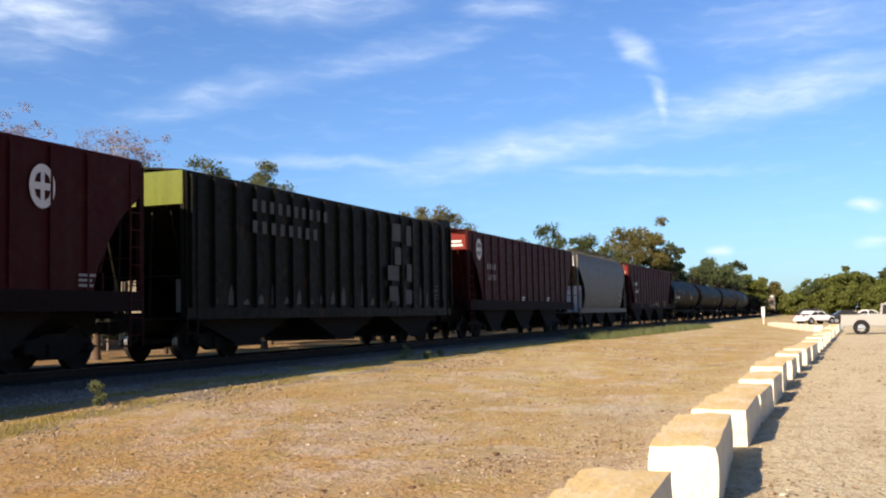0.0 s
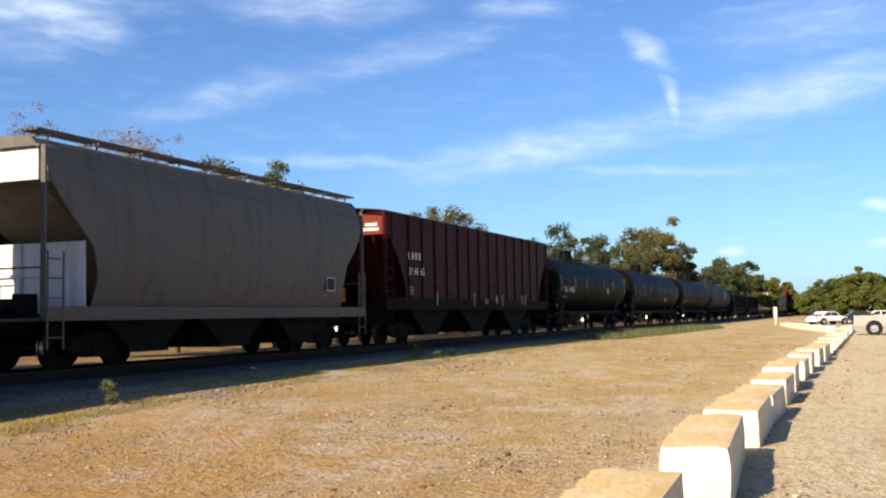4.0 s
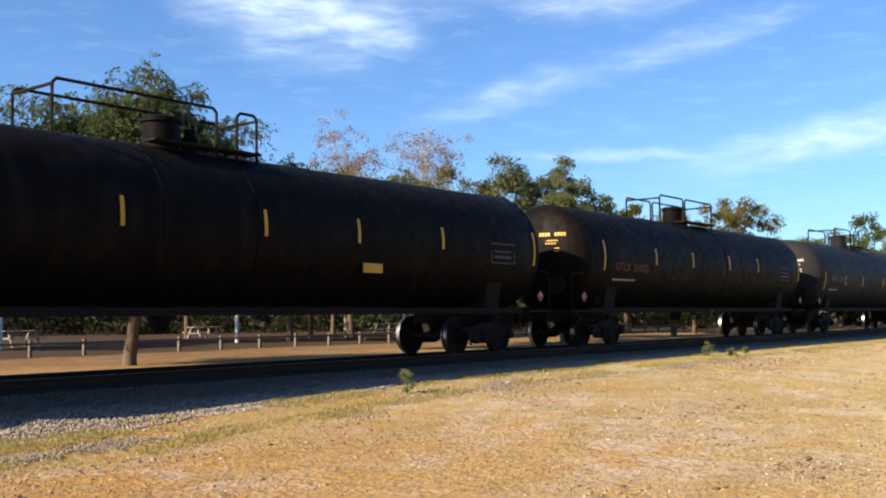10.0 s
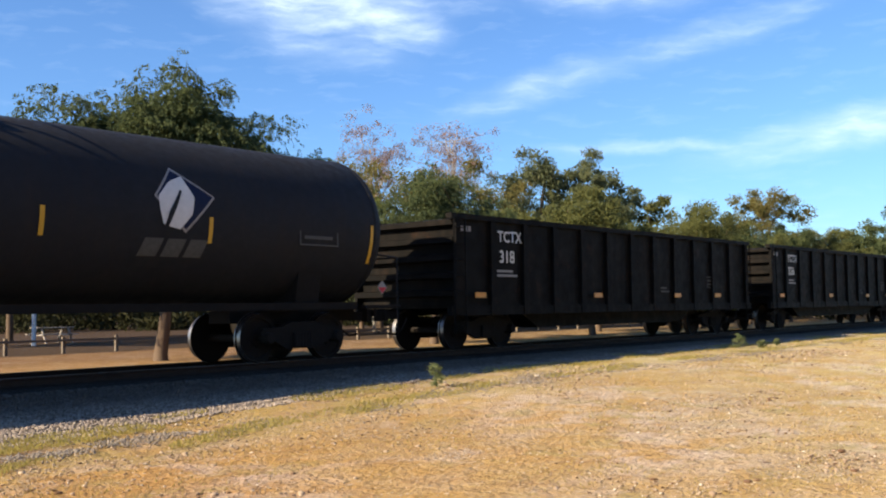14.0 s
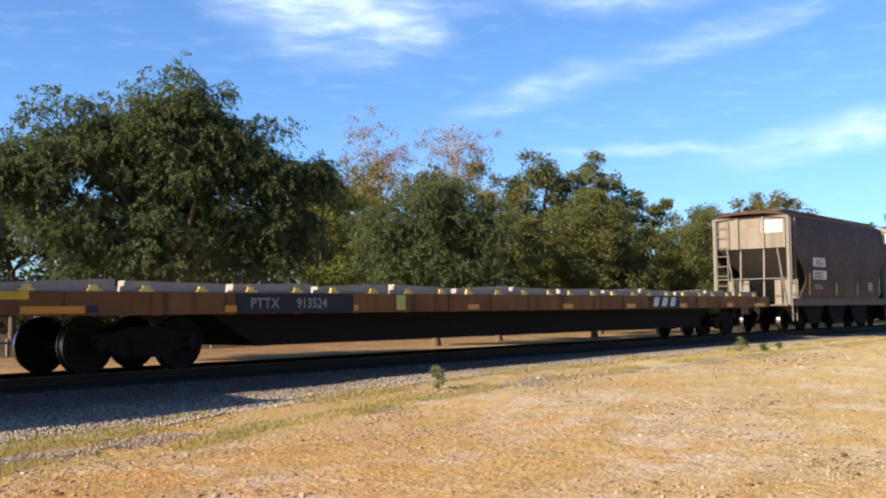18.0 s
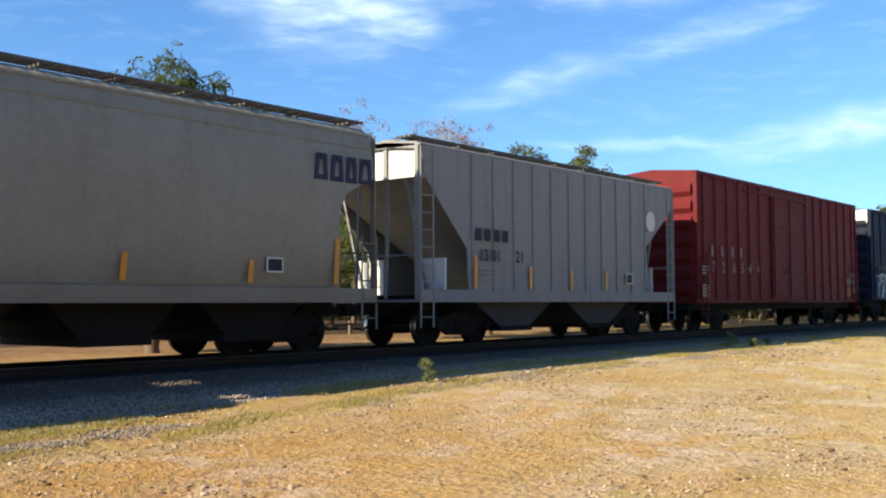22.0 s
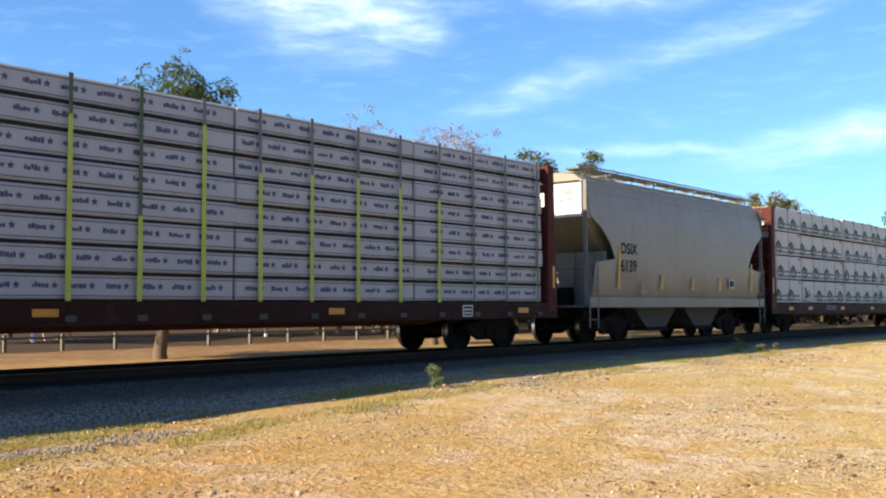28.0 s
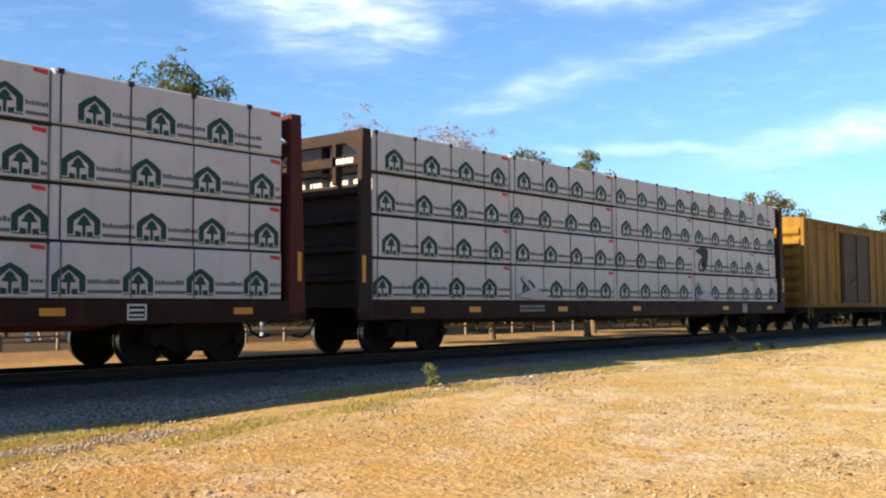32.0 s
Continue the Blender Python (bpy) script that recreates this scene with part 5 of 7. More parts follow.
def hopper(x0, L, top, label, mat, end_mat, prof, ribs=0, curve=0.0, sill=1.28, post_mat=None, bays=3, rail_mat=None, board=True, low_mat=None, right_prof=None, roof_mat=None, sill_h=0.28, rib_y=0.035, slope_mat=None, lift=0.0, low_end=None, board_mat=None, hop_mat=None, bow_mat=None, plain_end=False, bay_in=None):
    """A covered hopper wagon. prof: (z, x) points of the cut-away ends of its side sheets, from the top down."""
    car = wagon("hopper_wagon", x0, L, label)
    post_mat = post_mat or mat
    nz = 24

    def side_y(z):
        if not curve:
            return 1.57
        u = (z - sill) / (top - sill)
        return 1.60 - curve * (2 * abs(u - 0.45)) ** 2.6

    for s in (-1, 1):
        bm = B()
        rows = []
        for i in range(nz + 1):
            z = top - (top - sill) * i / nz
            a, b = edge_at(z, prof), L - edge_at(z, right_prof or prof)
            xs = [a + (b - a) * k / 10 for k in range(11)]
            rows.append([[bm.verts.new((x, s * (side_y(z) - d), z)) for x in xs] for d in (0, 0.03)])
        fs = []
        for r, q in zip(rows, rows[1:]):
            for k in range(10):
                for d in (0, 1):
                    fs.append(bm.faces.new((r[d][k], r[d][k + 1], q[d][k + 1], q[d][k])))
            for k in (0, 10):
                fs.append(bm.faces.new((r[0][k], r[1][k], q[1][k], q[0][k])))
        bmesh.ops.recalc_face_normals(bm, faces=fs)
        part("side_sheet", bm, mat, car, smooth=bool(curve))
        part("side_sill", slab(B(), [(s * 1.58, sill - sill_h), (s * 1.58, sill), (s * 1.40, sill), (s * 1.52, sill - sill_h)], "x", 0.05, L - 0.05), low_mat or mat, car)
    zc, xb = prof[-2][0] if len(prof) > 2 else prof[-1][0], max(p[1] for p in prof)
    zc = max(p[0] for p in prof[1:-1]) if len(prof) > 2 else zc
    run = min((zc - sill + .1) * 1.5, L * .42)
    w = 1.50 if not curve else side_y(top) - .05
    part("end_sheet", box(B(), .14, L - .14, -w, w, zc, top - .02), end_mat, car, "upright end sheet of the body")
    bm = B()
    lo = [bm.verts.new(p) for p in ((.25 + run, -.75, sill - .1), (L - .25 - run, -.75, sill - .1), (L - .25 - run, .75, sill - .1), (.25 + run, .75, sill - .1))]
    hi = [bm.verts.new(p) for p in ((.15, -w, zc), (L - .15, -w, zc), (L - .15, w, zc), (.15, w, zc))]
    bmesh.ops.recalc_face_normals(bm, faces=[bm.faces.new(lo), bm.faces.new(hi)] + [bm.faces.new((lo[i], lo[(i + 1) % 4], hi[(i + 1) % 4], hi[i])) for i in range(4)])
    part("slope_sheet", bm, slope_mat or mat, car, "hopper sheet sloping in to the outlets")
    roof = [(-1.58, top - .03), (-1.45, top + .05), (-.6, top + .14), (.6, top + .14), (1.45, top + .05), (1.58, top - .03)] if not curve else \
        [(-side_y(top), top - .02), (-1.15, top + .15), (-.6, top + .22), (.6, top + .22), (1.15, top + .15), (side_y(top), top - .02)]
    part("roof", slab(B(), roof, "x", 0.05, L - 0.05), roof_mat or mat, car)
    for i in range(ribs):
        x = xb + .12 + (L - 2 * xb - .24) * (i + .0) / max(ribs - 1, 1)
        part("rib", box(B(), x - .035, x + .035, -1.57 - rib_y, -1.571, sill, top - .06), mat, car)
    if curve:
        zs_ = top - .30
        for s in (-1, 1):
            ys_ = side_y(zs_)
            part("shoulder_seam", slab(B(), [(s * (ys_ - .01), zs_ - .035), (s * (ys_ + .022), zs_ - .03), (s * (ys_ + .022), zs_ + .01), (s * (ys_ - .03), zs_ + .03)], "x", edge_at(zs_, prof) + .02, L - edge_at(zs_, right_prof or prof) - .02), mat, car, "welded seam along the shoulder of the roof")
            part("roof_edge", slab(B(), [(s * (side_y(top) - .05), top - .05), (s * (side_y(top) + .035), top - .05), (s * (side_y(top) + .035), top + .0), (s * (side_y(top) - .05), top + .03)], "x", .06, L - .06), mat, car, "folded edge of the roof")
    n = bays
    bx = bay_in or xb
    span = (L - 2 * bx - .5) / n
    for i in range(n):
        a = bx + .25 + span * i
        m = a + span / 2
        part("discharge_hopper", slab(B(), [(a + .05, sill - .1), (a + span - .05, sill - .1), (m + .62, .42), (m - .62, .42)], "y", -1.25, 1.25), hop_mat or M_TRUCK, car)
        part("outlet_gate", box(B(), m - .66, m + .66, -1.3, 1.3, .30, .419), M_TRUCK, car)
    part("centre_sill", box(B(), .05, L - .05, -.3, .3, .72, sill - .12), M_TRUCK, car)
    for e in (0, 1):
        X = (lambda v: v) if e == 0 else (lambda v: L - v)
        part("end_platform", box(B(), min(X(.02), X(1.3)), max(X(.02), X(1.3)), -1.5, 1.5, sill - sill_h, sill - sill_h + .06), low_mat or mat, car)
        for y in (-1.53, 1.49):
            a, b = sorted((X(.02), X(.06 if plain_end else .09)))
            part("corner_post", box(B(), a, b, min(y, y * .93), max(y, y * .93), sill - sill_h, top - .03), post_mat, car)
        if plain_end:
            zt = min(zc - 1.25 / 1.5 - .06, 2.62)
            a, b = sorted((X(1.30), X(1.34)))
            part("end_bulkhead", box(B(), a, b, -1.36, 1.36, sill - .22, zt), low_end or end_mat, car, "upright plate below the slope sheet")
            a, b = sorted((X(1.24), X(1.299)))
            for y in (-.95, -.32, .32, .95):
                part("bulkhead_stiffener", box(B(), a, b, y - .025, y + .025, sill - .22, zt - .02), low_end or end_mat, car)
            part("bulkhead_rail", box(B(), a, b, -.92, .92, 1.92, 1.98), low_end or end_mat, car)
            bm = lathe(B(), [(-.55, .0001), (-.53, .12), (-.45, .17), (.45, .17), (.53, .12), (.55, .0001)], 14, "x", (0, 0, 0))
            bm.transform(Matrix.Translation((X(.75), .35, 1.30)) @ Matrix.Rotation(radians(90), 4, "Z"))
            part("air_reservoir", bm, M_TRUCK, car, "dark brake reservoir on the end platform", smooth=True)
            part("brake_valve", box(B(), min(X(.45), X(.8)), max(X(.45), X(.8)), -.62, -.3, sill - .2, 1.55), M_TRUCK, car, "dark brake valve")
        else:
            a, b = sorted((X(1.10), X(1.14)))
            for y in (-1.40, .50):
                part("end_bulkhead", box(B(), a, b, y, y + .9, sill - .22, 2.0), low_end or end_mat, car, "upright plate above the sill")
            a, b = sorted((X(1.04), X(1.099)))
            for y in (-1.05, 1.0):
                part("bulkhead_stiffener", box(B(), a, b, y - .03, y + .03, sill - .22, 1.98), low_end or end_mat, car)
        if not plain_end:
            a, b = sorted((X(.05), X(.135)))
            part("end_bow", slab(B(), [(-1.53, top - .12), (-1.40, top), (-.55, top + .10), (.55, top + .10), (1.40, top), (1.53, top - .12), (1.53, top - .2), (1.38, top - .1), (.55, top - .01), (-.55, top - .01), (-1.38, top - .1), (-1.53, top - .2)], "x", a, b), bow_mat or post_mat, car)
            for y in (-.55, .47):
                a, b = sorted((X(.08), X(.139)))
                part("end_stiffener", box(B(), a, b, y, y + .1, zc - .02, top - .03), bow_mat or post_mat, car)
            for y in (-.5, .42):
                part("end_post", slab(B(), [(X(.1), sill - .2), (X(.16), sill - .2), (X(.28), zc + .1), (X(.22), zc + .1)], "y", y, y + .06), post_mat, car)
            for y in (-1.0, 1.0):
                part("slope_brace", slab(B(), [(X(.95), sill - .2), (X(1.02), sill - .2), (X(.25), zc), (X(.18), zc)], "y", y - .03, y + .03), post_mat, car)
        bm = B()
        rod(bm, (X(.05), -1.5, sill + .75), (X(.05), 1.5, sill + .75), .02, 5)
        part("grab_rail", bm, rail_mat or post_mat, car)
        ladder(car, X(.05) if e == 0 else X(.47), .45, 2.35 if plain_end else top - .1, -1.58, .42, .38, rail_mat or post_mat)
        ladder(car, X(.03), sill - .1, 2.6 if plain_end else top - .1, .9, .45, .38, rail_mat or post_mat, along=False)
    if board:
        bm_ = board_mat or M_BOARD
        zb = top + .18 + lift
        for y, w in ((-1.25, .42), (.83, .42)):
            bm = B()
            for k in range(4):
                box(bm, .1, L - .1, y + k * (w - .035) / 3, y + k * (w - .035) / 3 + .035, zb, zb + .05)
            n = int(L / .3)
            for k in range(n):
                box(bm, .12 + (L - .3) * k / n, .18 + (L - .3) * k / n, y + .035, y + w - .035, zb + .008, zb + .042)
            part("running_board", bm, bm_, car, "grated roof walkway")
        k = int(L / 1.3)
        for i in range(k):
            x = .5 + (L - 1) * i / (k - 1)
            bm = box(B(), x - .025, x + .025, -1.22, 1.22, zb - .045, zb - .002)
            for y in (-1.16, 1.16):
                rod(bm, (x, y, zb - .02), (x, y * .93, top + .0), .022, 5)
            part("board_bracket", bm, bm_, car)
        for i in range(8):
            x = .9 + (L - 1.8) * i / 7
            part("roof_hatch", lathe(B(), [(top + .1, .30), (top + .27, .30), (top + .31, .22), (top + .31, .0001)], 14, "z", (x, 0, 0)), roof_mat or mat, car)
    return car


def tank(x0, L, label, mat, r=1.5, zc=2.62, deck_h=0.80, mx=9.0, hoops=((6.5, 9.0), (9.6, 10.4))):
    car = wagon("tank_wagon", x0, L, label, 2.2)
    d = .62
    prof = []
    for i in range(9):
        a = math.pi / 2 * i / 8
        prof.append((d - d * math.cos(a), max(r * math.sin(a), .001)))
    prof = prof + [(L * k / 8, r) for k in range(1, 8)] + [(L - a, b) for a, b in prof[::-1]]
    part("shell", lathe(B(), prof, 56, "x", (0, 0, zc)), mat, car, "long cylindrical tank with domed heads", smooth=True)
    for x in (d + .02, L - d - .02, mx - 1.0, mx + 1.1):
        part("weld_band", lathe(B(), [(x - .03, r + .004), (x - .02, r + .012), (x + .02, r + .012), (x + .03, r + .004)], 40, "x", (0, 0, zc)), mat, car, smooth=True)
    for s in (-1, 1):
        part("side_beam", box(B(), .9, L - .9, s * 1.22 - .05, s * 1.22 + .05, .98, 1.12), M_TRUCK, car)
    for x in (2.2, L - 2.2):
        part("saddle", slab(B(), [(-1.15, 1.0), (1.15, 1.0), (1.28, 1.75), (0.9, 1.45), (0, 1.2), (-.9, 1.45), (-1.28, 1.75)], "x", x - .3, x + .3), M_TRUCK, car)
        part("stub_sill", box(B(), x - 2.15 if x < L / 2 else x - 1.2, x + 1.2 if x < L / 2 else x + 2.15, -.32, .32, .74, 1.13), M_TRUCK, car)
    zt = zc + r
    part("manway", lathe(B(), [(zt - .12, .36), (zt + .46, .36), (zt + .48, .40), (zt + .56, .40), (zt + .60, .30), (zt + .60, .001)], 18, "z", (mx, 0, 0)), mat, car, smooth=True)
    part("valve", lathe(B(), [(zt - .1, .17), (zt + .25, .17), (zt + .30, .12), (zt + .42, .12)], 12, "z", (mx + .58, -.1, 0)), mat, car)
    part("platform", box(B(), mx - .7, hoops[-1][1], -.78, -.40, zt + .0, zt + .04), M_TRUCK, car)
    part("platform", box(B(), mx - .7, hoops[-1][1], .40, .78, zt + .0, zt + .04), M_TRUCK, car)
    for y in (-.62, .62):
        for a, b in hoops:
            part("guard_rail", pipe(B(), [(a, y, zt - .3), (a, y, zt + deck_h - .08), (a + .08, y, zt + deck_h), (b - .08, y, zt + deck_h), (b, y, zt + deck_h - .08), (b, y, zt - .3)], .03, 6), M_TRUCK, car)
    for x in (hoops[0][0], hoops[-1][1]):
        part("guard_rail", pipe(B(), [(x, -.62, zt + deck_h - .1), (x, .62, zt + deck_h - .1)], .03, 6), M_TRUCK, car)
    part("outlet", lathe(B(), [(zc - r - .35, .16), (zc - r + .05, .26)], 12, "z", (mx, 0, 0)), M_TRUCK, car)
    for e in (0, 1):
        X = (lambda v: v) if e == 0 else (lambda v: L - v)
        part("end_platform", box(B(), min(X(-.25), X(.8)), max(X(-.25), X(.8)), -1.4, 1.4, 1.0, 1.06), M_TRUCK, car)
        bm = B()
        for y in (-1.35, 1.35):
            pipe(bm, [(X(-.2), y, .55), (X(-.2), y, 2.05), (X(.45), y, 2.1)], .02, 5)
        rod(bm, (X(-.2), -1.35, 2.05), (X(-.2), 1.35, 2.05), .02, 5)
        part("hand_rail", bm, mat, car)
    for x in (.35, L - .35):
        d = part("hazard_placard", slab(B(), [(x - .14, 1.42), (x, 1.28), (x + .14, 1.42), (x, 1.56)], "y", -1.44, -1.425), M_LETTERDIM, car, "diamond placard, white and red")
        part("red_half", slab(B(), [(x - .12, 1.42), (x, 1.30), (x + .12, 1.42)], "y", -1.446, -1.441), M_INKRED, d)
    part("brake_cylinder", lathe(B(), [(-.3, .02), (-.3, .14), (.3, .14), (.3, .02)], 12, "x", (1.9, -.95, 1.35)), M_TRUCK, car)
    part("brake_wheel", lathe(B(), [(-.02, .2), (-.02, .27), (.02, .27), (.02, .2)], 16, "x", (-.18, -.85, 1.75)), M_TRUCK, car)

    def on_shell(z):
        return -math.sqrt(max(r * r - (z - zc) ** 2, .01)) - .008
    car["r"] = r
    return car, on_shell


def tank_marks(car, on_shell, L, xs, mat, z0=2.45, h=.5, tall_ends=True, w=.08):
    for i, x in enumerate(xs):
        end = tall_ends and i in (0, len(xs) - 1)
        za, hh = (z0 - .25, h * 1.7) if end else (z0, h)
        bm = B()
        n = 4
        for k in range(n):
            a, b = za + hh * k / n, za + hh * (k + 1) / n
            v = [bm.verts.new((xx, on_shell(zz) - .006, zz)) for xx, zz in ((x, a), (x + w, a), (x + w, b), (x, b))]
            bm.faces.new(v)
        part("reflector", bm, mat, car, "upright reflective strip")


def head_print(car, mat):
    bm = B()
    for z, ya, yb, h in ((3.15, -.95, -.62, .10), (3.15, -.5, -.15, .10), (3.0, -.75, -.4, .04), (2.92, -.7, -.35, .04), (2.78, -.8, -.65, .04), (2.70, -.8, -.65, .04)):
        n = 4
        for i in range(n):
            y0, y1 = ya + (yb - ya) * i / n, ya + (yb - ya) * (i + .7) / n
            v = []
            for y, zz in ((y0, z), (y1, z), (y1, z + h), (y0, z + h)):
                q = min(math.hypot(y, zz - 2.58) / 1.53, .99)
                v.append(bm.verts.new((.62 - .62 * math.sqrt(1 - q * q) - .008, y, zz)))
            bm.faces.new(v)
    part("head_print", bm, mat, car, "small print on the tank head")


def gondola(x0, L, label, mat, num):
    car = wagon("gondola_wagon", x0, L, label, 2.0)
    top, bot = 2.98, 1.02
    for s in (-1, 1):
        part("side_sheet", box(B(), .35, L - .05, min(s * 1.45, s * 1.50), max(s * 1.45, s * 1.50), bot, top), mat, car)
        part("top_chord", slab(B(), [(s * 1.43, top), (s * 1.60, top), (s * 1.60, top + .12), (s * 1.43, top + .12)], "x", .05, L - .05), mat, car)
        part("side_sill", box(B(), .05, L - .05, min(s * 1.43, s * 1.57), max(s * 1.43, s * 1.57), bot - .22, bot), mat, car)
    n = 13
    for i in range(n):
        x = .3 + (L - .6) * i / (n - 1)
        part("side_post", slab(B(), [(x - .12, bot - .2), (x + .12, bot - .2), (x + .09, top), (x - .09, top)], "y", -1.59, -1.50), mat, car)
        part("side_post", slab(B(), [(x - .12, bot - .2), (x + .12, bot - .2), (x + .09, top), (x - .09, top)], "y", 1.50, 1.59), mat, car)
    for e in (0, 1):
        X = (lambda v: v) if e == 0 else (lambda v: L - v)
        a, b = sorted((X(.35), X(.42)))
        part("end_sheet", box(B(), a, b, -1.45, 1.45, bot, top), mat, car)
        a, b = sorted((X(.18), X(.35)))
        for z in (1.25, 1.65, 2.05, 2.45, 2.85):
            part("end_rib", slab(B(), [(a, z), (b, z - .03), (b, z + .15), (a, z + .12)], "y", -1.5, 1.5), mat, car)
        ladder(car, X(.1) if e == 0 else X(.5), .4, top, -1.62, .4, .36, mat)
    part("floor", box(B(), .4, L - .4, -1.43, 1.43, bot - .05, bot), mat, car)
    for a, b in ((3.2, L - 3.2),):
        part("tub", slab(B(), [(a, bot - .05), (b, bot - .05), (b - 1.0, .45), (a + 1.0, .45)], "y", -1.0, 1.0), mat, car)
    for i, x in enumerate((.85, 6.0, 10.6, 13.4)):
        part("reflector", box(B(), x, x + .40, -1.615, -1.605, 1.2, 1.32), M_ORANGEREF, car, "orange reflective strip")
    numbers(car, "TCTX", 1.85, 2.52, .27, M_LETTER, -1.525)
    numbers(car, num, 1.9, 2.03, .30, M_LETTER, -1.525)
    small_print(car, 1.8, 1.80, .95, 2, M_LETTERDIM, -1.525)
    small_print(car, 9.9, 1.45, .5, 2, M_WORN, -1.525)
    panel_frame(car, 13.0, 1.5, .45, .36, M_WORN, -1.525)
    part("end_print", bars(B(), 0, 0, .4, .12, 3, 0), M_LETTERDIM, car, loc=(.36, -1.605, 2.7))
    return car


def flatcar(x0, L, label):
    car = wagon("flat_wagon", x0, L, label, 2.9)
    part("deck", box(B(), 0, L, -1.42, 1.42, 1.14, 1.22), M_DECK, car)
    for s in (-1, 1):
        part("side_sill", slab(B(), [(.0, 1.0), (.5, .95), (L - .5, .95), (L, 1.0), (L, 1.33), (0, 1.33)], "y", min(s * 1.42, s * 1.5), max(s * 1.42, s * 1.5)), M_DECK, car)
    part("under_sill", slab(B(), [(3.9, 1.13), (L - 3.9, 1.13), (L - 5.2, .36), (5.2, .36)], "y", -1.15, 1.15), M_TRUCK, car)
    for e in (0, 1):
        a, b = (0, .06) if e == 0 else (L - .06, L)
        part("end_sill", box(B(), a - .02, b + .02, -1.5, 1.5, .93, 1.33), M_BEAMDARK, car, "dark end sill")
    part("end_plate", box(B(), .06, .62, -1.506, -1.5, 1.20, 1.325), M_FLATYELLOW, car, "bright yellow plate by the end sill")
    i, x = 0, .23
    while x < L - 2.2:
        w = 1.88 + .12 * (i % 2)
        tip = (.035, -.02, .01, .03, -.035)[i % 5]
        for y in (-1.40, 1.20):
            bm = slab(B(), [(x, 1.332), (x + w, 1.332), (x + w, 1.50 + tip), (x + w * .5, 1.495), (x + .02, 1.49 - tip)], "y", y, y + .2)
            part("load_timber", bm, M_TIMBER, car, "weathered grey-brown bearer timber")
        if i % 3 != 1:
            part("lashing", rod(rod(B(), (x + w - .12, -1.3, 1.49), (x + w - .10, -1.3, 1.66), .018, 5), (x + w - .10, -1.3, 1.65), (x + w - .05, -1.28, 1.60), .016, 5), M_TRUCK, car, "loose end of a lashing")
        for q in (.25, 1.35):
            part("tie_bracket", slab(slab(B(), [(x + q, 1.325), (x + q + .24, 1.325), (x + q + .24, 1.37), (x + q, 1.37)], "y", -1.50, -1.41), [(x + q + .05, 1.37), (x + q + .19, 1.37), (x + q + .19, 1.43), (x + q + .05, 1.43)], "y", -1.47, -1.41), M_STRAPPALE, car, "pale yellow tie-down bracket")
        x += w + .17
        i += 1
    for x, w in ((.48, 1.04), (4.2, .34), (7.2, .28), (11.0, .4), (14.9, .45), (18.1, .5), (21.35, .42), (24.7, .45), (26.9, .9)):
        part("reflector", box(B(), x, x + w, -1.528, -1.502, .985, 1.10), M_ORANGEREF, car, "orange reflective strip")
    part("placard", box(B(), 8.6, 8.88, -1.532, -1.527, .99, 1.30), M_STRAPLIME, car, "yellow-green square placard")
    part("placard", box(B(), 1.58, 1.76, -1.512, -1.502, 1.0, 1.10), M_LETTERBLUE, car, "small blue placard")
    for i in range(18):
        x = 1.2 + (L - 2.4) * i / 17
        part("stake_pocket", slab(B(), [(x, .94), (x + .16, .94), (x + .18, 1.3), (x - .02, 1.3)], "y", -1.525, -1.501), M_DECK, car)
    part("mark_panel", box(B(), 4.45, 7.35, -1.53, -1.526, .96, 1.31), M_LETTERBLACK, car, "dark painted panel behind the number")
    part("mark_panel", box(B(), 19.45, 21.3, -1.53, -1.526, .97, 1.31), M_LETTERBLACK, car, "dark painted panel behind the owner mark")
    for i in range(3):
        x = 19.62 + i * .52
        part("owner_mark", slab(B(), [(x, 1.02), (x + .30, 1.02), (x + .42, 1.28), (x + .12, 1.28)], "y", -1.536, -1.531), M_LETTER, car, "white slanted shape of the owner mark")
    numbers(car, "PTTX", 4.75, 1.05, .19, M_LETTERDIM, -1.534, 1.1)
    numbers(car, "913524", 5.85, 1.05, .19, M_LETTERDIM, -1.534)
    return car


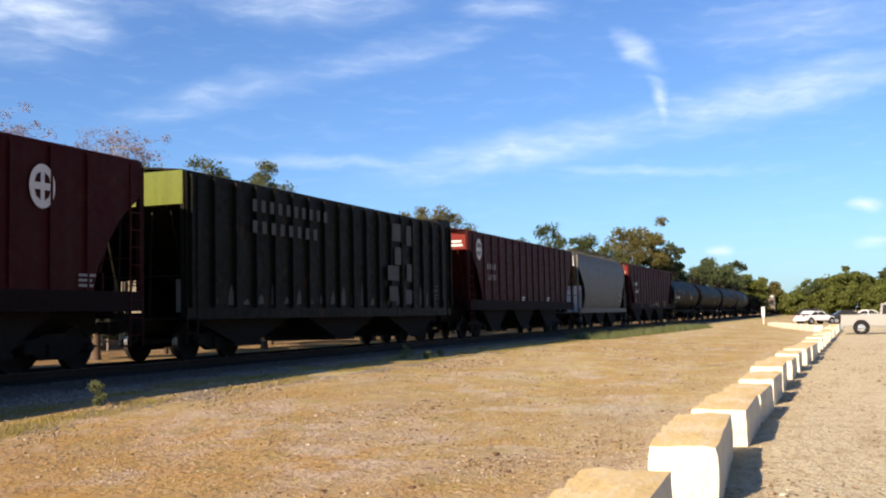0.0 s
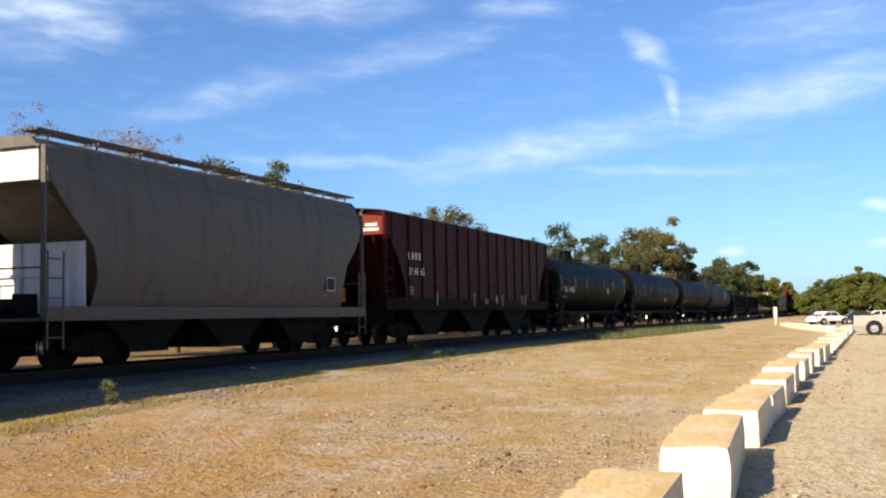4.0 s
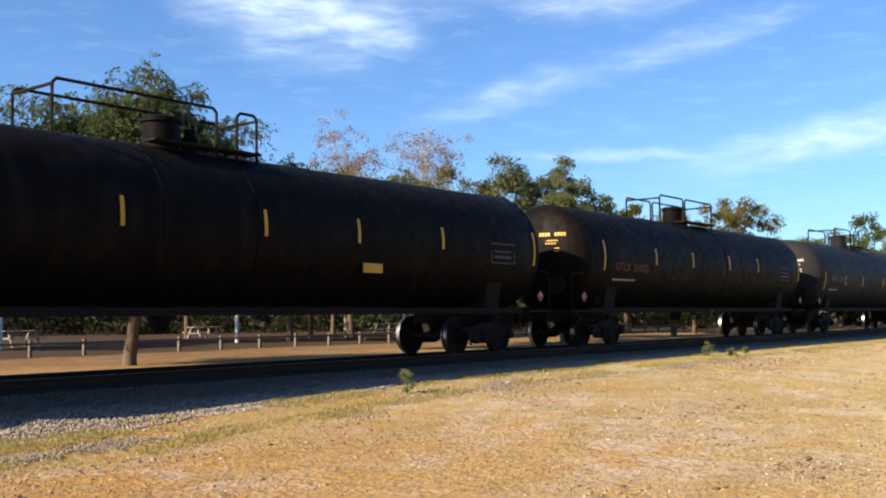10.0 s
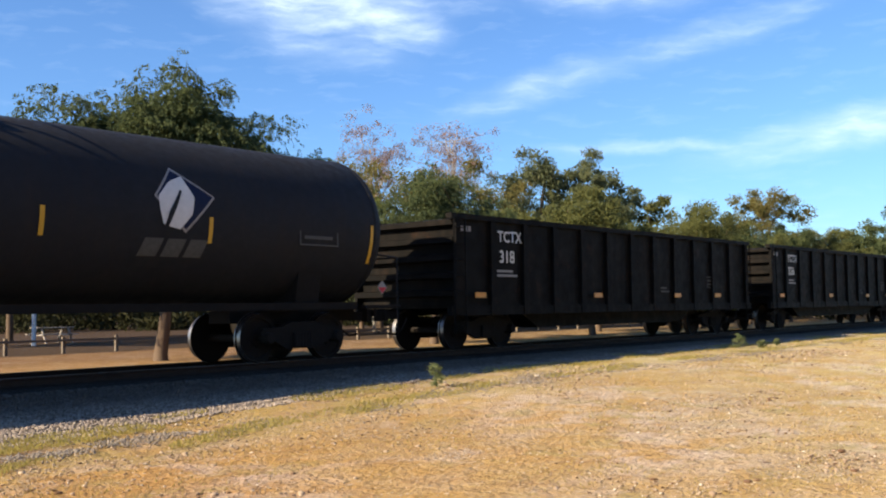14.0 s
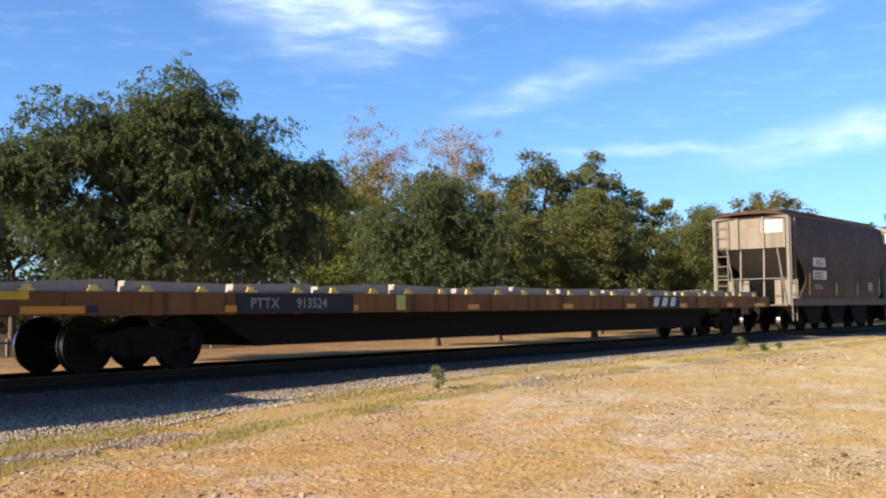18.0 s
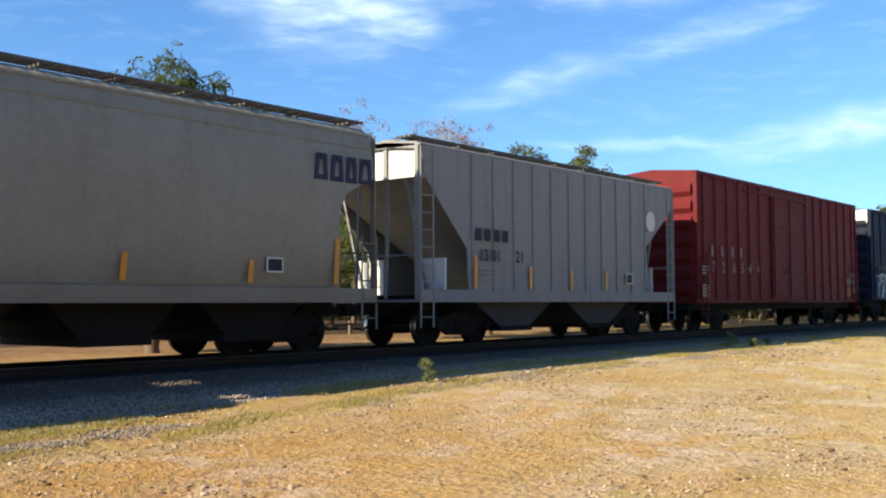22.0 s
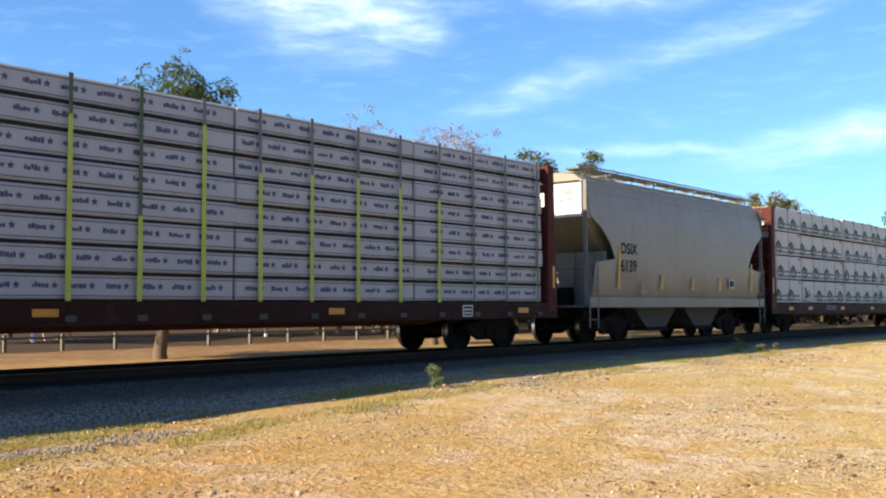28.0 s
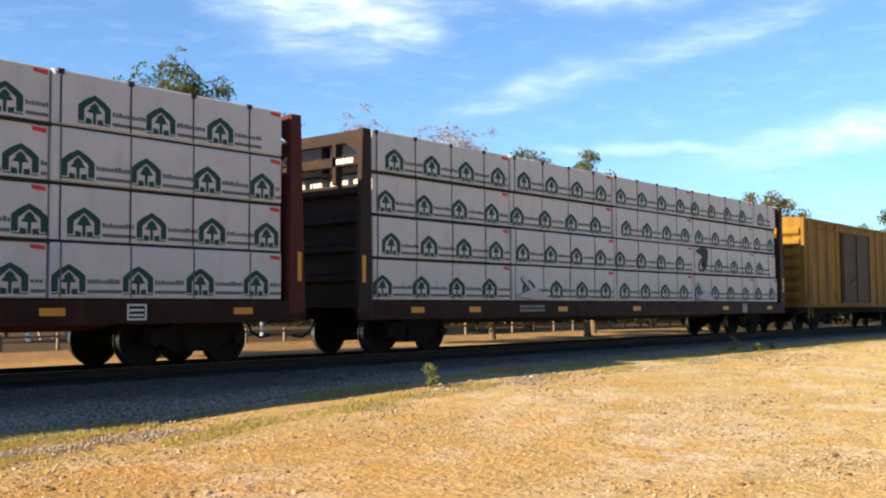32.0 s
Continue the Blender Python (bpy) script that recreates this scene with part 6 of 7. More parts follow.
def boxcar(x0, L, label, mat, end_mat, roof_z=5.12, ribs=16, door=(6.0, 9.4), door_mat=None, roof_mat=None, fish=False):
    car = wagon("box_wagon", x0, L, label, 2.3)
    bot = .95
    side = [(0, bot), (L, bot), (L, roof_z), (0, roof_z)]
    if fish:
        side = [(0, 1.05), (2.8, 1.05), (4.2, .72), (L - 4.2, .72), (L - 2.8, 1.05), (L, 1.05), (L, roof_z), (0, roof_z)]
    for s in (-1, 1):
        part("side_wall", slab(B(), side, "y", min(s * 1.48, s * 1.53), max(s * 1.48, s * 1.53)), mat, car)
        part("eave", box(B(), 0, L, min(s * 1.46, s * 1.60), max(s * 1.46, s * 1.60), roof_z, roof_z + .10), roof_mat or mat, car)
        part("corner_strip", box(B(), .0, .09, min(s * 1.531, s * 1.585), max(s * 1.531, s * 1.585), 1.05, roof_z), end_mat if mat is M_BOXRED else mat, car)
        part("corner_strip", box(B(), L - .09, L, min(s * 1.531, s * 1.585), max(s * 1.531, s * 1.585), 1.05, roof_z), mat, car)
    part("roof", slab(B(), [(-1.58, roof_z + .1), (0, roof_z + .24), (1.58, roof_z + .1)], "x", .02, L - .02), roof_mat or mat, car)
    part("underframe", box(B(), .1, L - .1, -1.2, 1.2, .72, .949), M_TRUCK, car)
    for i in range(ribs):
        x = .55 + (L - 1.1) * i / (ribs - 1)
        if door[0] - .15 < x < door[1] + .15:
            continue
        part("side_rib", slab(B(), [(x - .11, -1.531), (x - .06, -1.59), (x + .06, -1.59), (x + .11, -1.531)], "z", 1.06 if not (fish and 3.6 < x < L - 3.6) else .85, roof_z - .005), mat, car)
    dm = door_mat or mat
    d = part("door", box(B(), door[0], door[1], -1.60, -1.535, 1.12, roof_z - .25), dm, car, "sliding plug door")
    for k in range(5):
        z = 1.3 + k * (roof_z - 1.8) / 4
        part("door_rib", box(B(), door[0] + .08, door[1] - .08, -1.635, -1.601, z, z + .07), dm, d)
    for x in (door[0] + .12, door[0] + (door[1] - door[0]) * .5, door[1] - .12):
        part("door_bar", rod(B(), (x, -1.64, 1.15), (x, -1.64, roof_z - .3), .025, 6), dm, d)
    part("door_lever", rod(B(), (door[0] + 1.0, -1.655, 2.0), (door[0] + 1.7, -1.655, 2.25), .025, 6), dm, d)
    for z in (1.06, roof_z - .22):
        part("door_track", box(B(), door[0] - 2.6, door[1] + .2, -1.66, -1.602, z - .05, z), mat, car)
    for e in (0, 1):
        X = (lambda v: v) if e == 0 else (lambda v: L - v)
        a, b = sorted((X(.0), X(.06)))
        part("end_wall", box(B(), a, b, -1.48, 1.48, bot, roof_z + .1), end_mat, car)
        n = 7
        for k in range(n):
            z = 1.15 + (roof_z - 1.35) * k / n
            h = (roof_z - 1.35) / n
            p = [(X(0), z), (X(-.11), z + h * .3), (X(-.11), z + h * .6), (X(0), z + h * .88)]
            part("end_corrugation", slab(B(), p, "y", -1.42, 1.42), end_mat, car)
        ladder(car, X(.12) if e == 0 else X(.55), .5, 2.3 if e else 2.6, -1.66, .42, .38, mat)
        part("cut_lever", rod(B(), (X(-.15), -1.4, .85), (X(-.15), .2, .85), .018, 5), M_TRUCK, car)
    return car


def centre_beam(x0, L, label, mat, tiers, packs, wrap, style, seed, bulk_h=4.62):
    car = wagon("centre_beam_wagon", x0, L, label, 2.2)
    part("deck", box(B(), 0, L, -1.42, 1.42, 1.0, 1.08), mat, car)
    for s in (-1, 1):
        part("side_sill", box(B(), 0, L, min(s * 1.42, s * 1.5), max(s * 1.42, s * 1.5), .74, 1.12), M_BEAMSILL, car)
    part("under_sill", slab(B(), [(1, 1.0), (L - 1, 1.0), (L - 4, .62), (4, .62)], "y", -.5, .5), mat, car)
    for x in (1.6, 3.6, 7.3, 11.2, 17.25, L - 1.7):
        part("reflector", box(B(), x, x + .42, -1.512, -1.502, .88, 1.0), M_ORANGEREF, car, "orange reflective strip")
    panel_frame(car, L - 3.85, .8, .36, .26, M_LETTER, -1.504)
    numbers_x = 5.6
    for i in range(2):
        marks(car, numbers_x, .98 - i * .1, 1.1, .06, 8, M_LETTERDIM, -1.504)
    part("centre_beam", box(B(), .5, L - .5, -.09, .09, 3.9, 4.55), mat, car)
    for i in range(9):
        x = .9 + (L - 1.8) * i / 8
        part("beam_post", box(B(), x - .08, x + .08, -.085, .085, 1.08, 3.9), mat, car)
    for e in (0, 1):
        X = (lambda v: v) if e == 0 else (lambda v: L - v)
        a, b = sorted((X(.28), X(.36)))
        zb = 3.55
        part("bulkhead", box(B(), a, b, -1.42, 1.42, 1.08, zb), mat, car, "tall end bulkhead")
        a, b = sorted((X(.0), X(.4)))
        for y in (-1.507, 1.387):
            part("bulkhead_post", slab(B(), [(a, .9), (b, .9), (max(X(.36), X(.12)), bulk_h), (min(X(.36), X(.12)), bulk_h)], "y", y, y + .12), mat, car)
        a, b = sorted((X(.14), X(.34)))
        part("bulkhead_beam", box(B(), a, b, -1.375, 1.375, bulk_h - .26, bulk_h - .02), mat, car)
        for y in (-.7, .62):
            part("bulkhead_stud", box(B(), a, b, y, y + .1, zb, bulk_h - .26), mat, car)
        for z in (1.5, 2.1, 2.7, 3.3):
            part("bulkhead_rib", slab(B(), [(X(.28), z), (X(.1), z + .05), (X(.1), z + .15), (X(.28), z + .2)], "y", -1.35, 1.35), mat, car)
        ladder(car, X(-.02), .9, bulk_h - .2, .6, .45, .38, mat, along=False)
        part("bulkhead_rail", box(B(), a, b, -1.375, 1.375, 3.93, 4.12), mat, car)
        for i in range(6):
            xa, xz = sorted((X(.134), X(.138)))
            part("beam_print", box(B(), xa, xz, -.78 - .085 * i, -.72 - .085 * i, 3.97, 4.08), M_LETTER, car)
        for y, q in ((-1.375, 1), (1.375, -1)):
            part("gusset", slab(B(), [(y, bulk_h - .26), (y + q * .4, bulk_h - .26), (y, 4.12)], "x", a, b), mat, car)
        xa, xz = sorted((X(.10), X(.20)))
        part("reflector", box(B(), xa, xz, -1.514, -1.508, 1.5, 2.05), M_ORANGEREF, car, "orange reflective strip")
    r = random.Random(seed)
    z0, z1 = 1.12, bulk_h + .04
    th = (z1 - z0) / tiers
    cuts = packs if isinstance(packs, list) else [.5 + (L - 1.0) * k / packs for k in range(packs + 1)]
    for s in (-1, 1):
        for t in range(tiers):
            for k in range(len(cuts) - 1):
                xa = cuts[k] + r.uniform(.005, .03)
                xz = cuts[k + 1] - r.uniform(.005, .03)
                ya = 1.40 + r.uniform(-.045, .03)
                bm = box(B(), xa, xz, min(s * .12, s * ya), max(s * .12, s * ya), z0 + th * t + .030 + r.uniform(-.006, .006), z0 + th * (t + 1) - .008 + r.uniform(-.008, .006))
                ed = [q for q in bm.edges if abs(q.verts[0].co.y - q.verts[1].co.y) < 1e-4]
                bmesh.ops.bevel(bm, geom=ed, offset=.025, segments=1, affect="EDGES")
                w = part("lumber_pack", bm, wrap, car, "paper-wrapped pack of sawn lumber")
                if s < 0:
                    style(w, xa, xz, z0 + th * t + .04, z0 + th * (t + 1) - .015, -ya, t, k, r)
        for t in range(1, tiers):
            part("bearer", box(B(), .55, L - .55, min(s * .3, s * 1.392), max(s * .3, s * 1.392), z0 + th * t - .020, z0 + th * t + .034), M_BEARER, car)
    return car


def printed_house(x, z, R, y):
    """A dark green house with a thick gable and a spruce inside it."""
    bm = B()
    tree_ = [(0, 1.30), (.34, 1.02), (.24, 1.00), (.50, .70), (.10, .66), (.10, .02)]
    slab(bm, [(x + a * R, z + b * R) for a, b in tree_[::-1] + [(-a, b) for a, b in tree_[1:]]], "y", y - .004, y)
    for s_ in (-1, 1):
        for p in ([(.0, 1.74), (.62, 1.42), (1.06, 1.06), (1.06, .14), (.66, .14), (.66, .90), (.0, 1.40)], [(1.06, 0), (.18, 0), (.18, .30), (.56, .36), (.56, .07), (1.06, .07)]):
            slab(bm, [(x + s_ * a * R, z + b * R) for a, b in p], "y", y - .004, y)
    return bm


def print_emblem(w, xa, xz, za, zb, y, t, k, r):
    """Green house-shaped emblems, grey print lines and red corner tags."""
    ink = B()
    pitch = 1.235
    n = int((xz - xa) / pitch) + 1
    off = pitch * (.24 + .11 * ((k * 3 + t * 2 + t // 2) % 4))
    for i in range(n):
        x, R = xa + off + pitch * i, .27
        if x > xz - R - .02:
            continue
        me = finish(printed_house(x, za + .05, R, y), "printed_emblem")
        me.materials.append(M_INKGREEN)
        part("printed_emblem", me, None, w, "dark green printed emblem")
        q = random.Random(i + 4 * k + t)
        a, b = x + R + .05, min(x + pitch - R - .03, xz - .03)
        u = a
        while u < b - .04:
            v = min(u + q.uniform(.03, .06), b)
            box(ink, u, v, y - .003, y, za + .22, za + .22 + q.uniform(.05, .085))
            u = v + .012
        box(ink, a, b, y - .003, y, za + .07, za + .125)
    tagged(part("print", ink, M_INK, w), "grey lines of small print", kind="stuff")
    for i in range(n):
        xs = xa + .14 + pitch * i + .02 * math.sin(k * 5 + t)
        if xs > xz - .1:
            continue
        part("strap", box(B(), xs - .013, xs + .013, y - .012, y - .0075, za, zb), M_LETTERBLACK if t % 2 else M_INK, w, "dark steel strap")
        if t == 3:
            part("corner_protector", box(B(), xs - .05, xs + .05, y - .018, y + .1, zb - .07, zb + .012), M_LETTERBLACK, w, "black edge protector")
    part("red_tag", slab(B(), [(xz - .28, zb - .10), (xz - .05, zb - .12), (xz - .05, zb - .05), (xz - .28, zb - .035)], "y", y - .004, y), M_INKRED, w, "red printed tag")
    if t == 1 and k == 3 and xa > 15:
        part("torn_flap", slab(B(), [(xa + .15, zb - .12), (xa + .85, zb + .06), (xa + 1.1, zb - .1), (xa + 1.0, zb - .6), (xa + .75, zb - .72), (xa + .72, zb - .3), (xa + .4, zb - .2)], "y", y - .03, y - .013), M_LETTERBLACK, w, "dark torn flap of wrap")
    if t == 0 and k in (1, 3):
        part("torn_flap", slab(slab(B(), [(xa + .1, za + .1), (xa + .9, za + .32), (xa + 1.5, za + .05), (xa + .8, za + .02)], "y", y - .09, y - .013), [(xa + .3, za + .55), (xa + .42, za + .60), (xa + .95, za + .2), (xa + .8, za + .16)], "y", y - .06, y - .013), M_WRAP, w, "torn crumpled flap of wrap")


def print_lines(w, xa, xz, za, zb, y, t, k, r):
    """Two dark seams along pale wrap and a row of blue-grey print that ends in a small star."""
    for z in (zb - .062, za + .035):
        part("wrap_seam", box(B(), xa, xz, y - .004, y, z, z + .017), M_INK, w, "dark seam of the wrap")
    ink, x = B(), xa + r.uniform(.05, .5)
    zm = (za + zb) / 2 - .02
    while x < xz - .5:
        u = x
        for _ in range(5):
            v = u + r.uniform(.035, .065)
            box(ink, u, v, y - .003, y, zm - r.uniform(.0, .02), zm + r.uniform(.04, .085))
            u = v + .008
        star = []
        for i in range(10):
            q = (.07 if i % 2 == 0 else .03)
            star.append((u + .09 + q * math.sin(i * math.pi / 5), zm + .03 + q * math.cos(i * math.pi / 5)))
        slab(ink, star, "y", y - .003, y)
        x += .62
    tagged(part("print", ink, M_PRINTBLUE, w), "row of blue-grey print", kind="stuff")


def load_straps(car, n, y=-1.46):
    """Straps that hold the load, tied down at the sill: yellow-green, grey towards one end."""
    r = random.Random(8)
    for i in range(n):
        x, lean = .42 + 1.263 * i, r.uniform(-.04, .04)
        mid = r.uniform(2.3, 4.2) if i < 17 else .9
        part("load_strap", slab(B(), [(x - .045, .82), (x + .055, .82), (x + .05 + lean * .5, mid), (x - .03 + lean * .5, mid)], "y", y - .006, y), M_STRAP if i < 18 else M_STRAPGREY, car, "yellow-green load strap" if i < 18 else "grey load strap")
        part("load_strap", slab(B(), [(x - .02 + lean * .5, mid), (x + .04 + lean * .5, mid), (x + .045 + lean, 4.66), (x - .035 + lean, 4.66)], "y", y - .0065, y - .0005), M_STRAPDARK if i < 11 else M_STRAPGREY, car, "load strap over the stack")
        part("strap_winch", box(B(), x - .06, x + .12, -1.53, -1.5, .80, .90), M_WORN, car, "pale strap winch")


def graffiti(car, L):
    """Sprayed letters in smooth layered shapes over the lower half of the wagon's side."""
    r = random.Random(4)
    pale, dark, blue, brown, sky_blue = (plain("spray_white", (0.38, 0.41, 0.45), .6, 0, .4, 3), plain("spray_dark", (0.022, 0.026, 0.045), .6, 0, .2), plain("spray_blue", (0.075, 0.14, 0.25), .6, 0, .5, 2.5),
                                         plain("spray_brown", (0.13, 0.105, 0.10), .6, 0, .5, 3), plain("spray_pale_blue", (0.16, 0.24, 0.33), .6, 0, .5, 2))

    def bent(x, w, z0, z1, lean, bend, y, taper=1.0):
        """An upright bent stroke with curved sides."""
        lo, hi = [], []
        for i in range(7):
            u = i / 6
            mid = x + lean * u + bend * math.sin(math.pi * u * 1.3)
            k = w / 2 * (1 + (taper - 1) * u)
            lo.append((mid - k, z0 + (z1 - z0) * u)), hi.append((mid + k, z0 + (z1 - z0) * u))
        return slab(B(), lo + hi[::-1], "y", y - .0008, y)

    def oval(x, z, a, b, y, lean=.1):
        return slab(B(), [(x + a * math.cos(.31416 * i) + lean * b * math.sin(.31416 * i), z + b * math.sin(.31416 * i)) for i in range(20)], "y", y - .0008, y)

    def edge_line(pts, y, t=.035):
        """A sprayed outline that follows points."""
        bm, rows = B(), []
        for i, p in enumerate(pts):
            o, q = pts[max(i - 1, 0)], pts[min(i + 1, len(pts) - 1)]
            dx, dz = q[0] - o[0], q[1] - o[1]
            n = math.hypot(dx, dz)
            rows.append([bm.verts.new((p[0] + k * dz / n * t, y, p[1] - k * dx / n * t)) for k in (1, -1)])
        for p, q in zip(rows, rows[1:]):
            bm.faces.new((p[0], q[0], q[1], p[1]))
        return bm

    def crest(x0, x1, step, z, jig):
        pts, x = [], x0
        while x < x1:
            pts.append((x, z + r.uniform(-jig, jig)))
            x += step * r.uniform(.6, 1.4)
        return pts + [(x1, z - jig)]

    def piece(label, x0, x1, z0, z1, back, fills, step, lean, top_line):
        """One painted name: a ground coat, bent letter strokes and a pale outline on top."""
        top = crest(x0, x1, .35, z1, .07)
        g = part("painted_letters", slab(B(), [(x0, z0), (x1, z0)] + top[::-1], "y", -1.603, -1.597), back, car, label)
        y, n, x = -1.6040, 0, x0 + .12
        while x < x1 - .3:
            fill = fills[n % len(fills)]
            w = step * r.uniform(.75, 1.3)
            part("stroke", bent(x, w, z0 + r.uniform(.0, .15), z1 - r.uniform(.02, .35), lean * r.uniform(.4, 1.4), r.uniform(-.14, .14), y - .0009 * (n % 3), r.uniform(.6, 1.3)), fill, g)
            if n % 2:
                h = r.uniform(.1, .22)
                zc = r.uniform(z0 + .3, z1 - .35)
                part("stroke", slab(B(), [(x - w * .7, zc), (x + w * .8, zc + r.uniform(-.08, .12)), (x + w * .9, zc + h), (x - w * .5, zc + h * .8)], "y", y - .0038, y - .003), fills[(n + 2) % len(fills)], g)
            n += 1
            x += step * r.uniform(.75, 1.2)
        if top_line:
            part("outline", edge_line(top, y - .0055), pale, g, "pale sprayed outline")
            part("outline", edge_line([(p[0] + .06, p[1] - .30 - r.uniform(0, .25)) for p in top[1:-1]], y - .0055, .02), pale, g, "pale sprayed outline")
        return g

    piece("sprayed letters in pale blue and navy", .55, 3.1, 1.12, 2.2, dark, (blue, sky_blue, dark, blue, pale, dark), .22, .30, True)
    g = piece("tall sprayed letters in pale blue and white", 3.15, 5.95, .78, 2.32, dark, (sky_blue, pale, blue, dark, pale, sky_blue, dark, blue), .27, .45, True)
    for a, b, m, k in ((.40, .82, pale, 0), (.36, .78, sky_blue, 1), (.15, .46, dark, 2)):
        part("ring", oval(4.95, 1.52, a, b, -1.612 - .001 * k), m, g)
    piece("grey-brown sprayed letters with pale outlines", 6.0, 10.4, .80, 2.12, dark, (pale, brown, pale, pale, dark, brown, pale), .20, .10, True)
    piece("faded pale blue sprayed letters", 10.8, 13.7, .98, 1.98, plain("spray_faded_blue", (0.040, 0.078, 0.15), .6, 0, .5, 3), (sky_blue, blue, sky_blue, blue, blue, sky_blue), .26, .04, False)
    for i in range(2):
        part("tag", edge_line(crest(5.25, 5.95, .1, 2.55 + i * .2, .07), -1.603, .022), pale, car, "small white scrawled tag")
    part("tag", box(B(), 5.84, 5.93, -1.6, -1.596, 2.68, 3.0), pale, car, "small upright white label")
    for i, z in enumerate((4.55, 4.25, 3.95, 3.55, 3.2)):
        part("scrawl", edge_line(crest(14.85 + .06 * (i % 2), 15.65, .09, z, .09), -1.598, .02), (blue, sky_blue)[i % 2], car, "scrawled pale blue tag")


def build_train():
    cut = [(4.5, .1), (3.72, .1), (3.2, .75), (2.6, 1.2), (2.1, 1.48), (1.28, 1.7)]
    roundcut = [(4.45, .12), (3.75, .18), (3.1, .65), (2.5, 1.3), (1.9, 1.48), (1.28, 1.42)]
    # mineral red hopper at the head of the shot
    c = hopper(-226.4, 17.1, 4.48, "mineral red ribbed hopper wagon with a round white emblem", M_RED, M_RED_LIT, cut, 14, board=False, sill=1.62, sill_h=0.42, low_mat=M_HOPDARK, rib_y=0.05, low_end=M_RED)
    emblem(c, 14.0, 3.6, .34, .43, M_LETTER, M_RED)
    small_print(c, 15.0, 1.9, .5, 3, M_LETTERDIM)
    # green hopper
    c = hopper(-207.8, 17.3, 4.50, "green ribbed hopper wagon, coloured as shaded with a sunlit end top", M_GREEN_SHADED, M_GREEN_SHADED, [(4.5, .05), (3.72, .06), (1.28, .05)], 19, low_end=M_TAN, post_mat=M_GREEN_SHADED, rib_y=.10, board=False)
    # the lit upper end is this panel's colour; the rest stays shaded
    part("end_panel", box(B(), .0, .135, -1.5, 1.5, 3.72, 4.52), M_GREEN_LIT, c, "end panel in the sunlit green")
    part("roof_end", box(B(), 16.4, 17.75, -1.4, 1.4, 4.45, 4.72), M_GREEN_SHADED, c, "raised end of the roof")
    panel_frame(c, 15.2, 1.6, .55, .5, M_WORN, -1.62)
    marks(c, 2.75, 3.78, 4.3, .32, 10, M_WORN, -1.69, .55)
    marks(c, 2.75, 3.22, 3.7, .32, 8, M_WORN, -1.69, .55)
    for a, b, e, f in ((11.5, 12.2, 3.55, 4.15), (12.7, 13.1, 3.45, 4.15), (11.7, 12.2, 2.75, 3.35), (11.1, 12.0, 2.2, 2.7), (12.7, 13.1, 2.2, 2.8), (11.2, 11.9, 1.5, 2.0), (12.5, 13.1, 1.4, 1.9)):
        part("emblem_block", box(B(), a, b, -1.694, -1.69, e, f), M_WORN, c, "piece of a large worn angular emblem")
    r = random.Random(3)
    for i in range(22):
        x, h, w = 1.1 + i * .68, r.uniform(.15, .75), r.uniform(.12, .3)
        part("worn_paint", slab(B(), [(x, 1.35), (x + w, 1.33 + .1 * r.random()), (x + w * .95, 1.35 + h * .6), (x + w * .6, 1.35 + h), (x + w * .25, 1.3 + h * .8), (x + .02, 1.4 + h * .4)], "y", -1.578, -1.5715), M_WORN, c, "pale worn paint patch")
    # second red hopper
    c = hopper(-188.4, 17.3, 4.48, "mineral red ribbed hopper wagon with a round white emblem", M_RED, M_RED_LIT, cut, 14, board=False, sill=1.62, sill_h=0.42, low_mat=M_HOPDARK, rib_y=0.05, low_end=M_RED)
    emblem(c, 1.15, 3.75, .34, .45, M_LETTER, M_RED)
    marks(c, 2.2, 2.95, 1.2, .24, 4, M_LETTERDIM, gap=.5)
    numbers(c, "313 315", 2.2, 2.5, .24, M_LETTERDIM, -1.63)
    small_print(c, 7.2, 1.75, .5, 2, M_LETTER), small_print(c, 11.6, 1.75, .5, 2, M_LETTER)
    for j, (ya, yb) in enumerate(((-1.2, -.75), (-1.25, -.62))):
        part("end_print", box(B(), .126, .134, ya, yb, 4.0 - j * .16, 4.1 - j * .16), M_LETTER, c, "white print on the end sheet")
    # grey rounded hopper
    c = hopper(-169.7, 13.6, 4.42, "pale grey round-sided hopper wagon, dusty at the foot", M_DUSTGREY, M_WHITE, roundcut, 0, .24, post_mat=M_DUSTGREY, lift=.12, plain_end=True, bow_mat=M_CREAM)
    panel_frame(c, 11.0, 1.75, .5, .4, M_LETTER, -1.612, M_LETTERBLACK)
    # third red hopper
    c = hopper(-154.55, 18.9, 4.48, "mineral red ribbed hopper wagon with white numbers", M_RED, M_RED_LIT, cut, 14, board=False, sill=1.62, sill_h=0.42, low_mat=M_HOPDARK, rib_y=0.05, low_end=M_RED)
    marks(c, 1.7, 2.95, 1.2, .24, 4, M_LETTER, gap=.5)
    numbers(c, "31 66  65", 1.7, 2.42, .26, M_LETTER, -1.63)
    small_print(c, 1.75, 1.95, .45, 3, M_LETTERDIM), small_print(c, 9.4, 1.55, .6, 2, M_LETTERDIM)
    part("diamond_mark", slab(B(), [(10.9, 1.42), (11.08, 1.62), (10.9, 1.82), (10.72, 1.62)], "y", -1.628, -1.622), M_LETTERDIM, c)
    panel_frame(c, 14.3, 1.45, .35, .4, M_LETTERDIM, -1.63)
    for x in (4.2, 8.1, 11.6, 14.9):
        reflector(c, x, 1.35, M_YELLOWREF, .07, .5, -1.625)
    for j, (ya, yb) in enumerate(((-1.2, -.75), (-1.25, -.62))):
        part("end_print", box(B(), .126, .134, ya, yb, 4.0 - j * .16, 4.1 - j * .16), M_LETTER, c, "white print on the end sheet")
    # black tanks
    L = 17.6
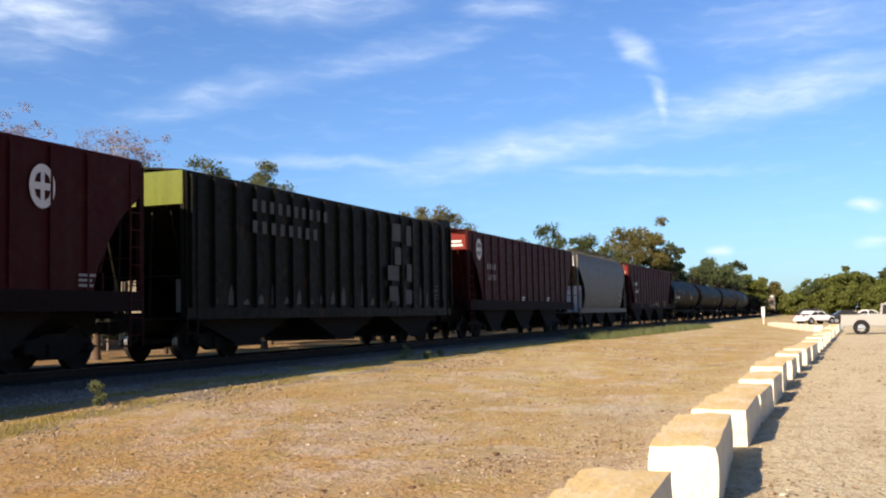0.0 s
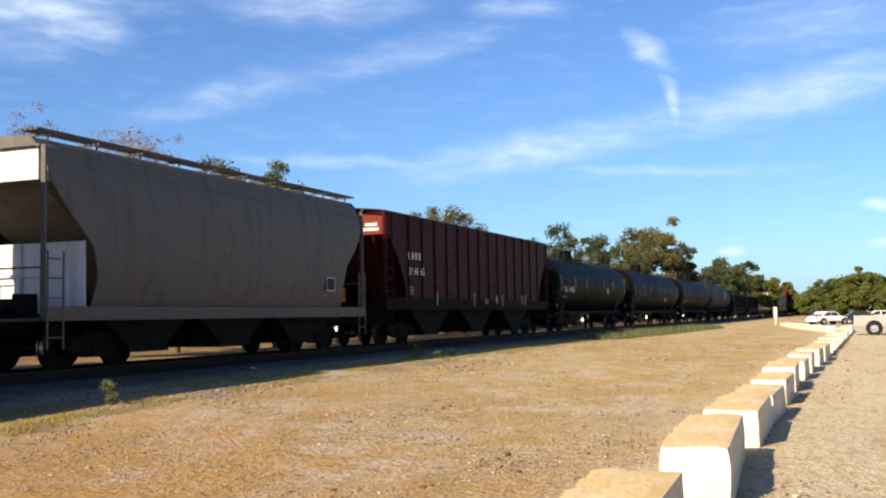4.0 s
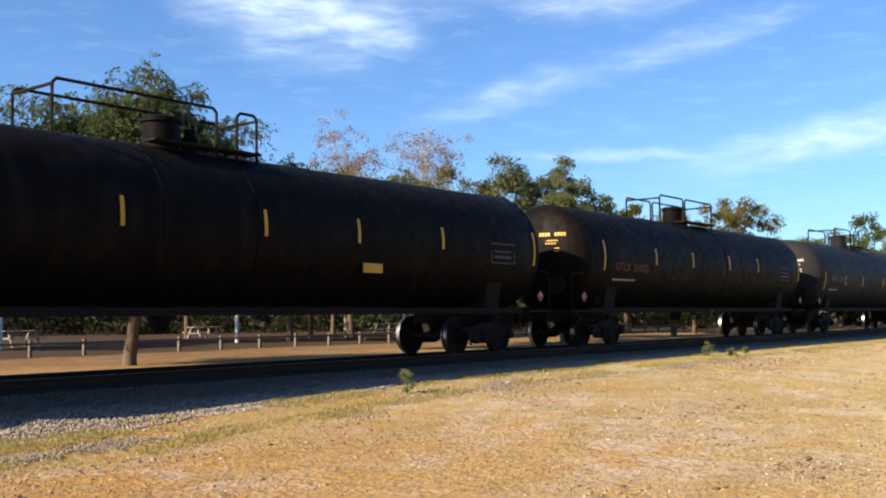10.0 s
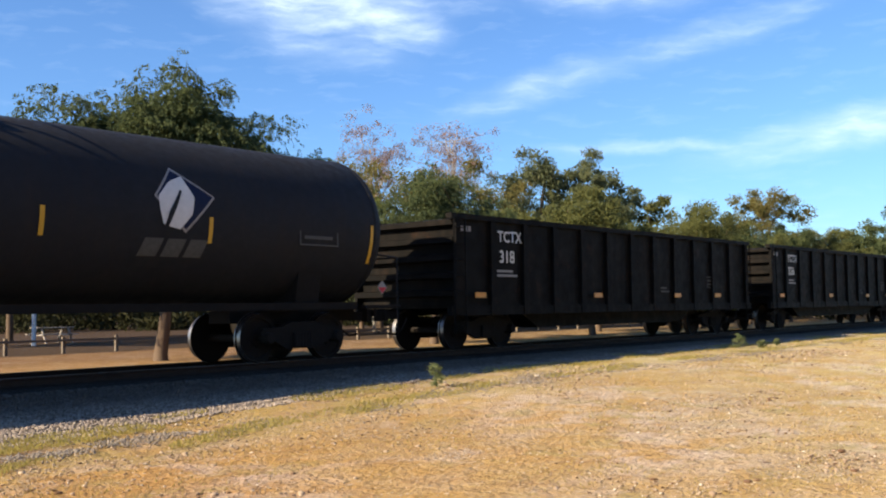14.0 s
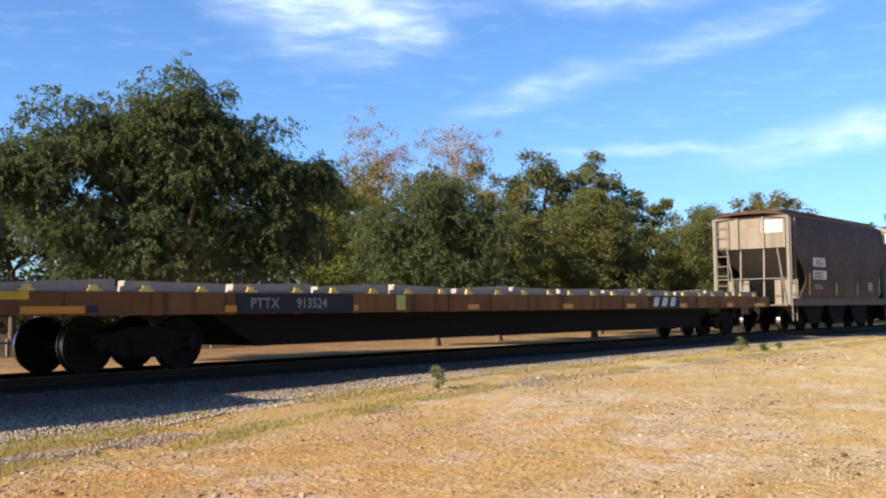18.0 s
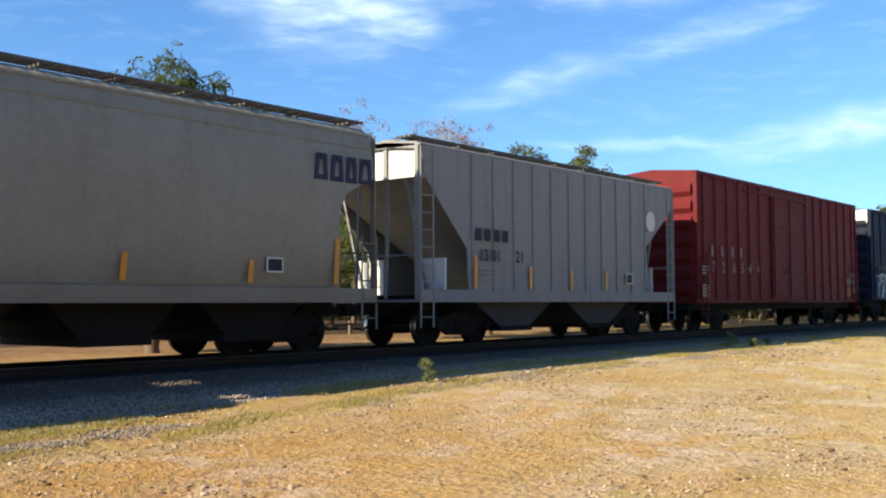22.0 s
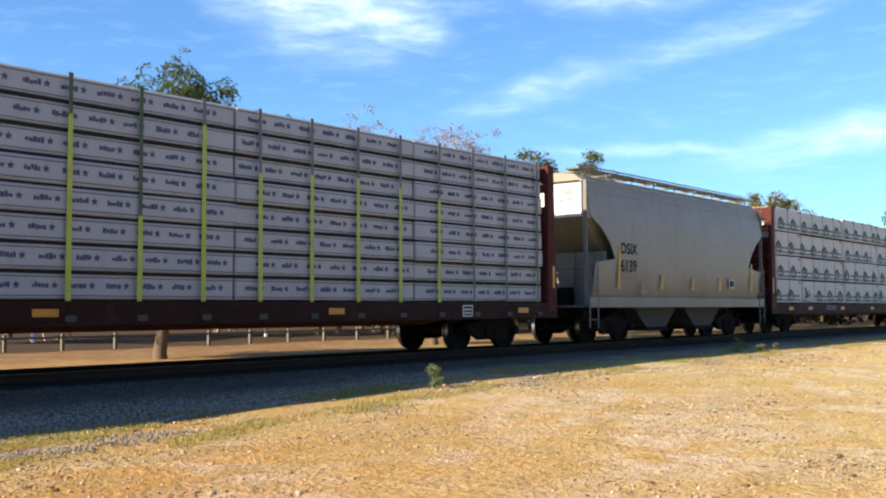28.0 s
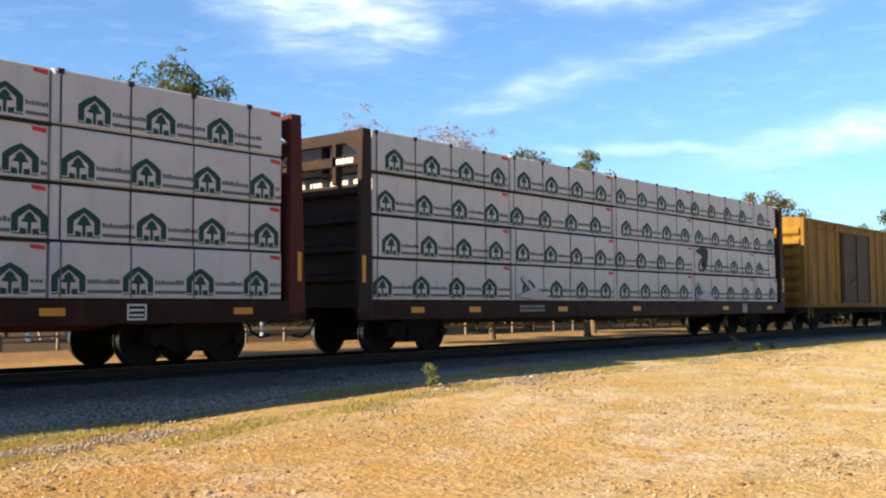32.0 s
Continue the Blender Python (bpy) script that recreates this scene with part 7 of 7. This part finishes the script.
    c, f = tank(-133.9, L, "black tank wagon with yellow reflective strips", M_BLACK, 1.53, 2.58, mx=7.5, hoops=((4.9, 7.4), (8.15, 8.9)))
    tank_marks(c, f, L, (1.0, 3.85, 6.45, 10.7, 13.25, L - .8), M_YELLOWREF)
    numbers(c, "194525", 2.5, 2.16, .28, M_LETTER, f(2.3) - .02)
    numbers(c, "TILX", 1.5, 2.16, .28, M_LETTER, f(2.3) - .02)
    small_print(c, 1.5, 1.98, 1.5, 2, M_LETTERDIM, f(1.9) - .01)
    part("placard", box(B(), 11.5, 11.95, f(2.3) - .03, f(2.3) - .01, 2.15, 2.5), M_YELLOWREF, c, "yellow square placard")
    panel_frame(c, 15.1, 2.2, 1.0, .5, M_WORN, f(2.3) - .01)
    L = 20.25
    c, f = tank(-114.65, L, "dusty brown-black tank wagon with yellow marks", M_BLACK2, 1.53, 2.58, mx=9.1, hoops=((6.5, 9.9), (10.4, 10.9)))
    tank_marks(c, f, L, (1.25, 4.45, 7.2, 10.3, 12.85, 15.65, L - .8), M_YELLOWREF)
    numbers(c, "UTLX", 2.45, 2.22, .26, M_AMBER, f(2.35) - .02, 1.15)
    numbers(c, "23408", 3.55, 2.22, .24, M_AMBER, f(2.35) - .02, 1.1)
    small_print(c, 2.45, 2.05, 1.3, 2, M_WORN, f(2.0) - .01)
    part("placard", box(B(), 13.1, 13.7, f(2.0) - .03, f(2.0) - .01, 1.85, 2.05), M_YELLOWREF, c, "yellow placard")
    panel_frame(c, 17.6, 2.2, 1.0, .5, M_WORN, f(2.3) - .01)
    head_print(c, M_YELLOWREF)
    L = 18.25
    c, f = tank(-92.85, L, "dusty brown-black tank wagon with yellow marks", M_BLACK2, 1.53, 2.58, mx=9.1, hoops=((6.8, 8.6), (8.75, 11.0)))
    tank_marks(c, f, L, (1.35, 4.6, 7.3, 10.35, 13.05, L - .8), M_YELLOWREF)
    numbers(c, "UTLX", 2.0, 2.2, .25, M_AMBER, f(2.35) - .02, 1.1)
    numbers(c, "210925", 3.1, 2.2, .24, M_AMBER, f(2.35) - .02)
    small_print(c, 2.0, 2.02, 1.6, 2, M_LETTERDIM, f(1.95) - .01)
    panel_frame(c, 15.4, 2.2, 1.0, .5, M_WORN, f(2.3) - .01)
    head_print(c, M_YELLOWREF)
    L = 17.9
    c, f = tank(-72.9, L, "dark grey tank wagon with an oval white emblem", M_GREYTANK, 1.55, 2.60, mx=7.9, hoops=((5.4, 7.9), (8.5, 9.35)))
    tank_marks(c, f, L, (.95, 3.8, 6.5, 10.0, 13.1, L - .8), M_YELLOWREF, 2.15, .45)
    marks(c, 1.85, 2.28, .95, .27, 4, M_WORN, f(2.4) - .01, .5)
    numbers(c, "30814", 2.9, 2.28, .27, M_WORN, f(2.4) - .02)
    small_print(c, 1.7, 2.0, 1.5, 2, M_LETTERDIM, f(1.95) - .01)
    def on_tank(pts, up, mat, parent, name, label=""):
        """A flat sign laid on the curve of the shell."""
        bm, rows = B(), []
        lo, hi = min(p[1] for p in pts), max(p[1] for p in pts)
        for i in range(25):
            z = lo + (hi - lo) * (i + .001) / 24.002
            xs = [a[0] + (b[0] - a[0]) * (z - a[1]) / (b[1] - a[1]) for a, b in zip(pts, pts[1:] + pts[:1]) if (a[1] - z) * (b[1] - z) < 0]
            rows.append([bm.verts.new((x, f(z) - up, z)) for x in (min(xs), max(xs))])
        for a, b in zip(rows, rows[1:]):
            bm.faces.new((a[0], a[1], b[1], b[0]))
        return part(name, bm, mat, parent, label)
    e = on_tank([(12.62, 2.30), (13.24, 2.95), (12.42, 3.42), (12.0, 2.9)], .004, M_LETTERDIM, c, "emblem", "dark blue diamond emblem with a pale leaf")
    on_tank([(12.62, 2.36), (13.19, 2.95), (12.42, 3.37), (12.05, 2.9)], .008, M_NAVY, e, "diamond")
    on_tank([(12.17, 2.42), (12.50, 2.36), (12.74, 2.62), (12.80, 2.92), (12.60, 3.28), (12.32, 3.16), (12.08, 2.9), (12.10, 2.66)], .014, M_LETTER, e, "leaf")
    on_tank([(12.16, 2.30), (12.22, 2.30), (12.56, 3.02), (12.52, 3.04), (12.28, 2.66)], .020, M_GREYTANK, e, "vein")
    for k, x in enumerate((11.75, 12.2, 12.65)):
        on_tank([(x, 1.9), (x + .36, 1.9), (x + .46, 2.2), (x + .10, 2.2)], .006, M_WORN, c, "owner_mark", "faint slanted block of the owner mark")
    panel_frame(c, 15.2, 2.2, 1.0, .5, M_WORN, f(2.3) - .01)
    head_print(c, M_LETTER)
    gondola(-53.3, 16.3, "black ribbed gondola wagon with orange reflectors", M_GONDOLA, "318")
    gondola(-35.3, 16.9, "black ribbed gondola wagon with orange reflectors", M_GONDOLA, "326")
    flatcar(-16.65, 28.3, "long rust-brown flat wagon with grey bearer timbers on it")
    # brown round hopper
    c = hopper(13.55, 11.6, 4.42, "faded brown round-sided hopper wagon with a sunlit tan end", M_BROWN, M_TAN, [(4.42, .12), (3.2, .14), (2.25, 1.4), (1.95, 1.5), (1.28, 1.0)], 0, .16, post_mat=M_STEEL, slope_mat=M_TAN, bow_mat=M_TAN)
    for x, w, z, tx in ((2.2, 1.3, 2.52, None), (2.15, 1.45, 2.02, "320037")):
        p = part("number_panel", box(B(), x, x + w, -1.625, -1.612, z, z + .34), M_LETTER, c, "white painted panel")
        if tx:
            part("number", writing(tx, .25), M_LETTERBLACK, p, loc=(x + .08, -1.632, z + .045))
        else:
            part("code", writing("AIGX", .25, 1.15), M_LETTERBLACK, p, loc=(x + .22, -1.632, z + .045))
    for x, h in ((1.68, .85), (4.65, .5), (7.25, .5), (10.2, .8)):
        reflector(c, x, 1.40, M_YELLOWREF, .10, h, -1.612, .06)
    panel_frame(c, 8.8, 1.6, .5, .36, M_LETTER)
    small_print(c, 2.3, 1.75, 1.1, 2, M_LETTERDIM)
    p = part("end_panel", box(B(), .12, .134, -1.25, -.42, 3.78, 4.24), M_WHITE, c, "white number panel on the end sheet")
    for j in range(2):
        for i in range(5):
            part("end_mark", box(B(), .113, .118, -1.17 + i * .145, -1.11 + i * .145, 3.86 + j * .19, 3.95 + j * .19), M_INK, p)
    # cream round hopper
    # bulkhead in darker dusty grey, standing in for the shadow over it
    c = hopper(27.0, 11.75, 4.46, "cream-grey round-sided hopper wagon with black numbers", M_CREAM, M_WHITE, [(4.46, .08), (3.95, .3), (3.45, .35), (2.95, 1.3), (2.8, 1.35), (2.68, .6), (1.28, .4)], 0, .14,
               right_prof=[(4.46, .1), (3.5, .12), (3.2, .9), (2.8, 1.12), (1.28, 1.05)], lift=.06, slope_mat=M_DUSTGREY, plain_end=True, bow_mat=M_WHITE, rail_mat=M_STEEL, post_mat=M_STEEL, low_end=M_DUSTGREY)
    numbers(c, "DSIX", 1.92, 2.45, .29, M_LETTERBLACK)
    numbers(c, "5779", 1.87, 1.95, .32, M_LETTERBLACK)
    small_print(c, 1.9, 1.80, .9, 2, M_LETTERDIM)
    bm = B()
    for a, w in ((9.95, .36), (10.38, .36), (10.80, .32), (11.17, .38)):
        for p in ([(0, 0), (.09, 0), (.16, .52), (.07, .52)], [(w - .09, 0), (w, 0), (w - .03, .52), (w - .12, .52)], [(.10, 0), (w - .10, 0), (w - .10, .10), (.10, .10)], [(.17, .40), (w - .13, .40), (w - .12, .52), (.17, .52)]):
            slab(bm, [(a + u, 3.38 + v) for u, v in p], "y", -1.60, -1.578)
    part("marking", bm, M_LETTERBLUE, c, "large dark blue owner mark of slanted blocks")
    for x, h in ((1.3, .85), (3.42, .55), (5.7, .45), (8.3, .4), (10.45, .9)):
        reflector(c, x, 1.36, M_ORANGEREF, .11, h, -1.612, .05)
    panel_frame(c, 8.75, 1.55, .4, .28, M_LETTER, -1.612, M_LETTERBLACK)
    end_numbers(c, ("DSIX", "5779"), -.62, 4.02, .135, M_LETTERBLACK)
    # light grey ribbed hopper
    c = hopper(40.05, 12.0, 4.46, "light grey ribbed hopper wagon with black numbers", M_LGREY, M_WHITE, [(4.46, .05), (3.75, .2), (2.2, 1.7), (1.28, 1.75)], 11, bays=2, right_prof=[(4.46, .1), (3.75, .22), (2.55, 1.85), (1.28, 1.85)], hop_mat=M_HOPGREY)
    marks(c, 1.95, 2.42, 1.4, .28, 4, M_LETTERBLACK, -1.626, gap=.4)
    numbers(c, "13 01", 2.05, 1.96, .28, M_LETTERBLACK, -1.63), numbers(c, "21", 3.5, 1.96, .28, M_LETTERBLACK, -1.63)
    small_print(c, 2.1, 1.75, .5, 3, M_LETTERDIM, -1.626)
    part("emblem", slab(B(), [(10.4 + .28 * math.cos(6.2832 * i / 20), 3.35 + .3 * math.sin(6.2832 * i / 20)) for i in range(20)], "y", -1.63, -1.624), M_LETTER, c, "white round emblem")
    for x, h in ((1.87, .75), (4.1, .55), (5.97, .5), (7.75, .5)):
        reflector(c, x, 1.32, M_ORANGEREF, .12, h, -1.63)
    panel_frame(c, 8.9, 1.5, .38, .3, M_LETTER, -1.63, M_LETTERBLACK)
    # red boxcar
    c = boxcar(53.66, 15.95, "red high-cube box wagon with faded white numbers", M_BOXRED, M_BOXRED, ribs=17, door=(6.2, 9.6))
    for ch, x in zip("726544", (.95, 1.72, 2.55, 3.25, 3.90, 4.62)):
        numbers(c, ch, x, 1.97, .36, M_LETTERFADE, -1.645)
    for x in (.98, 1.75, 2.58, 3.28):
        part("marking", box(B(), x, x + .17, -1.606, -1.601, 2.50, 2.84), M_LETTERFADE, c, "stencilled owner mark")
    for j in range(2):
        for i in range(4):
            part("tag", slab(B(), [(14.95 + i * .15, 2.02 - j * .26), (15.03 + i * .15, 1.98 - j * .26), (15.07 + i * .15, 2.18 - j * .26), (14.98 + i * .15, 2.2 - j * .26)], "y", -1.606, -1.6), M_LETTERFADE, c, "small pale sprayed tag")
    small_print(c, .2, 2.1, .7, 3, M_LETTERDIM, -1.60), small_print(c, .2, 1.5, .5, 4, M_LETTERDIM, -1.60)
    small_print(c, 15.3, 1.6, .4, 3, M_LETTERDIM, -1.60)
    for z in (1.12, 1.36):
        part("placard", box(B(), .25, .8, -1.603, -1.592, z, z + .19), M_DULLORANGE, c, "faded orange plate")
    part("placard", box(B(), 14.55, 14.9, -1.603, -1.592, 1.2, 1.62), M_DULLORANGE, c, "faded yellow square plate")
    panel_frame(c, 14.55, 1.72, .36, .26, M_LETTERDIM, -1.596)
    # navy boxcar
    c = boxcar(71.7, 15.9, "dark navy box wagon with pale graffiti along its foot", M_NAVY, M_NAVYEND, ribs=15, door=(6.15, 9.75), fish=True)
    part("end_panel", box(B(), -.1, -.092, -1.47, 1.47, 4.62, 5.2), M_WHITE, c, "white upper end panel")
    for tx, x in (("57", 1.15), ("03", 1.78), ("72", 2.42)):
        numbers(c, tx, x, 1.97, .26, M_LETTER, -1.622, 1.15)
    marks(c, 1.15, 2.4, 1.5, .28, 4, M_WORN, -1.60, .5)
    small_print(c, 8.2, 3.4, .9, 3, M_WORN, -1.645), small_print(c, 6.8, 3.45, .3, 4, M_WORN, -1.645)
    panel_frame(c, 14.4, 1.5, .55, .3, M_LETTER, -1.60), small_print(c, 14.4, 2.6, .4, 6, M_LETTERDIM, -1.60)
    graffiti(c, 15.9)
    c = centre_beam(89.7, 25.25, "dark red centre-beam wagon loaded with grey-wrapped lumber", M_BEAMRED, 8, 5, M_WRAP, print_lines, 3, 4.60)
    load_straps(c, 20)
    # sand-grey round hopper
    c = hopper(116.35, 11.75, 4.45, "sand-grey round-sided hopper wagon with black numbers", M_SAND, M_WHITE, [(4.45, .12), (3.45, .15), (3.15, .7), (2.75, 1.15), (2.32, 1.4), (2.25, .35), (1.28, .35)], 0, .2, rail_mat=M_STEEL, post_mat=M_STEEL, lift=.12, board_mat=M_STEEL, hop_mat=M_HOPSAND, bow_mat=M_WHITE, slope_mat=M_CREAM, low_end=M_CREAM, bays=2, plain_end=True, bay_in=2.5)
    numbers(c, "DSIX", 1.66, 2.5, .31, M_LETTERBLACK)
    numbers(c, "6139", 1.63, 2.0, .34, M_LETTERBLACK)
    small_print(c, 1.66, 1.85, .8, 2, M_LETTERDIM)
    for x, h in ((1.47, 1.2), (3.96, .4), (5.98, .4), (7.92, .4), (10.44, .95)):
        reflector(c, x, 1.52, M_YELLOWREF, .12, h, -1.615, .06)
    panel_frame(c, 8.72, 1.62, .4, .28, M_LETTER, -1.612, M_LETTERBLACK), small_print(c, 2.75, 1.62, .35, 3, M_LETTERDIM)
    end_numbers(c, ("DSIX", "6139"), -.62, 3.86, .15, M_INK)
    part("roof_rail", pipe(pipe(B(), [(.3, -1.05, 4.9), (11.45, -1.05, 4.9)], .02), [(.3, 1.05, 4.9), (11.45, 1.05, 4.9)], .02), M_SAND, c)
    centre_beam(128.95, 22.6, "red centre-beam wagon with white-wrapped lumber printed green", M_BEAMRED, 4, [.5, 3.15, 8.05, 12.7, 17.45, 22.1], M_WRAP2, print_emblem, 5, 4.66)
    centre_beam(153.0, 22.7, "dark brown centre-beam wagon with white-wrapped lumber printed green", M_BEAMDARK, 4, [.5, 5.4, 10.3, 15.2, 20.1, 22.2], M_WRAP2, print_emblem, 6, 4.66)
    c = boxcar(177.6, 16.2, "yellow ribbed box wagon with a brown door", M_YELLOWCAR, M_YELLOWCAR, 4.35, 15, (4.3, 8.0), M_BROWNDOOR)
    boxcar(195.9, 16.2, "yellow ribbed box wagon with a brown door", M_YELLOWCAR, M_YELLOWCAR, 4.35, 15, (4.3, 8.0), M_BROWNDOOR)


build_ground()
build_ballast()
build_track()
build_blocks()
build_park()
build_vehicles()
build_trees()
build_train()
build_weeds()
build_stones()
build_grass()


def gone(t):
    for (a, u), (b, v) in zip(RUN, RUN[1:]):
        if a <= t <= b:
            return u + (v - u) * (t - a) / (b - a)


def motions():
    for car, x0 in WAGONS:
        walk(car, [(t, pose(x0 - s, TRACK_Y, RAIL_Z)) for t, s in RUN])
    # the wheels roll without slip
    roll = []
    for f in range(32 * FPS + 1):
        t = f / FPS
        roll.append((t, Euler((0, -gone(t) / 0.457, 0)).to_matrix().to_4x4()))
    for w, x in WHEELSETS:
        at = Matrix.Translation((x, 0, 0.457))
        walk(w, [(t, at @ m) for t, m in roll])


motions()
